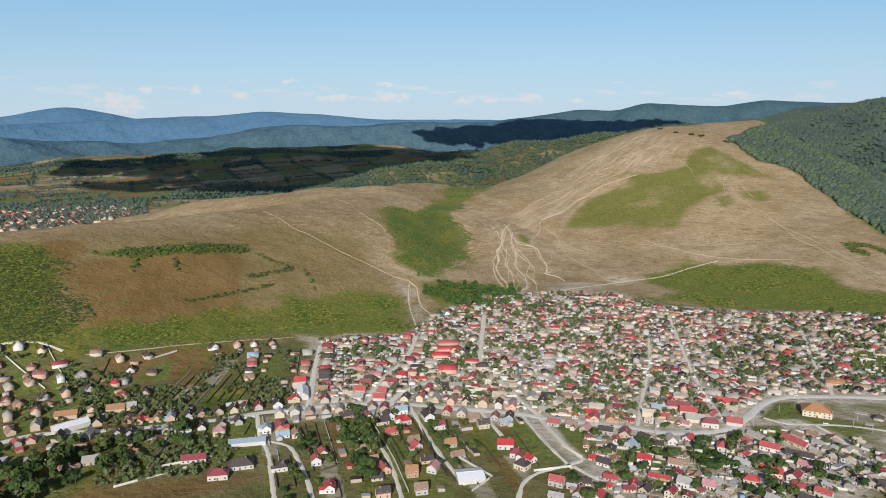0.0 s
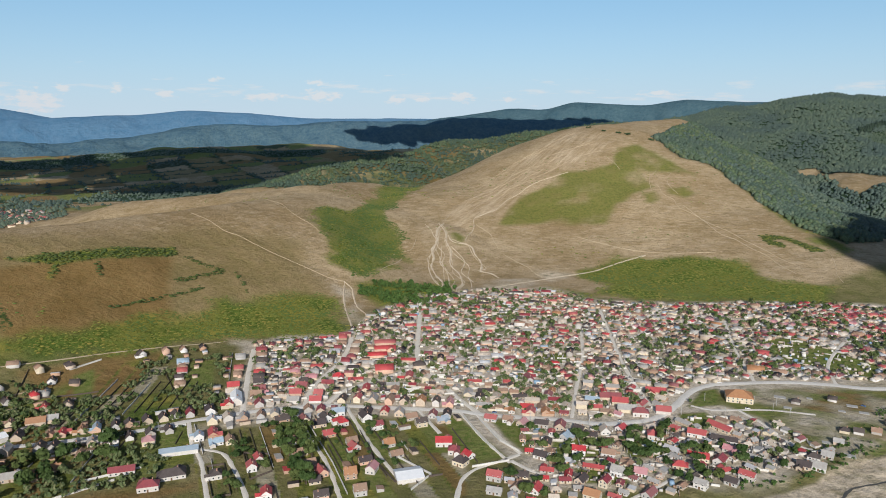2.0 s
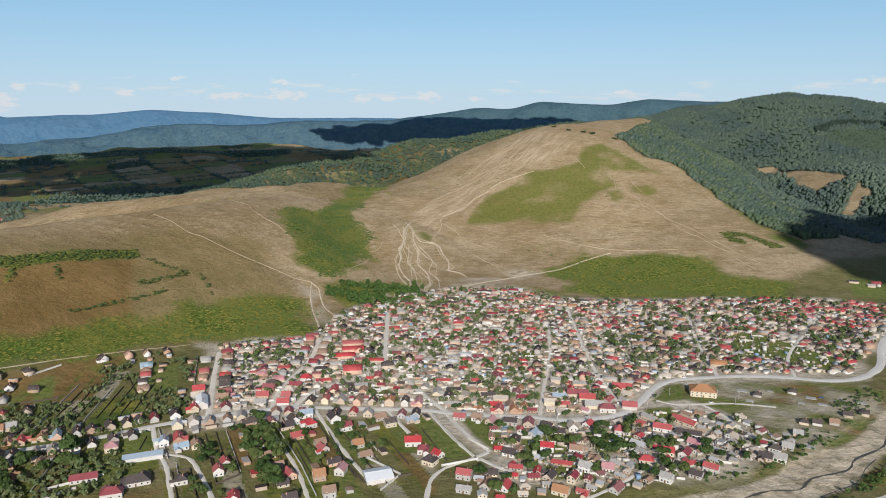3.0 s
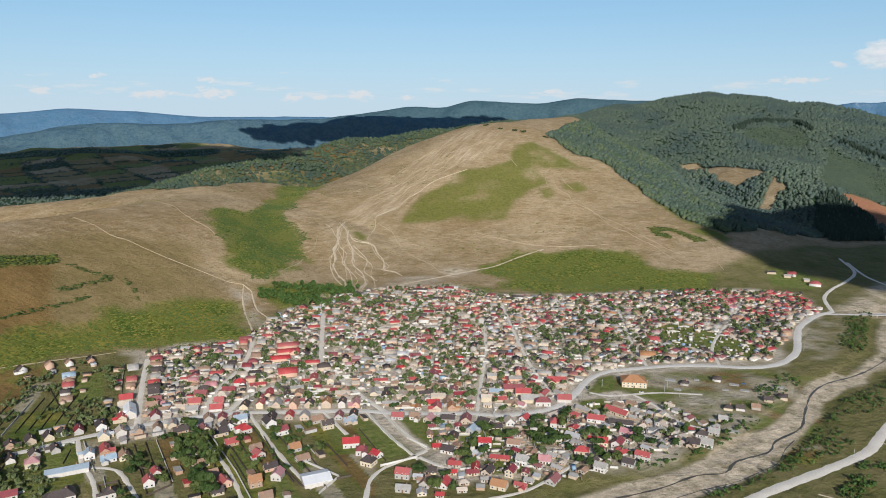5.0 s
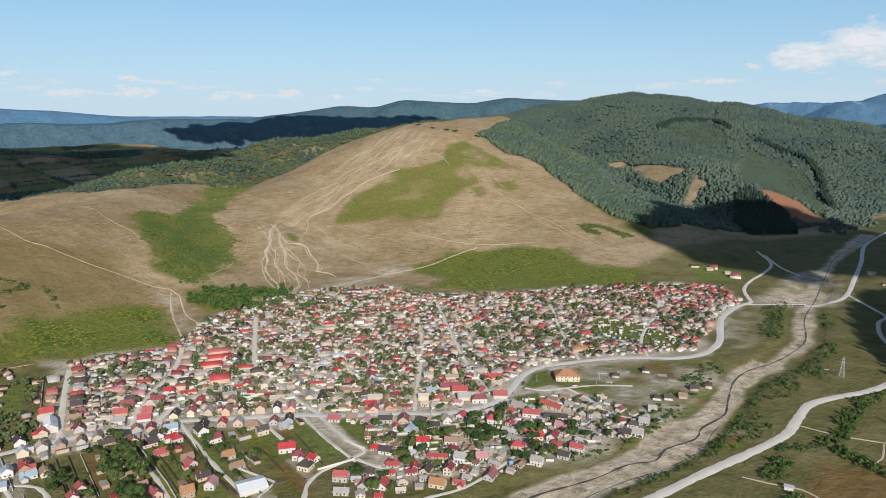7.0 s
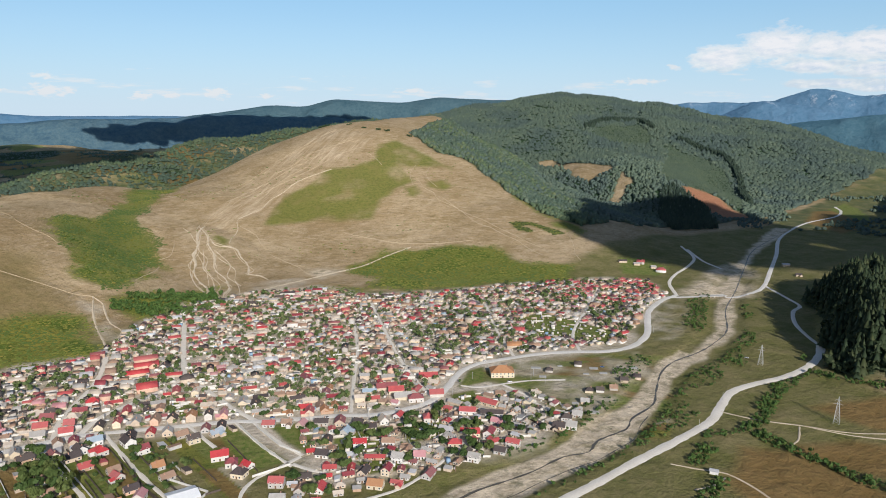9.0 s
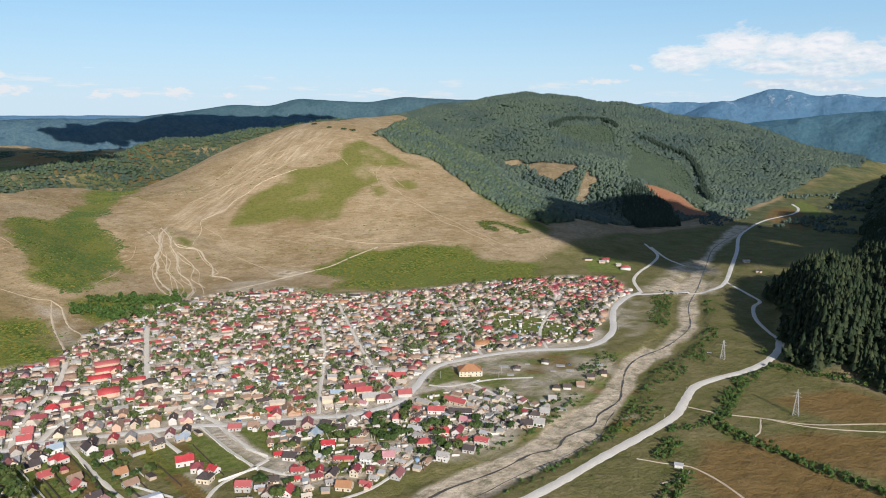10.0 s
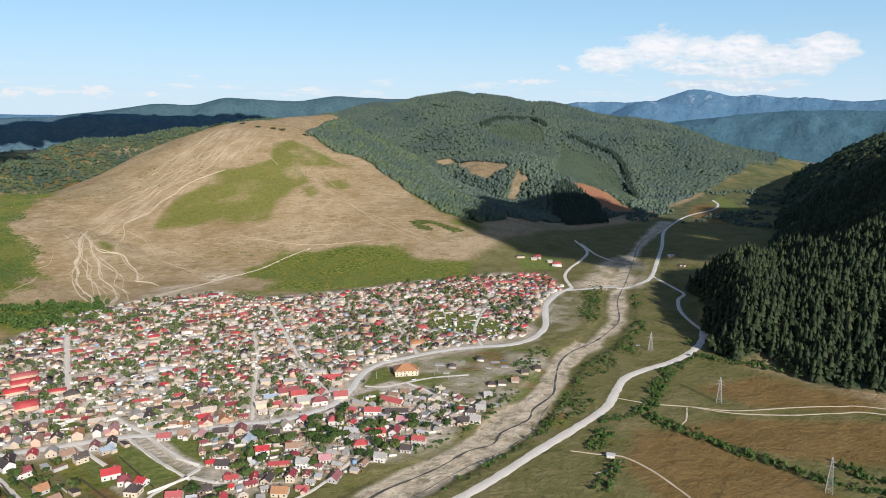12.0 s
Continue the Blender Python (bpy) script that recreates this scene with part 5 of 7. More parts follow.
LEAFY_GREEN = leaf_material("fruit_tree_leaves", [(0.0, (0.06, 0.098, 0.03)), (0.6, (0.092, 0.13, 0.04)), (1.0, (0.15, 0.17, 0.06))], "island", gloom=0.45)
BARK = plain("bark", (0.08, 0.06, 0.045), (0.16, 0.12, 0.09), 0.4, 0.95, where="local")
LEAF = leaf_material("broad_leaves", [(0.0, (0.038, 0.072, 0.018)), (0.5, (0.062, 0.10, 0.025)), (1.0, (0.115, 0.14, 0.04))])
FOREST_LEAF = leaf_material("forest_leaves", [(0.0, (0.03, 0.06, 0.03)), (0.5, (0.045, 0.082, 0.036)), (0.85, (0.065, 0.105, 0.04)), (1.0, (0.09, 0.12, 0.042))], "island")
FIR_LEAF = leaf_material("fir_needles", [(0.0, (0.022, 0.036, 0.02)), (0.6, (0.036, 0.05, 0.025)), (1.0, (0.066, 0.074, 0.032))], "island")
SPRUCE_LEAF = leaf_material("dark_spruce_needles", [(0.0, (0.026, 0.045, 0.04)), (0.6, (0.04, 0.062, 0.05)), (1.0, (0.062, 0.085, 0.06))], "island")
SCRUB_LEAF = leaf_material("scrub_leaves", [(0.0, (0.15, 0.195, 0.03)), (0.4, (0.215, 0.235, 0.04)), (0.75, (0.28, 0.26, 0.048)), (1.0, (0.35, 0.275, 0.06))], "island", 0.85, (0.085, 0.14, 0.03), 75, 0.3)
GARDEN_LEAF = leaf_material("garden_leaves", [(0.0, (0.085, 0.12, 0.045)), (0.6, (0.125, 0.155, 0.06)), (1.0, (0.21, 0.21, 0.10))], "island", gloom=0.35)
# Leaves of the far woods: distance haze is mixed in as paler, bluer green.
HAZED_LEAF = leaf_material("haze_tinted_far_leaves", [(0.0, (0.09, 0.125, 0.096)), (0.5, (0.106, 0.144, 0.106)), (0.85, (0.122, 0.158, 0.112)), (1.0, (0.136, 0.168, 0.116))], "island", 0.75, (0.064, 0.094, 0.084), 190, 0.38)
RIDGE_LEAF = leaf_material("ridge_leaves", [(0.0, (0.072, 0.108, 0.064)), (0.5, (0.094, 0.134, 0.072)), (1.0, (0.135, 0.16, 0.082))], "island", 0.7, (0.055, 0.086, 0.07), 110, 0.4)
DEEP_LEAF = leaf_material("deep_thicket_leaves", [(0.0, (0.05, 0.08, 0.02)), (0.6, (0.08, 0.105, 0.026)), (1.0, (0.135, 0.14, 0.038))], "island")
GULLY_LEAF = leaf_material("gully_leaves", [(0.0, (0.075, 0.135, 0.028)), (0.6, (0.11, 0.17, 0.035)), (1.0, (0.18, 0.20, 0.05))], "island", 0.8, (0.19, 0.19, 0.045), 55, 0.4)
YOUNG_LEAF = leaf_material("young_leaves", [(0.0, (0.085, 0.12, 0.08)), (0.6, (0.108, 0.145, 0.092)), (1.0, (0.14, 0.168, 0.105))], "island", 0.5, (0.075, 0.108, 0.075), 60, 0.4)
THICKET_LEAF = leaf_material("thicket_leaves", [(0.0, (0.045, 0.10, 0.022)), (0.6, (0.075, 0.14, 0.03)), (1.0, (0.13, 0.17, 0.04))], "island")


def crown_arrays(rng, leaves, lobes, size, rx, rz, base):
    """Leaf clumps as small tilted quads, set on the skins of several lobes."""
    centres = [(rng.normal(0, rx * 0.36), rng.normal(0, rx * 0.36), base + rz * (0.45 + 0.9 * rng.rand())) for _ in range(lobes)]
    centres[0] = (0.0, 0.0, base + rz)
    radii = [rx * (0.45 + 0.3 * rng.rand()) for _ in centres]
    v = []
    for _ in range(leaves):
        k = rng.randint(lobes)
        d = rng.normal(size=3)
        d /= np.linalg.norm(d)
        d[2] = abs(d[2]) * 0.9 + d[2] * 0.1
        p = np.array(centres[k]) + d * radii[k] * np.array([1, 1, rz / rx]) * (0.75 + 0.35 * rng.rand())
        a = np.cross(d + rng.normal(0, 0.35, 3), rng.normal(size=3))
        a /= np.linalg.norm(a) + 1e-6
        b = np.cross(d + rng.normal(0, 0.3, 3), a)
        b /= np.linalg.norm(b) + 1e-6
        s = size * (0.6 + 0.8 * rng.rand())
        v += [p - a * s - b * s * 0.7, p + a * s - b * s * 0.6, p + a * s * 0.8 + b * s * 0.8, p - a * s * 0.7 + b * s]
    return np.array(v)


def crown_mesh(seed, leaves=230, rx=3.4, rz=2.9, base=1.6):
    v = crown_arrays(np.random.RandomState(seed), leaves, 7, 0.75, rx, rz, base)
    return mesh_of("crown", v, [tuple(range(k, k + 4)) for k in range(0, len(v), 4)], [LEAF])


def trunk_mesh(seed, h=3.6):
    """A tapered trunk with three limbs."""
    rng = random.Random(seed)
    v, f = [], []

    def limb(a, b, r0, r1, n=6):
        k = len(v)
        for p, r in ((a, r0), (b, r1)):
            for i in range(n):
                t = 2 * math.pi * i / n
                v.append((p[0] + r * math.cos(t), p[1] + r * math.sin(t), p[2]))
        for i in range(n):
            f.append((k + i, k + (i + 1) % n, k + n + (i + 1) % n, k + n + i))

    limb((0, 0, -0.5), (0.1, 0, h * 0.6), 0.28, 0.18)
    for i in range(3):
        t = i * 2.1 + rng.random()
        limb((0.1, 0, h * 0.55), (1.3 * math.cos(t), 1.3 * math.sin(t), h * 1.05), 0.13, 0.05, 5)
    return mesh_of("trunk", v, f, [BARK])


CROWNS = [crown_mesh(100 + k, 230, 3.0 + 0.35 * (k % 3), 2.4 + 0.45 * (k % 4)) for k in range(6)]
POPLAR = crown_mesh(140, 200, 1.7, 5.2, 1.2)
TRUNKS = [trunk_mesh(k) for k in range(3)]


FAR_TREES = []  # trees too far off to be told apart: x, y, size


def tree(x, y, size=1.0, tall=False, label="leafy garden tree with rounded green crown", group="village trees"):
    s = size * RNG.uniform(0.8, 1.25)
    if math.hypot(x, y) > 605:
        FAR_TREES.append((x, y, s))
        return
    top = new("tree")
    top.matrix_basis = pose(x, y, float(height(x, y)) - 0.1, 0, 0, RNG.uniform(0, 360)) @ Matrix.Diagonal((s, s, s * RNG.uniform(0.85, 1.15), 1))
    tagged(top, label, "tree", group)
    part("trunk", RNG.choice(TRUNKS), top)
    part("crown", POPLAR if tall else RNG.choice(CROWNS), top)


OPEN_PLOTS = [[(-27.0, 646), (-20.9, 673), (-18.3, 679), (-21.1, 584), (-24.4, 597)], COVERS["lawn"][0][0], [(-34, 655), (-30, 650), (-29, 590), (-34, 590)], [(-31, 450), (-20, 430), (-15, 430), (-15, 395), (-35, 395)]]


def scatter_trees(count, outline, size, tries=30, gap=1.2, **kw):
    xs = [at(*p)[0] for p in outline]
    ys = [at(*p)[1] for p in outline]
    done = 0
    for _ in range(count * tries):
        x, y = RNG.uniform(min(xs), max(xs)), RNG.uniform(min(ys), max(ys))
        if done < count and within(x, y, outline) and not any(within(x, y, g) for g in OPEN_PLOTS) and free(x, y, gap) and lane_gap(x, y) > 1.5 and beside(x, y, RIVER) > 26:
            tree(x, y, size * RNG.uniform(0.7, 1.2), **kw)
            done += 1


for b, d, r in GREEN_SPOTS:
    cx, cy = at(b, d)
    for _ in range(max(3, int(r * r / 55))):
        a, q = RNG.uniform(0, 6.283), PACE * r * math.sqrt(RNG.random())
        if free(cx + q * math.cos(a), cy + q * math.sin(a), 1.0) and lane_gap(cx + q * math.cos(a), cy + q * math.sin(a)) > 1.5:
            tree(cx + q * math.cos(a), cy + q * math.sin(a), RNG.uniform(0.8, 1.35))
scatter_trees(75, SOUTH, 1.05)
scatter_trees(62, [(-35, 560), (-33, 640), (-26, 640), (-20, 610), (-17, 560), (-17, 525), (-25, 525)], 1.05)
scatter_trees(66, [(-37, 400), (-37, 530), (-30, 525), (-22, 505), (-20, 480), (-28, 455), (-31, 410)], 1.6, label="large dark green orchard tree")
scatter_trees(26, [(-9.6, 510), (-7.6, 510), (-6.2, 455), (-5.5, 400), (-7.6, 400), (-9.0, 440)], 1.5, label="tall broadleaf tree in a dense garden row")
scatter_trees(16, [(-16.9, 530), (-15.9, 700), (-13, 700), (-12.2, 530)], 0.95)
scatter_trees(20, [(-14.5, 440), (-9.5, 500), (-9.8, 380), (-14, 380)], 0.8)
scatter_trees(30, [(-5, 500), (-3.5, 420), (1.5, 400), (4, 480)], 0.8)


# trees along the streets
for line, width in ALL_LANES[:1] + ALL_LANES[5:12]:
    for p, q in zip(line[::4], line[1::4]):
        d = math.hypot(p[0], p[1])
        s = RNG.choice((-1, 1)) * (width / 2 + RNG.uniform(2.5, 5))
        n = (q - p) / (np.hypot(*(q - p)) + 1e-6)
        x, y = p[0] + n[1] * s, p[1] - n[0] * s
        if d < 760 and RNG.random() < 0.4 and free(x, y, 1.2) and lane_gap(x, y) > 1.5:
            tree(x, y, RNG.uniform(0.6, 0.95), label="young street tree at the roadside")


# ---- woods and scrub, too many to count ----
def merged(name, template_sets, x, y, z, scale, turn, squash, material, label, category):
    """Many plants in one mesh: each is one of the templates (vertices, faces), turned, scaled and set down."""
    verts, loops, counts, base = [], [], [], 0
    which = np.arange(len(x)) % len(template_sets)
    for k, (tv, tf) in enumerate(template_sets):
        sel = np.nonzero(which == k)[0]
        if not len(sel):
            continue
        c, s = np.cos(turn[sel])[:, None], np.sin(turn[sel])[:, None]
        sc = scale[sel][:, None]
        px = (tv[:, 0] * c - tv[:, 1] * s) * sc + x[sel][:, None]
        py = (tv[:, 0] * s + tv[:, 1] * c) * sc + y[sel][:, None]
        pz = tv[:, 2] * sc * squash[sel][:, None] + z[sel][:, None]
        verts.append(np.stack([px, py, pz], -1).reshape(-1, 3))
        fs = tf[None] + (np.arange(len(sel)) * len(tv))[:, None, None] + base
        loops.append(fs.reshape(-1, tf.shape[1]))
        base += len(sel) * len(tv)
    verts, faces = np.concatenate(verts), np.concatenate(loops)
    me = bpy.data.meshes.new(name)
    me.vertices.add(len(verts))
    me.vertices.foreach_set("co", verts.astype(np.float32).ravel())
    me.loops.add(faces.size)
    me.loops.foreach_set("vertex_index", faces.astype(np.int32).ravel())
    me.polygons.add(len(faces))
    me.polygons.foreach_set("loop_start", np.arange(0, faces.size, faces.shape[1], dtype=np.int32))
    me.update(calc_edges=True)
    me.materials.append(material)
    return tagged(new(name, me), label, category, kind="stuff")


def clump_template(seed, n_side=6, rings=3, h=1.0, r=0.5, rough=0.35, closed=True):
    """A lumpy crown of unit height, uneven all round; open below where only its top shows."""
    rng = np.random.RandomState(seed)
    v = [(0, 0, h * (0.95 + 0.1 * rng.rand()))]
    for k in range(rings):
        t = (k + 1) / (rings + 0.6)
        rr = r * math.sin(math.pi * (0.2 + 0.62 * t))
        for i in range(n_side):
            a = 2 * math.pi * (i + 0.5 * (k % 2) + 0.3 * rng.rand()) / n_side
            q = rr * (1 + rough * (rng.rand() - 0.5) * 2)
            v.append((q * math.cos(a), q * math.sin(a), h * (1 - t) * (0.9 + 0.25 * rng.rand())))
    v.append((0, 0, -0.05))
    f = [(0, 1 + i, 1 + (i + 1) % n_side) for i in range(n_side)]
    for k in range(rings - 1):
        a, b = 1 + k * n_side, 1 + (k + 1) * n_side
        for i in range(n_side):
            j = (i + 1) % n_side
            f += [(a + i, b + i, b + j), (a + i, b + j, a + j)]
    last, e = 1 + (rings - 1) * n_side, len(v) - 1
    if closed:
        f += [(last + i, e, last + (i + 1) % n_side) for i in range(n_side)]
    else:
        v.pop()
    return np.array(v), np.array(f)


def fir_template(seed, sides=5, tiers=3):
    """A spruce of unit height: jagged skirts one above another."""
    rng = np.random.RandomState(seed)
    v, f = [], []
    for k in range(tiers):
        top, low = 1.0 - 0.25 * k, 0.66 - 0.28 * k + 0.03 * rng.rand()
        r = 0.10 + 0.06 * k
        c = len(v)
        v.append((0, 0, top))
        for i in range(sides * 2):
            a = math.pi * i / sides + rng.rand() * 0.2
            q = r * (1.15 if i % 2 else 0.62) * (0.8 + 0.4 * rng.rand())
            v.append((q * math.cos(a), q * math.sin(a), max(low, 0.03) + (0.0 if i % 2 else 0.035)))
        f += [(c, c + 1 + i, c + 1 + (i + 1) % (sides * 2)) for i in range(sides * 2)]
    return np.array(v), np.array(f)


def leafy_template(seed, leaves=34):
    """A broadleaf crown of unit height made of loose leaf clumps."""
    v = crown_arrays(np.random.RandomState(seed), leaves, 5, 0.11, 0.30, 0.34, 0.18)
    return v, np.arange(len(v)).reshape(-1, 4)


def spots(count, low_b, high_b, low_d, high_d, mask, seed, level=0.5, soft=0.5):
    """Random places by area within a sector where the cover is dense enough."""
    rng = np.random.RandomState(seed)
    b = np.radians(rng.uniform(low_b, high_b, count))
    d = PACE * np.sqrt(rng.uniform(low_d ** 2, high_d ** 2, count))
    x, y = d * np.sin(b), d * np.cos(b)
    keep = mask(x, y) > level + soft * (rng.rand(count) - 0.5)
    return x[keep], y[keep], rng


def cover_mask(name):
    return lambda x, y: cover_values(x, y)[name]


def plant(name, templates, xyr, size, spread, material, label, category, tall=0.25, sink=0.0):
    x, y, rng = xyr
    n = len(x)
    scale = size * (1 + spread * (rng.rand(n) - 0.5) * 2)
    return merged(name, templates, x, y, height(x, y) - sink, scale, rng.rand(n) * 6.283, 1 + tall * (rng.rand(n) - 0.5) * 2, material, label, category)


FAR_CLUMPS = [clump_template(10 + k, 5, 2, 1.0, 0.52, 0.35, False) for k in range(8)]
SMALL_CLUMPS = [clump_template(30 + k, 6, 1, 1.0, 0.55, 0.35, False) for k in range(8)]
TINY_CLUMPS = [clump_template(50 + k, 6, 1, 0.42, 0.7, 0.4, False) for k in range(8)]
LOW_CLUMPS = [clump_template(20 + k, 6, 2, 0.38, 0.68, 0.4, False) for k in range(8)]
FIRS = [fir_template(40 + k) for k in range(6)]
LEAFY = [leafy_template(60 + k) for k in range(6)]
wood = cover_mask("wood")
near_slope = lambda x, y: patch(x, y, [SLOPE], 8, 18, 46)
cover_young = lambda x, y: patch(x, y, COVERS["young"][0], 5, 14, 59)
SPRUCE_BELTS = ([(42.9, 2329), (44.6, 2278), (45.9, 2230), (46.7, 2148), (47.4, 2021), (48.1, 1778)], [(35.9, 2400), (37.0, 2473), (39.7, 2510), (40.9, 2426)])
SPRUCE_WOOD = [(41.9, 1701), (43.0, 1722), (45.3, 1633), (46.0, 1443), (42.7, 1383), (41.7, 1544)]
belts = lambda x, y: smooth(13, 7, np.minimum.reduce([beside(x, y, g) for g in SPRUCE_BELTS]) + 6 * fbm(x, y, 40, 2, 97))
mountain_side = lambda x, y: wood(x, y) * (np.degrees(np.arctan2(x, y)) < 58) * (1 - cover_young(x, y)) * (1 - belts(x, y))
far_x, far_y, far_size = np.array(FAR_TREES).T
turn = np.random.RandomState(63).rand(len(far_x)) * 6.283
merged("village_trees", LEAFY, far_x, far_y, height(far_x, far_y) - 0.6, far_size * 7.4, turn, 1 + 0.2 * np.sin(turn * 5), LEAFY_GREEN, "leafy trees in the yards and along the lanes", "trees")
plant("fir_forest", FIRS, spots(12000, 51.5, 68.5, 600, 1500, near_slope, 71), 20, 0.35, FIR_LEAF, "dense dark spruce forest on a steep slope", "forest", 0.25, 0.5)
plant("broadleaf_forest", LEAFY, spots(5600, 51.5, 68.5, 600, 1150, near_slope, 72), 15, 0.35, FIR_LEAF, "dark broadleaf trees among the spruces", "forest", 0.2, 1.5)
plant("far_slope_forest", FAR_CLUMPS, spots(15000, 52, 68.5, 1150, 2950, near_slope, 70), 15, 0.4, FIR_LEAF, "dark forest on the far end of the shaded slope", "forest", 0.3, 2.0)
plant("flank_forest", FAR_CLUMPS, spots(18000, 20, 40, 1180, 2000, lambda x, y: patch(x, y, [FLANK], 6, 20, 46), 67, 0.5, 0.3), 8.5, 0.45, RIDGE_LEAF, "green broadleaf wood down the flank of the dry hill", "forest", 0.3, 1.5)
plant("spruce_belt", FIRS, spots(90000, 35, 49, 1700, 2560, belts, 66), 17, 0.25, SPRUCE_LEAF, "dark belts of spruce along the felled strips", "forest", 0.2, 0.5)
plant("spruce_wood", FIRS, spots(5000, 41, 47, 1360, 1740, lambda x, y: patch(x, y, [SPRUCE_WOOD], 5, 14, 65), 65), 15, 0.3, SPRUCE_LEAF, "dark spruce wood at the foot of the mountain", "forest", 0.2, 0.5)
plant("mountain_forest", FAR_CLUMPS, spots(30000, 19, 58, 1280, 2000, mountain_side, 73), 9, 0.4, HAZED_LEAF, "dense green forest over the mountain", "forest", 0.3, 3.0)
plant("upper_forest", SMALL_CLUMPS, spots(58000, 19, 60, 1990, 3000, mountain_side, 68), 11, 0.45, HAZED_LEAF, "dense green forest on the upper mountain", "forest", 0.3, 3.0)
plant("young_forest", SMALL_CLUMPS, spots(60000, 35, 48.5, 1700, 2500, cover_young, 69), 4.5, 0.5, YOUNG_LEAF, "lighter young growth in felled forest strips", "forest", 0.3, 1.5)
plant("ridge_wood", SMALL_CLUMPS, spots(14000, -12, 20, 1680, 2600, lambda x, y: patch(x, y, COVERS["rough"][0]) * (fbm(x, y, 170, 3, 99) > -0.7), 74), 9.5, 0.5, RIDGE_LEAF, "green woods along the low ridge", "forest", 0.25, 2.0)
plant("plain_wood", SMALL_CLUMPS, spots(16000, -40, 8, 1850, 3100, wood, 75), 8, 0.5, HAZED_LEAF, "dark woods on the far plain", "forest", 0.25, 2.0)
scrub = cover_mask("scrub")
plant("scrub", TINY_CLUMPS, spots(230000, -38, 38, 670, 1500, lambda x, y: scrub(x, y) * (np.hypot(x, y) < 1900), 76, 0.55, 0.9), 2.1, 0.75, SCRUB_LEAF, "thick yellow-green scrub on the slopes", "scrub", 0.4, 0.5)
grove = [(-2.1, 879), (5.5, 900), (6.2, 837), (0.8, 800), (-1.6, 840)]
plant("gully_thicket", TINY_CLUMPS, spots(110000, -6, 8, 860, 1800, lambda x, y: patch(x, y, [GULLY], 10, 40, 77) * smooth(-0.55, -0.1, fbm(x, y, 60, 3, 94)), 77, 0.5, 0.9), 3.0, 0.7, GULLY_LEAF, "dense green thicket filling the gully", "thicket", 0.3, 1.0)
plant("grove", LEAFY, spots(2200, -3, 7, 780, 930, lambda x, y: patch(x, y, [grove]) * smooth(-0.25, 0.1, fbm(x, y, 40, 3, 93)), 78, 0.5), 7.5, 0.5, THICKET_LEAF, "leafy grove above the village edge", "trees", 0.2, 1.0)
off_road = lambda x, y: np.array([1.0 if lane_gap(a, b) > 4 else 0.0 for a, b in zip(x, y)])
bank_side = lambda x, y: off_road(x, y) * smooth(19, 24, beside(x, y, RIVER)) * smooth(60, 42, beside(x, y, RIVER)) * smooth(-0.25, 0.15, fbm(x, y, 60, 3, 90))
plant("riverside_bushes", LEAFY, spots(9000, 30, 49.5, 380, 900, bank_side, 79, 0.6), 3.6, 0.6, THICKET_LEAF, "green bushes along the gravel river bank", "bushes", 0.3, 0.6)
thin_bush = lambda x, y: (fbm(x, y, 160, 3, 91) > 0.12) * (1 - wood(x, y)) * (height(x, y) > 10)
plant("hill_bushes", LOW_CLUMPS, spots(4600, -36, 36, 720, 1450, thin_bush, 80), 2.6, 0.6, SCRUB_LEAF, "scattered low bushes on dry grass", "bushes", 0.4, 0.4)
hedge_line = lambda x, y: off_road(x, y) * np.maximum.reduce([smooth(9, 4, beside(x, y, h) + 5 * fbm(x, y, 25, 2, 92)) for h in (
    [(53.2, 700), (53.0, 655), (51.5, 610), (50.7, 570), (50.3, 530)], [(50.3, 505), (53.8, 484), (56.9, 473), (60.2, 461), (63.4, 455), (70, 455)], [(46.3, 490), (48.3, 500), (50.0, 520)], [(54, 655), (58, 650), (63, 640)],
    [(64.5, 480), (66.5, 470), (70, 480)], [(45.6, 445), (46.6, 470)], [(46.4, 395), (47.8, 425)])])
plant("hedge_bushes", LEAFY, spots(12000, 45, 70, 390, 710, hedge_line, 81, 0.5), 4.4, 0.5, THICKET_LEAF, "straggling bushes along a ditch in the meadow", "bushes", 0.3, 0.5)
plant("hillside_thicket", TINY_CLUMPS, spots(26000, -34.5, -25, 650, 860, lambda x, y: patch(x, y, [LEFT_WOOD], 12, 34, 46), 88, 0.5, 0.9), 2.0, 0.85, DEEP_LEAF, "dark thicket on the lower hillside", "thicket", 0.3, 1.0)
hedge_lines = ([(-20.7, 750), (-17.6, 774), (-15.9, 788), (-14.1, 808)], [(-15.8, 814), (-14.1, 830), (-12.3, 848), (-14.0, 856), (-15.3, 868)], [(-11.4, 850), (-10.9, 828), (-10.5, 805)], [(-21.2, 819), (-21.1, 800)])
plant("hedgerows", LOW_CLUMPS, spots(120000, -30, 36, 720, 1200, lambda x, y: np.maximum(patch(x, y, COVERS["hedge"][0], 5, 10, 45), np.maximum.reduce([smooth(5, 2, beside(x, y, h) + 4 * fbm(x, y, 20, 2, 96)) for h in hedge_lines])), 89, 0.5, 0.8), 3.0, 0.7, DEEP_LEAF, "hedgerows across the grassy hillside", "hedge", 0.3, 0.6)
plant("summit_trees", LEAFY, spots(16000, 14, 22.5, 1500, 1700, lambda x, y: np.maximum(smooth(16, 8, beside(x, y, [(14.9, 1640), (15.1, 1642)])), np.maximum.reduce([smooth(7, 3, beside(x, y, [(b, d), (b + 0.1, d)])) for b, d in ((16.9, 1596), (18.1, 1553), (19.9, 1540), (19.2, 1543), (21.7, 1532))])), 82), 4.2, 0.4, FOREST_LEAF, "small clump of trees on the hilltop", "trees")


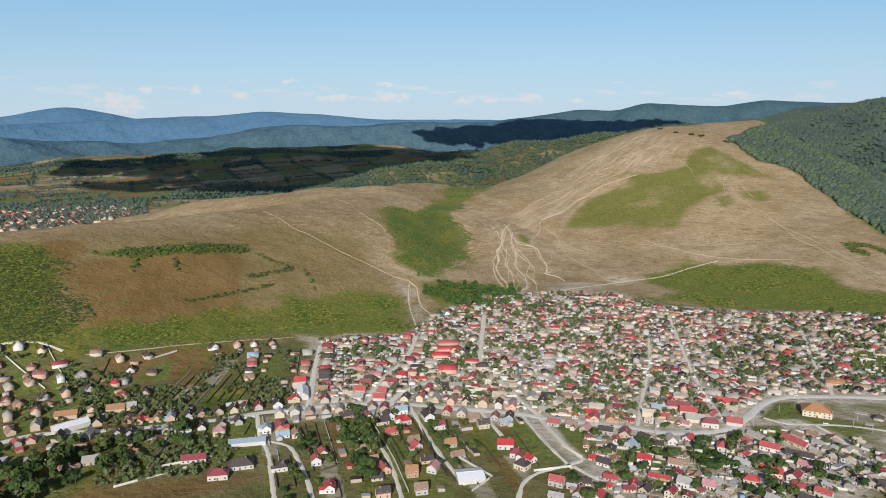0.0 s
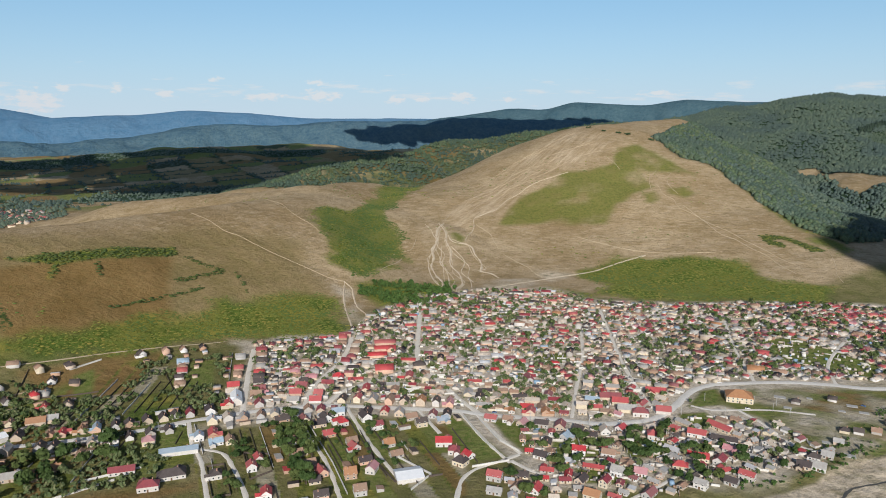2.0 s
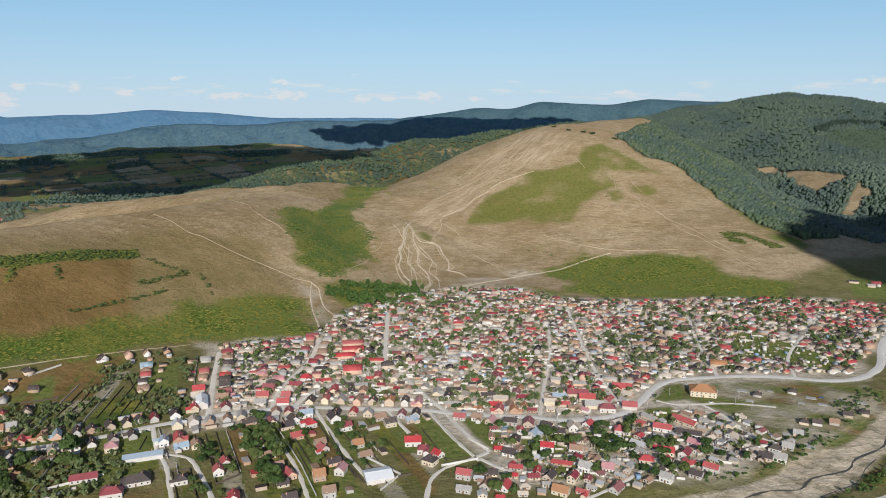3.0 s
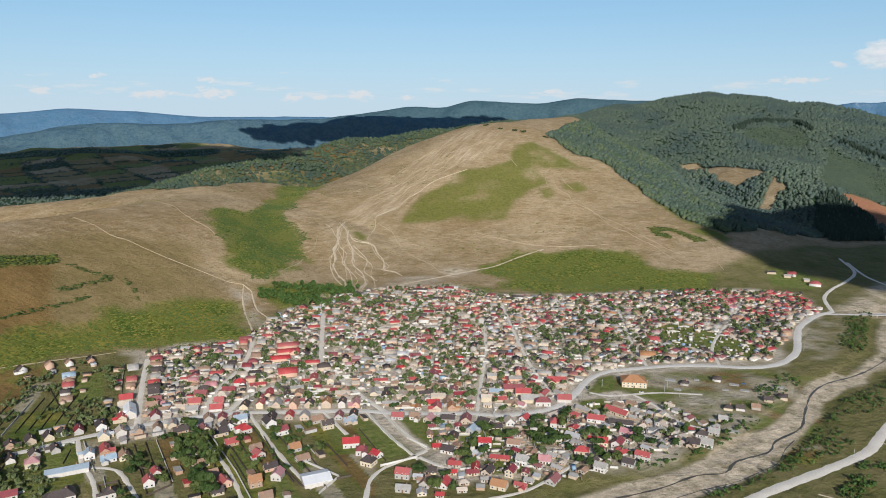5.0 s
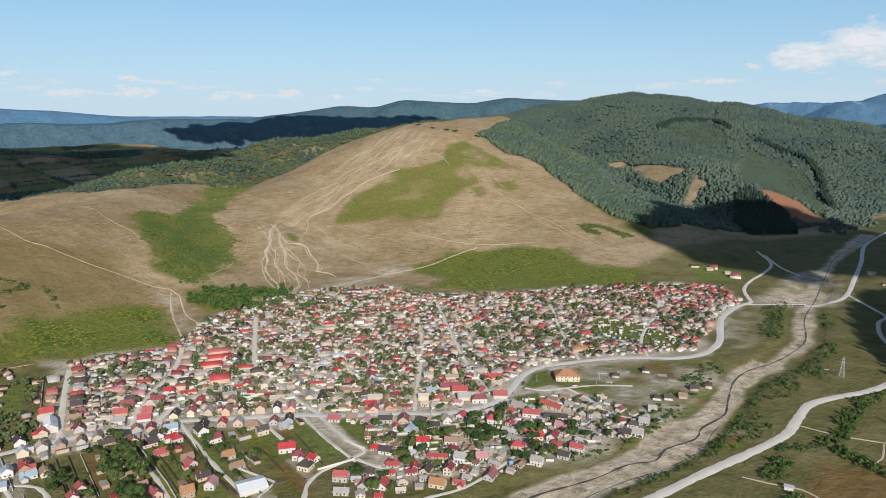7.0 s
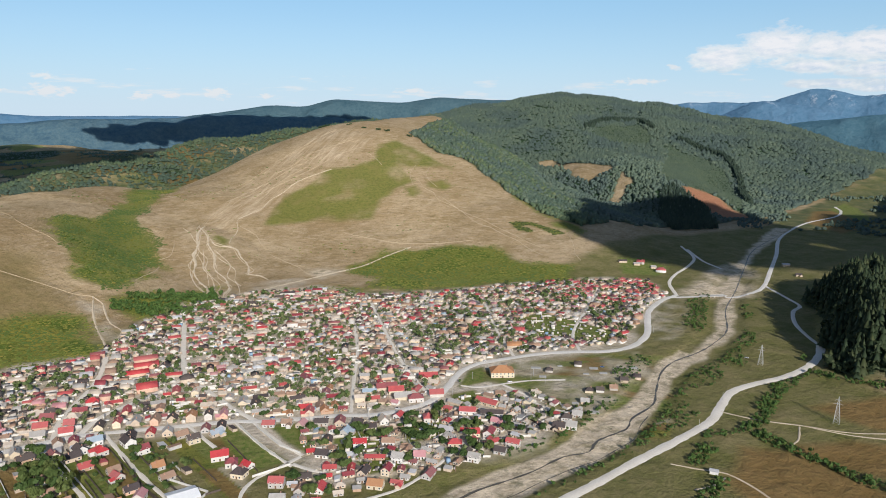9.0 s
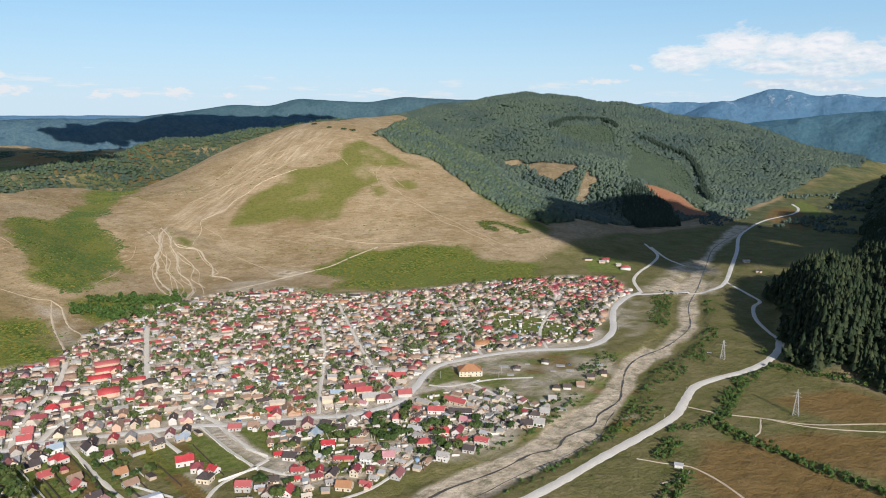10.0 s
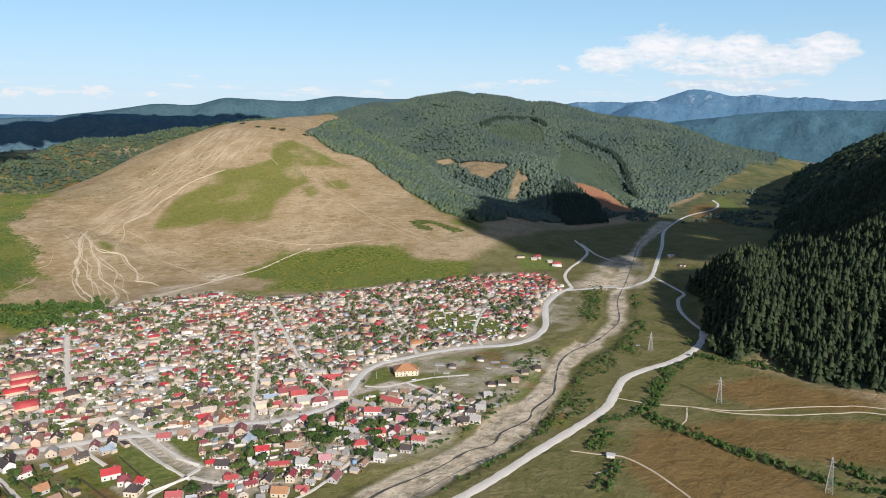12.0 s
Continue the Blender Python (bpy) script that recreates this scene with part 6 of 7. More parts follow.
village_gaps = lambda x, y: np.array([1.0 if (within(a, b, DENSE) or (within(a, b, SOUTH) and math.sin(a * 7 + b * 3) > 0.5)) and not any(within(a, b, g) for g in GARDENS) and free(a, b, 0.6) and lane_gap(a, b) > 1.2 else 0.0 for a, b in zip(x, y)])
plant("garden_trees", LEAFY, spots(7200, -11, 42, 405, 950, village_gaps, 83), 6.4, 0.5, GARDEN_LEAF, "small garden trees and bushes between the packed houses", "trees", 0.25, 0.8)
clustered = lambda x, y: village_gaps(x, y) * (fbm(x, y, 85, 3, 100) > 0.02)
plant("yard_trees", LEAFY, spots(1900, -11, 42, 405, 950, clustered, 64), 9.5, 0.4, LEAFY_GREEN, "clusters of dark green fruit trees in the yards", "trees", 0.25, 1.0)
west_gardens = lambda x, y: np.array([1.0 if free(a, b, 1.0) and lane_gap(a, b) > 1.5 else 0.0 for a, b in zip(x, y)]) * (fbm(x, y, 70, 3, 98) > 0.0) * np.array([0.0 if any(within(a, b, g) for g in OPEN_PLOTS) else 1.0 for a, b in zip(x, y)])
plant("orchard_bushes", LEAFY, spots(2600, -36, -12, 430, 660, west_gardens, 84), 6.4, 0.5, GARDEN_LEAF, "dark orchard bushes in the western plots", "bushes", 0.25, 0.8)

town_gaps = lambda x, y: np.array([1.0 if free(a, b, 2.0) else 0.0 for a, b in zip(x, y)])
plant("town_trees", SMALL_CLUMPS, spots(2000, -38, -23, 1600, 2080, town_gaps, 85), 9, 0.5, HAZED_LEAF, "dark trees among the houses of the far town", "trees", 0.3, 1.0)
field_lines = lambda x, y: (np.abs(fbm(x, y, 260, 3, 101)) < 0.035) * 1.0
plant("field_hedges", SMALL_CLUMPS, spots(16000, -38, -14, 1950, 3000, field_lines, 86), 8, 0.5, HAZED_LEAF, "dark hedgerows between far fields", "hedge", 0.3, 1.0)
valley_line = lambda x, y: (np.abs(fbm(x, y, 150, 3, 102)) < 0.2) * (1 - wood(x, y)) * (height(x, y) < 14)
plant("valley_trees", FAR_CLUMPS, spots(15000, 47.5, 60, 1480, 3400, valley_line, 87), 6.5, 0.6, HAZED_LEAF, "loose trees along the valley floor", "trees", 0.3, 1.0)


# ---- bridge, pylons, poles, walls, huts ----
CONCRETE = plain("weathered_concrete", (0.36, 0.35, 0.33), (0.50, 0.48, 0.45), 1.2, 0.9, where="local")
STEEL = plain("galvanised_steel", (0.46, 0.46, 0.45), (0.60, 0.60, 0.58), 0.5, 0.5, metal=0.3, where="local")


def boxes_mesh(name, specs, mat):
    v, f = [], []
    for s in specs:
        box(v, f, *s)
    return mesh_of(name, v, f, [mat])


def bridge():
    (x0, y0), (x1, y1) = at(45.2, 888), at(47.0, 904)
    cx, cy, span = (x0 + x1) / 2, (y0 + y1) / 2, math.hypot(x1 - x0, y1 - y0)
    top = new("bridge")
    top.matrix_basis = pose(cx, cy, 0.2, 0, 0, math.degrees(math.atan2(y1 - y0, x1 - x0)))
    tagged(top, "short concrete road bridge over the stream", "bridge")
    half = span / 2
    part("deck", boxes_mesh("deck", [(-half, -4.2, 0.1, half, 4.2, 0.75)], CONCRETE), top)
    for s in (-1, 1):
        rail = [(-half, s * 4.0 - 0.15, 0.75, half, s * 4.0 + 0.15, 1.0), (-half, s * 4.0 - 0.1, 1.55, half, s * 4.0 + 0.1, 1.75)]
        rail += [(-half + k * 2.0, s * 4.0 - 0.08, 1.0, -half + k * 2.0 + 0.2, s * 4.0 + 0.08, 1.55) for k in range(int(span / 2) + 1)]
        part("railing", boxes_mesh("railing", rail, CONCRETE), top)
    for k in (-0.46, 0.0, 0.46):
        part("pier", boxes_mesh("pier", [(k * span - 0.6, -3.6, -4.0, k * span + 0.6, 3.6, 0.1)], CONCRETE), top)


bridge()


def bar(v, f, a, b, r):
    """A thin square bar from a to b."""
    a, b = Vector(a), Vector(b)
    t = (b - a).normalized()
    u = t.cross(Vector((0.3, 0.5, 0.81))).normalized() * r
    w = t.cross(u).normalized() * r
    k = len(v)
    for p in (a, b):
        v += [tuple(p + u), tuple(p + w), tuple(p - u), tuple(p - w)]
    f += [(k + i, k + (i + 1) % 4, k + 4 + (i + 1) % 4, k + 4 + i) for i in range(4)]


def pylon(bearing, dist, tall, heading):
    x, y = at(bearing, dist)
    top = new("power_pylon")
    top.matrix_basis = pose(x, y, float(height(x, y)), 0, 0, -heading)
    tagged(top, "pale steel lattice power pylon in the meadow", "pylon", "power pylons")
    v, f = [], []
    half = lambda z: 2.2 * (1 - z / tall) ** 0.9 + 0.16
    levels = [tall * k / 9 for k in range(10)]
    for sx, sy in ((-1, -1), (1, -1), (1, 1), (-1, 1)):
        for a, b in zip(levels, levels[1:]):
            bar(v, f, (sx * half(a), sy * half(a), a), (sx * half(b), sy * half(b), b), 0.13)
    part("mast", mesh_of("mast", v, f, [STEEL]), top)
    v, f = [], []
    for n, (a, b) in enumerate(zip(levels, levels[1:])):
        for p, q in (((-1, -1), (1, -1)), ((1, -1), (1, 1)), ((1, 1), (-1, 1)), ((-1, 1), (-1, -1))):
            bar(v, f, (p[0] * half(a), p[1] * half(a), a), (q[0] * half(b), q[1] * half(b), b), 0.07)
            bar(v, f, (q[0] * half(a), q[1] * half(a), a), (p[0] * half(b), p[1] * half(b), b), 0.07)
    part("bracing", mesh_of("bracing", v, f, [STEEL]), top)
    for z, reach in ((tall * 0.72, 3.5), (tall * 0.86, 2.4)):
        v, f = [], []
        for s in (-1, 1):
            bar(v, f, (0, 0.2, z), (s * reach, 0, z), 0.11)
            bar(v, f, (0, -0.2, z + 0.9), (s * reach, 0, z), 0.09)
            bar(v, f, (s * reach, 0, z), (s * reach, 0, z - 0.9), 0.07)
        part("crossarm", mesh_of("crossarm", v, f, [STEEL]), top)


for b, d, h in ((63.7, 442, 27.5), (55.4, 553, 24.5), (49.9, 659, 22)):
    pylon(b, d, h, 62)


def pole(bearing, dist, h=8.0):
    x, y = at(bearing, dist)
    top = new("utility_pole", boxes_mesh("pole", [(-0.13, -0.13, -0.5, 0.13, 0.13, h)], CONCRETE))
    top.matrix_basis = pose(x, y, float(height(x, y)), 0, 0, bearing)
    tagged(top, "plain concrete utility pole beside the road", "pole", "utility poles")
    part("crossarm", boxes_mesh("crossarm", [(-0.7, -0.06, h - 0.7, 0.7, 0.06, h - 0.55), (-0.62, -0.05, h - 0.55, -0.52, 0.05, h - 0.35), (0.52, -0.05, h - 0.55, 0.62, 0.05, h - 0.35)], STEEL), top)


for b, d in ((47.4, 560), (45.8, 500), (30.6, 568), (32.2, 572), (32.0, 560), (27.0, 560), (28.6, 536), (31.0, 632), (34, 648), (37, 658), (25.3, 526), (22.5, 496), (18.0, 486), (13.0, 487), (-13.5, 512), (-9.5, 512),
             (-5.5, 512), (-18, 508), (-22, 510), (50.2, 1040), (3.9, 650), (3.0, 720), (29.8, 576), (33.2, 556), (41.8, 720), (36, 660)):
    pole(b, d)


def wall_run(pts, h, mat, label, thick=0.25, name="yard_wall"):
    """A yard wall that follows a line in one piece, with a coping along its top."""
    line = [Vector(at(b, d)) for b, d in pts]
    path = [line[0]]
    for a, b in zip(line, line[1:]):
        n = max(1, int((b - a).length / 10))
        path += [a.lerp(b, (k + 1) / n) for k in range(n)]
    w, c = thick / 2, thick / 2 + 0.07
    profile = [(-w, -0.5), (-w, h), (-c, h), (-c, h + 0.12), (c, h + 0.12), (c, h), (w, h), (w, -0.5)]
    v, f, m = [], [], len(profile)
    for i, p in enumerate(path):
        t = (path[min(i + 1, len(path) - 1)] - path[max(i - 1, 0)]).normalized()
        z0 = float(height(p.x, p.y))
        v += [(p.x + t.y * o, p.y - t.x * o, z0 + z) for o, z in profile]
    for i in range(len(path) - 1):
        f += [(i * m + k, i * m + (k + 1) % m, (i + 1) * m + (k + 1) % m, (i + 1) * m + k) for k in range(m)]
    f += [tuple(range(m - 1, -1, -1)), tuple(range((len(path) - 1) * m, len(path) * m))]
    return tagged(new(name, mesh_of(name, v, f, [mat])), label, "wall", "yard walls")


PALE_WALL = plain("pale_yard_wall", (0.52, 0.50, 0.46), (0.70, 0.68, 0.63), 1.5, 0.9)
DARK_FENCE = plain("dark_board_fence", (0.07, 0.055, 0.045), (0.13, 0.10, 0.08), 0.8, 0.9)
for run in ([(-27, 437), (-21.5, 445)], [(-24, 452), (-19.5, 455)], [(-15.3, 508), (-14.8, 460)], [(1.2, 430), (4.4, 404), (2.6, 386)], [(8.0, 414), (11.2, 424)], [(-33.2, 660), (-30.9, 612)],
            [(-30.5, 668), (-29.4, 615)], [(-18.5, 508), (-15.9, 510)], [(-23.8, 649), (-21.6, 665)], [(-6.6, 505), (-4.2, 425), (-3.0, 385)], [(7.2, 490), (9.0, 452), (10.8, 428)], [(8.6, 486), (10.4, 452), (12.1, 438)],
            [(29.8, 535), (32.5, 517)], [(19.5, 425), (24, 440)], [(33, 480), (36.2, 510)], [(23.6, 448), (26.0, 470), (27.5, 478)], [(-12.4, 590), (-12.0, 660)], [(4.4, 520), (5.5, 540)]):
    wall_run(run, 1.7, PALE_WALL, "pale rendered yard wall with coping")
for run in ([(-5.6, 500), (-3.2, 420)], [(-1.0, 480), (1.2, 425), (3.3, 392)], [(-4.2, 480), (-2.0, 410)], [(-1.8, 470), (-0.3, 420), (1.2, 396)], [(1.2, 396), (5.4, 404)], [(-13.2, 440), (-12.8, 400), (-14.3, 400), (-14.6, 440), (-13.2, 440)],
            [(-11.6, 452), (-9.6, 446), (-9.3, 422), (-11.2, 415), (-11.6, 452)], [(-10.7, 405), (-9.2, 402), (-8.9, 382), (-10.4, 380)], [(-29.8, 612), (-22, 605)], [(-17.3, 640), (-16.4, 560)], [(6.2, 470), (8.5, 420)], [(14.6, 470), (19.5, 478)],
            [(15.2, 430), (19.8, 440)], [(-35, 640), (-33.5, 590)], [(-27.8, 600), (-26.4, 650)], [(32, 484), (34.8, 462)]):
    wall_run(run, 1.5, DARK_FENCE, "dark weathered board fence between plots", 0.12, "board_fence")


# plot fences: straight runs that stop short of houses and lanes
def plot_fence(x, y, dx, dy, length):
    steps = [(x + dx * s, y + dy * s) for s in range(0, int(length), 4)]
    good = []
    for px, py in steps:
        if free(px, py, 0.5) and lane_gap(px, py) > 1.2:
            good.append((math.degrees(math.atan2(px, py)), math.hypot(px, py) / PACE))
        else:
            break
    if len(good) > 4:
        wall_run([good[0], good[-1]], 1.3, *((DARK_FENCE, "dark weathered board fence between plots", 0.12, "board_fence") if RNG.random() < 0.75 else (PALE_WALL, "low pale wall between garden plots", 0.2, "garden_wall")))


for k in range(26):
    px, py = at(-15 + k * 0.82, 494)
    plot_fence(px, py - 6, 0.288, -0.958, RNG.uniform(70, 125))
    if k % 2:
        px, py = at(-15 + k * 0.8, 450)
        plot_fence(px, py, 0.288, -0.958, RNG.uniform(40, 80))
for k in range(24):
    px, py = at(-36 + k * 0.86, 548)
    plot_fence(px, py, 0.02, 1.0, RNG.uniform(60, 120))
    px, py = at(-36 + k * 0.86, 500)
    plot_fence(px, py, 0.02, -1.0, RNG.uniform(40, 80))
for k in range(5):
    px, py = at(28 + k * 1.1, 520)
    plot_fence(px, py, -0.5, -0.866, RNG.uniform(30, 60))

# yard walls through the close-packed heart of the village
def short_wall(x, y, heading, l):
    l = round(l / 2) * 2
    ob = new("yard_wall", cached(("yw", l), lambda: boxes_mesh("yard_wall", [(-l / 2, -0.13, -0.4, l / 2, 0.13, 1.7), (-l / 2, -0.2, 1.7, l / 2, 0.2, 1.8)] + [(-l / 2 + k * 2.0 - 0.18, -0.18, -0.4, -l / 2 + k * 2.0 + 0.18, 0.18, 1.7) for k in range(1, int(l / 2))], PALE_WALL)))
    ob.matrix_basis = pose(x, y, float(height(x, y)), 0, 0, 90 - heading)
    tagged(ob, "short pale yard wall with posts", "wall", "yard walls")


made = 0
for _ in range(2500):
    outline = DENSE if RNG.random() < 0.75 else SOUTH
    k = RNG.randrange(len(outline))
    b, d = RNG.uniform(-10, 38), RNG.uniform(405, 640)
    x, y = at(b, d)
    if made < 270 and within(x, y, outline) and free(x, y, 1.2) and lane_gap(x, y) > 1.0:
        short_wall(x, y, 0.75 * b + 86 + 90 * RNG.randint(0, 1) + RNG.uniform(-6, 6), RNG.uniform(6, 14))
        made += 1

# huts in the meadow and farm buildings
FARMS = ((39.1, 1040, "dark", 14), (40.2, 1036, "grey", 11), (41.5, 1030, "grey", 9), (51.0, 1125, "tin", 12), (51.9, 1060, "dark", 9))
house(47.2, 436, 140, 6, 4.5, 2.6, "tin", "white", False, 0.3, 0, "", "hut", "small white hut under a tin roof")
for b, d, roof, l in FARMS:
    house(b, d, b + 70, l, 7, 3.0, roof, "beige", False, 0.5, 0, "farm buildings", "farmhouse", f"low pale farm building at the village end, {ROOFS[roof][1]}")
house(53.9, 781, 140, 5, 5, 2.6, "tin", "white", False, 0.3, 0, "", "hut", "small white hut in the shaded meadow")


def grave(x, y, heading, tall):
    ob = new("gravestone", cached(("grave", tall), lambda: boxes_mesh("gravestone", [(-0.5, -1.0, -0.1, 0.5, 1.0, 0.35), (-0.42, 0.7, 0.35, 0.42, 0.92, tall), (-0.3, 0.7, tall, 0.3, 0.92, tall + 0.18)], CONCRETE)))
    ob.matrix_basis = pose(x, y, float(height(x, y)), 0, 0, -heading)
    tagged(ob, "pale stone grave in the village cemetery", "gravestone", "cemetery graves")


for r in range(7):
    for c in range(11):
        b, d = 5.4 + 0.25 * r + c * 0.33 + RNG.uniform(-0.06, 0.06), 488 - c * 6.2 - r * 1.2 + RNG.uniform(-1.5, 1.5)
        x, y = at(b, d)
        if within(x, y, COVERS["lawn"][0][6]) and lane_gap(x, y) > 1.5 and free(x, y, 1) and RNG.random() < 0.5:
            grave(x, y, 150 + RNG.uniform(-6, 6), RNG.choice((0.9, 1.2, 1.5)))


# low clutter in the yards: slabs, stacks, bits of wall
CLUTTER = Nodes("yard_clutter_mix", 0.9, 0.2)
CLUTTER.done(CLUTTER.ramp(CLUTTER.island(), [(0.0, (0.62, 0.57, 0.50)), (0.3, (0.74, 0.71, 0.66)), (0.5, (0.46, 0.38, 0.30)), (0.65, (0.36, 0.24, 0.17)), (0.76, (0.20, 0.18, 0.16)), (0.88, (0.55, 0.52, 0.48)), (0.97, (0.25, 0.36, 0.48))]))


def clutter(name, count, where, seed, label):
    rng = np.random.RandomState(seed)
    v, f = [], []
    box(v, f, -0.5, -0.5, 0, 0.5, 0.5, 1.0)
    flat = np.array(v)
    shapes = [(flat * np.array(s), np.array(f)) for s in ((2.4, 1.2, 0.5), (5.0, 0.3, 1.5), (3.0, 2.2, 1.9), (1.3, 1.0, 1.1), (7.0, 0.25, 1.7), (3.6, 3.0, 0.15), (4.5, 2.6, 2.3))]
    x, y, _ = spots(count, *where, lambda x, y: np.array([1.0 if (within(a, b, DENSE) or within(a, b, SOUTH)) and free(a, b, 0.4) and lane_gap(a, b) > 0.8 else 0.0 for a, b in zip(x, y)]), seed)
    n = len(x)
    turn = np.radians(-(0.75 * np.degrees(np.arctan2(x, y)) + 8) + 90 * rng.randint(0, 2, n) + rng.normal(0, 8, n))
    merged(name, shapes, x, y, height(x, y), 0.7 + 0.7 * rng.rand(n), turn, 0.8 + 0.4 * rng.rand(n), CLUTTER.mat, label, "clutter")


clutter("yard_clutter", 11000, (-11, 42, 405, 950), 301, "pale slabs, stacks and low walls in the yards")


def slab(bearing, dist, l, w, heading):
    x, y = at(bearing, dist)
    ob = new("foundation_slab", boxes_mesh("foundation_slab", [(-l / 2, -w / 2, -0.3, l / 2, w / 2, 0.35)], CONCRETE))
    ob.matrix_basis = pose(x, y, float(height(x, y)), 0, 0, 90 - heading)
    tagged(ob, "bare pale concrete foundation slab in grass", "foundation", "house foundations")


for b, d, l, w in ((32.4, 592, 10, 6), (37.2, 600, 9, 6), (34.4, 600, 5, 4), (36.6, 585, 6, 4), (38.0, 590, 8, 5), (33.0, 572, 7, 5), (40.4, 610, 9, 7), (37.4, 506, 9, 6), (35.8, 520, 6, 5)):
    slab(b, d, l, w, 120)

PAINTS = {"white": plain("white_car_paint", (0.74, 0.74, 0.73), (0.80, 0.80, 0.79), 1.0, 0.3, spec=0.5, where="local"), "silver": plain("silver_car_paint", (0.45, 0.46, 0.47), (0.52, 0.53, 0.54), 1.0, 0.3, spec=0.5, where="local"),
          "blue": plain("blue_car_paint", (0.05, 0.12, 0.28), (0.07, 0.15, 0.33), 1.0, 0.3, spec=0.5, where="local"), "red": plain("red_car_paint", (0.40, 0.03, 0.03), (0.46, 0.04, 0.04), 1.0, 0.3, spec=0.5, where="local")}
TYRE = plain("tyre_rubber", (0.02, 0.02, 0.02), (0.04, 0.04, 0.04), 0.3, 0.9, where="local")


def loft(profile, x0, x1, mat, name, top_in=0.0):
    """A body with the given side outline (y along the car, z up), drawn in a little towards its top."""
    zs = [z for _, z in profile]
    v = []
    for s in (-1, 1):
        for y, z in profile:
            q = (z - min(zs)) / (max(zs) - min(zs))
            v.append((s * ((x1 - x0) / 2 - top_in * q), y, z))
    n = len(profile)
    f = [(k, (k + 1) % n, n + (k + 1) % n, n + k) for k in range(n)] + [tuple(range(n - 1, -1, -1)), tuple(range(n, 2 * n))]
    return mesh_of(name, v, f, [mat])


def wheel_mesh():
    v, f = [], []
    for x in (-0.1, 0.1):
        v += [(x, 0.32 * math.cos(k * math.pi / 6), 0.32 * math.sin(k * math.pi / 6)) for k in range(12)]
    f = [(k, (k + 1) % 12, 12 + (k + 1) % 12, 12 + k) for k in range(12)] + [tuple(range(11, -1, -1)), tuple(range(12, 24))]
    return mesh_of("wheel", v, f, [TYRE])


def car(bearing, dist, heading, paint):
    x, y = at(bearing, dist)
    top = new("car")
    top.matrix_basis = pose(x, y, float(height(x, y)) + 0.3, 0, 0, -heading)
    tagged(top, f"parked {paint} car beside the village street", "car", "parked cars")
    part("body", cached(("car", paint), loft, [(-2.1, 0.25), (2.1, 0.25), (2.15, 0.7), (1.1, 0.88), (-1.7, 0.95), (-2.15, 0.8)], -0.85, 0.85, PAINTS[paint], "body", 0.06), top)
    part("cabin", cached("cabin", loft, [(-1.7, 0.95), (1.05, 0.9), (0.35, 1.42), (-1.2, 1.45)], -0.8, 0.8, PANE, "cabin", 0.16), top, "dark glazed cabin")
    for s in (-1, 1):
        for q in (-1.3, 1.35):
            part("wheel", cached("wheel", wheel_mesh), top, "", pose(s * 0.8, q, 0.32))


for b, d, heading, paint in ((0.2, 452, 160, "white"), (-17.2, 516, 80, "silver"), (-9.8, 519, 90, "white"), (-1.0, 508, 95, "blue"), (9.9, 499, 95, "blue"), (14.5, 490, 92, "white"), (20.5, 500, 110, "silver"), (30.2, 556, 110, "white"),
                             (-13.2, 517, 88, "red"), (3.6, 625, 5, "white"), (37.9, 604, 130, "blue"), (-5.2, 560, 20, "silver"), (28.0, 604, 115, "white"), (48.9, 671, 130, "white")):
    car(b, d, heading, paint)


# ---- clouds ----
CLOUD = Nodes("cloud_white", 1.0, 0.0)
CLOUD.done(CLOUD.mix(CLOUD.noise(90, 5), (0.75, 0.77, 0.80), (0.86, 0.86, 0.86)))


def cloud(cx, cy, z, length, width, heading, seed, label, n):
    """A cumulus of many billows on a flat base."""
    rng = np.random.RandomState(seed)
    tv, tf = clump_template(seed, 10, 5, 1.0, 0.55, 0.2)
    a, q = rng.rand(n) * 6.283, np.sqrt(rng.rand(n))
    u, w = q * np.cos(a) * length / 2, q * np.sin(a) * width / 2
    h = radians(heading)
    x, y = cx + u * math.sin(h) + w * math.cos(h), cy + u * math.cos(h) - w * math.sin(h)
    size = (1.15 - 0.75 * q) * min(length, width) * 0.42 * (0.6 + 0.8 * rng.rand(n))
    ob = merged("cloud", [(tv, tf)], x, y, np.full(n, z), size, rng.rand(n) * 6.283, 0.45 + 0.2 * rng.rand(n), CLOUD.mat, label, "cloud")
    ob["kind"] = "structure"
    return ob


def cloud_over(bearing, dist, z, length, width, heading, seed, n=110):
    """A cloud so placed that its shade falls round the given spot."""
    x, y = at(bearing, dist)
    reach = z / math.tan(radians(SUN_HEIGHT))
    sx, sy = at(SUN_BEARING, reach / PACE)
    return cloud(x + sx, y + sy, z, length, width, heading, seed, "white cumulus cloud over the valley", n)


cloud_over(-9, 2800, 900, 2300, 900, 80, 201, 120)
cloud_over(-13, 2290, 900, 1500, 420, 86, 204, 110)
cloud_over(-4, 2420, 900, 700, 420, 86, 208, 50)
cloud_over(-1, 3000, 900, 1000, 600, 95, 205, 40)
cloud_over(9, 3860, 900, 1800, 420, 92, 202, 150)
cloud_over(44.5, 1335, 900, 760, 480, 50, 203, 64)
cloud_over(50.5, 1270, 900, 430, 340, 50, 209, 34)
cloud_over(64, 1500, 900, 760, 520, 60, 206, 40)


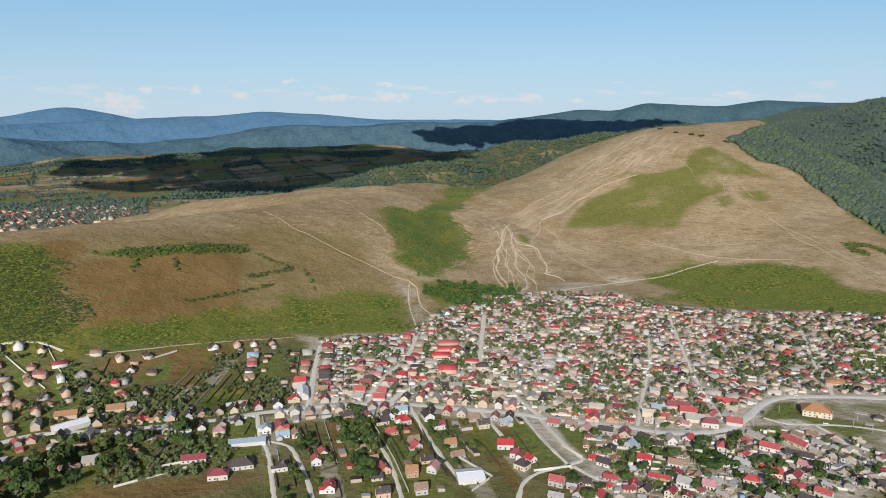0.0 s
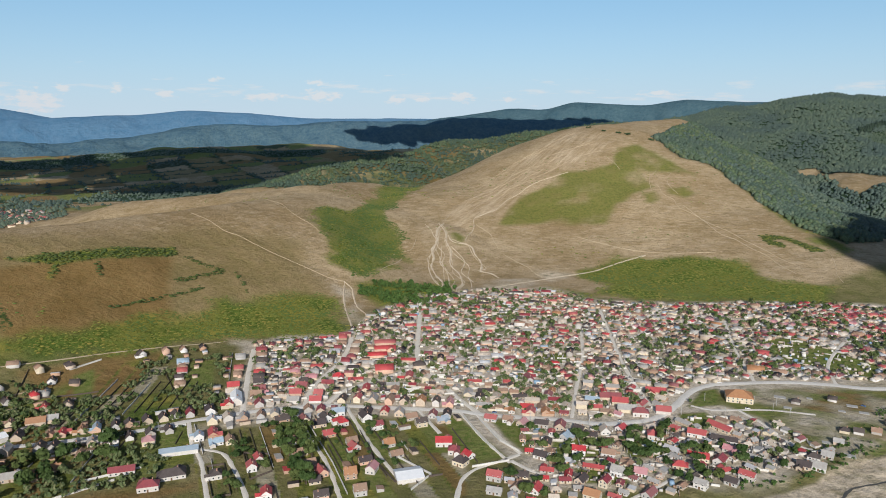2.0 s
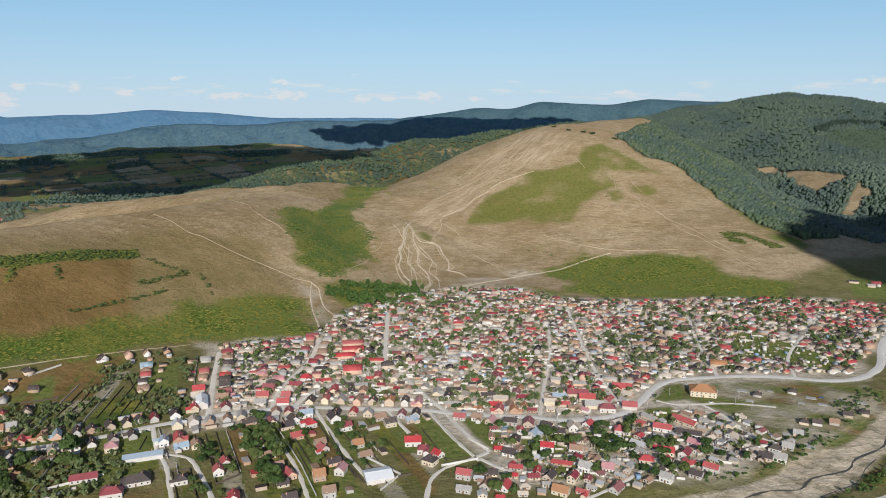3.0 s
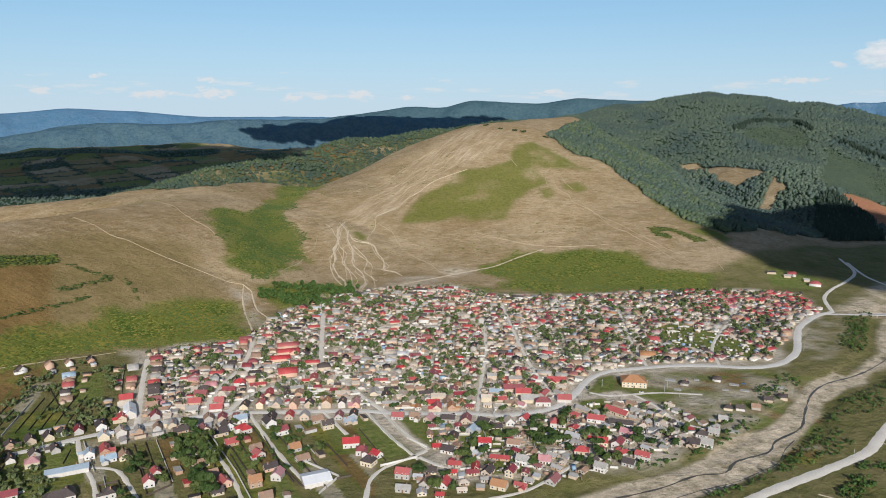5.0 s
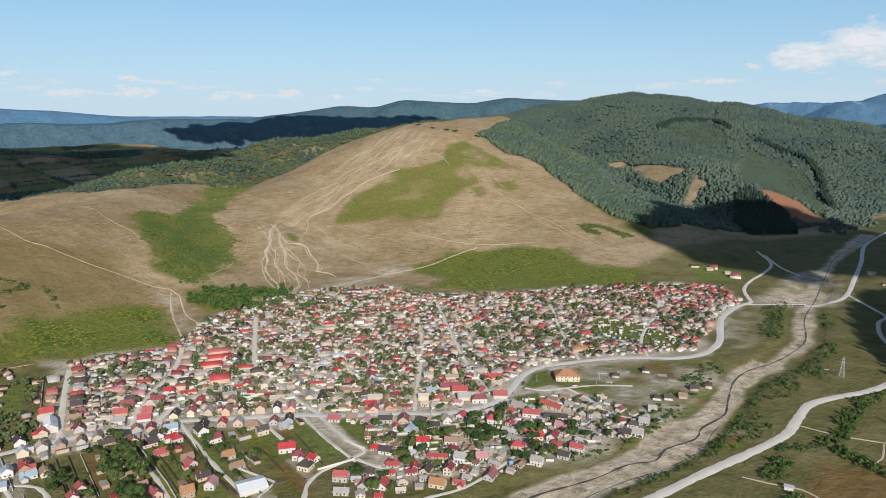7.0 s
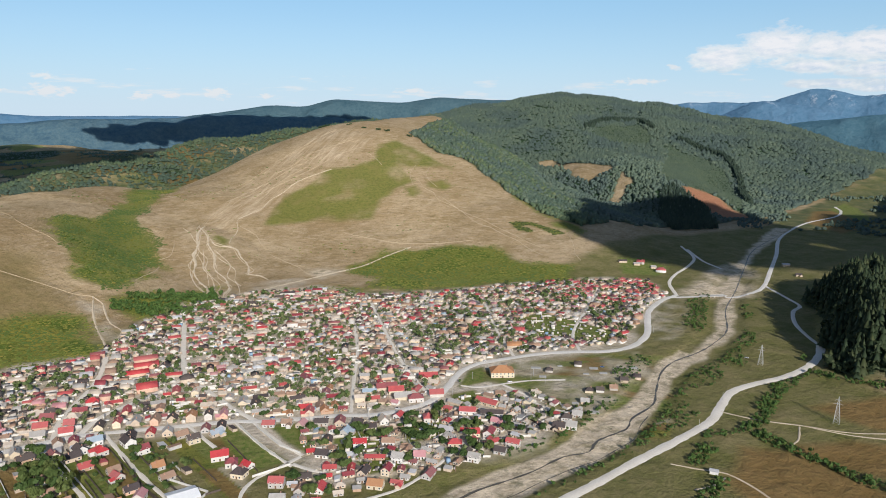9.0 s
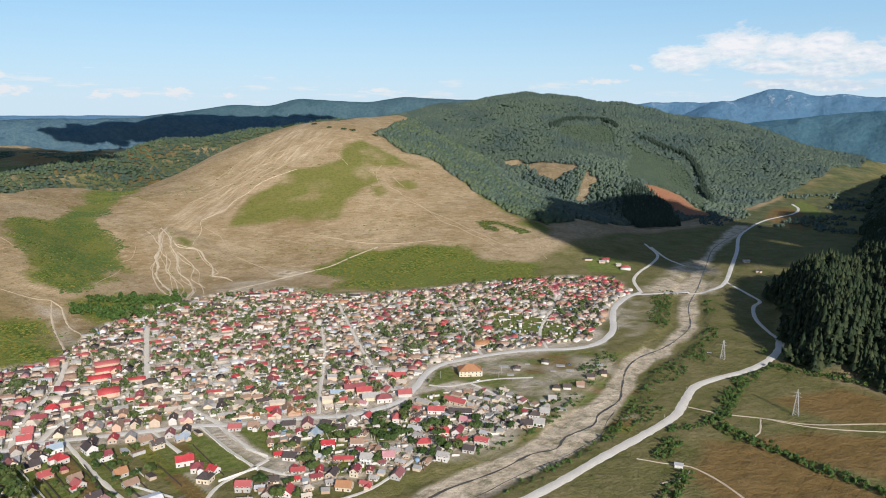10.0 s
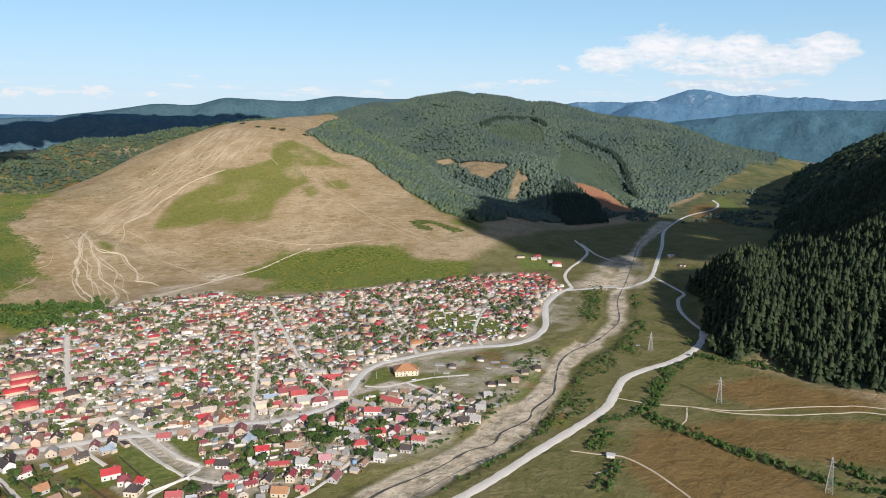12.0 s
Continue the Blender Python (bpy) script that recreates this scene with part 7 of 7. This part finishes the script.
def cloud_backdrop():
    b = np.radians(np.arange(-40, 76, 1.0))
    zz = np.linspace(150, 1500, 24)
    bb, z = np.meshgrid(b, zz)
    me = grid_mesh("cloud_bank", 4940 * np.sin(bb), 4940 * np.cos(bb), z)
    n = Nodes("far_cloud", 1.0, 0.0)
    t = n.tree
    pos = n.coords()
    sep = n.add("ShaderNodeSeparateXYZ")
    n.put(pos, sep.inputs[0])
    east, north, up = sep.outputs[0], sep.outputs[1], sep.outputs[2]
    bearing = n.math("ARCTAN2", east, north)
    comb = n.add("ShaderNodeCombineXYZ")
    n.put(n.math("MULTIPLY", bearing, 4940.0), comb.inputs[0])
    n.put(n.math("MULTIPLY", up, 2.3), comb.inputs[1])
    flat = comb.outputs[0]
    long = n.add("ShaderNodeVectorMath", operation="MULTIPLY")
    long.inputs[1].default_value = (0.7, 1.9, 1.0)
    n.put(flat, long.inputs[0])
    long_flat = long.outputs[0]
    puffs = n.noise(330, 7, 0.6, flat)
    fine = n.noise(120, 6, 0.6, flat)

    def blob(b0, half_b, z0, half_z):
        u = n.math("DIVIDE", n.math("SUBTRACT", bearing, radians(b0)), radians(half_b))
        w = n.math("DIVIDE", n.math("SUBTRACT", up, z0), half_z)
        r = n.math("SQRT", n.math("ADD", n.math("MULTIPLY", u, u), n.math("MULTIPLY", w, w)))
        return n.math("SUBTRACT", 1.0, r)

    def gathered(specs):
        total = blob(*specs[0])
        for spec in specs[1:]:
            total = n.math("MAXIMUM", total, blob(*spec))
        return total

    lumps = n.math("SUBTRACT", n.math("ADD", n.math("MULTIPLY", puffs, 0.5), n.math("MULTIPLY", fine, 0.5)), 0.5)
    big = gathered(((49.0, 3.3, 670, 140), (45.8, 2.6, 606, 100), (52.2, 1.8, 662, 100), (54.8, 2.4, 655, 105), (57, 2.0, 600, 80), (60.4, 2.3, 640, 110), (59.1, 2.8, 560, 75), (55.3, 3.3, 520, 60), (51.9, 2.9, 545, 55),
                    (53.1, 4.0, 443, 34), (56.5, 2.8, 415, 28)))
    cumulus = n.math("MULTIPLY", n.band(n.math("ADD", big, n.math("MULTIPLY", lumps, 2.6)), -0.05, 0.62), 0.96)
    small = gathered(((-24.3, 2.5, 352, 95), (-22.5, 0.7, 435, 34), (-19, 0.6, 433, 45), (-15.8, 1.0, 401, 40), (-12.1, 0.9, 498, 24), (-4.6, 1.1, 490, 30), (-8.5, 2.8, 391, 36), (-4.2, 2.0, 400, 52), (1.6, 1.1, 375, 36),
                      (3.7, 0.8, 372, 34), (6.9, 1.3, 394, 52), (10.6, 0.7, 374, 28), (22.2, 1.8, 413, 26), (39.5, 2.2, 468, 30), (42.1, 0.9, 557, 24)))
    scraps = n.math("MULTIPLY", n.band(n.math("ADD", small, n.math("MULTIPLY", n.math("SUBTRACT", n.noise(70, 5, 0.6, flat), 0.5), 2.6)), 0.1, 0.9), 0.7)
    low = blob(2.0, 60, 415, 75)
    low = n.math("ADD", n.math("MULTIPLY", low, 0.55), n.math("MULTIPLY", n.math("SUBTRACT", n.noise(300, 6, 0.62, long_flat), 0.54), 7.0))
    wisps = n.math("MAXIMUM", scraps, n.math("MULTIPLY", n.band(low, 0.05, 1.1), 0.4))
    veil = n.math("MULTIPLY", n.math("ADD", 0.6, n.math("MULTIPLY", n.band(up, 800, 300), 0.35)), 1.0)
    fac = n.math("MAXIMUM", n.math("MAXIMUM", cumulus, wisps), veil)
    glow = n.add("ShaderNodeEmission")
    aside = n.add("ShaderNodeVectorMath", operation="ADD")
    aside.inputs[1].default_value = (-22.0, -34.0, 0.0)
    n.put(flat, aside.inputs[0])
    # Sunlit tops and blue-grey shaded parts of the clouds, painted into the sheet's glow.
    relief = n.math("MULTIPLY", n.math("SUBTRACT", fine, n.noise(120, 6, 0.6, aside.outputs[0])), -1.6)
    shade = n.mix(n.band(n.math("ADD", n.math("ADD", relief, 0.3), n.math("MULTIPLY", n.band(up, 430, 700), 0.45)), 0.2, 0.75), (0.54, 0.625, 0.71), (0.79, 0.785, 0.785))
    shade = n.mix(n.band(cumulus, 0.05, 0.2), (0.68, 0.70, 0.73), shade)
    white = n.band(n.math("MAXIMUM", cumulus, wisps), 0.1, 0.5)
    air = n.mix(n.math("POWER", n.band(up, 1150, 300), 1.6), (0.30, 0.575, 0.80), (0.54, 0.67, 0.76))
    shade = n.mix(white, air, shade)
    n.put(shade, glow.inputs["Color"])
    clear = n.add("ShaderNodeBsdfTransparent")
    mix = n.add("ShaderNodeMixShader")
    n.put(fac, mix.inputs[0])
    t.links.new(clear.outputs[0], mix.inputs[1])
    t.links.new(glow.outputs[0], mix.inputs[2])
    t.links.new(mix.outputs[0], t.nodes["Material Output"].inputs["Surface"])
    me.materials.append(n.mat)
    ob = tagged(new("backdrop", me), "pale clouds low over the horizon", "sky", kind="structure")
    ob.visible_shadow = False
    return ob


cloud_backdrop()
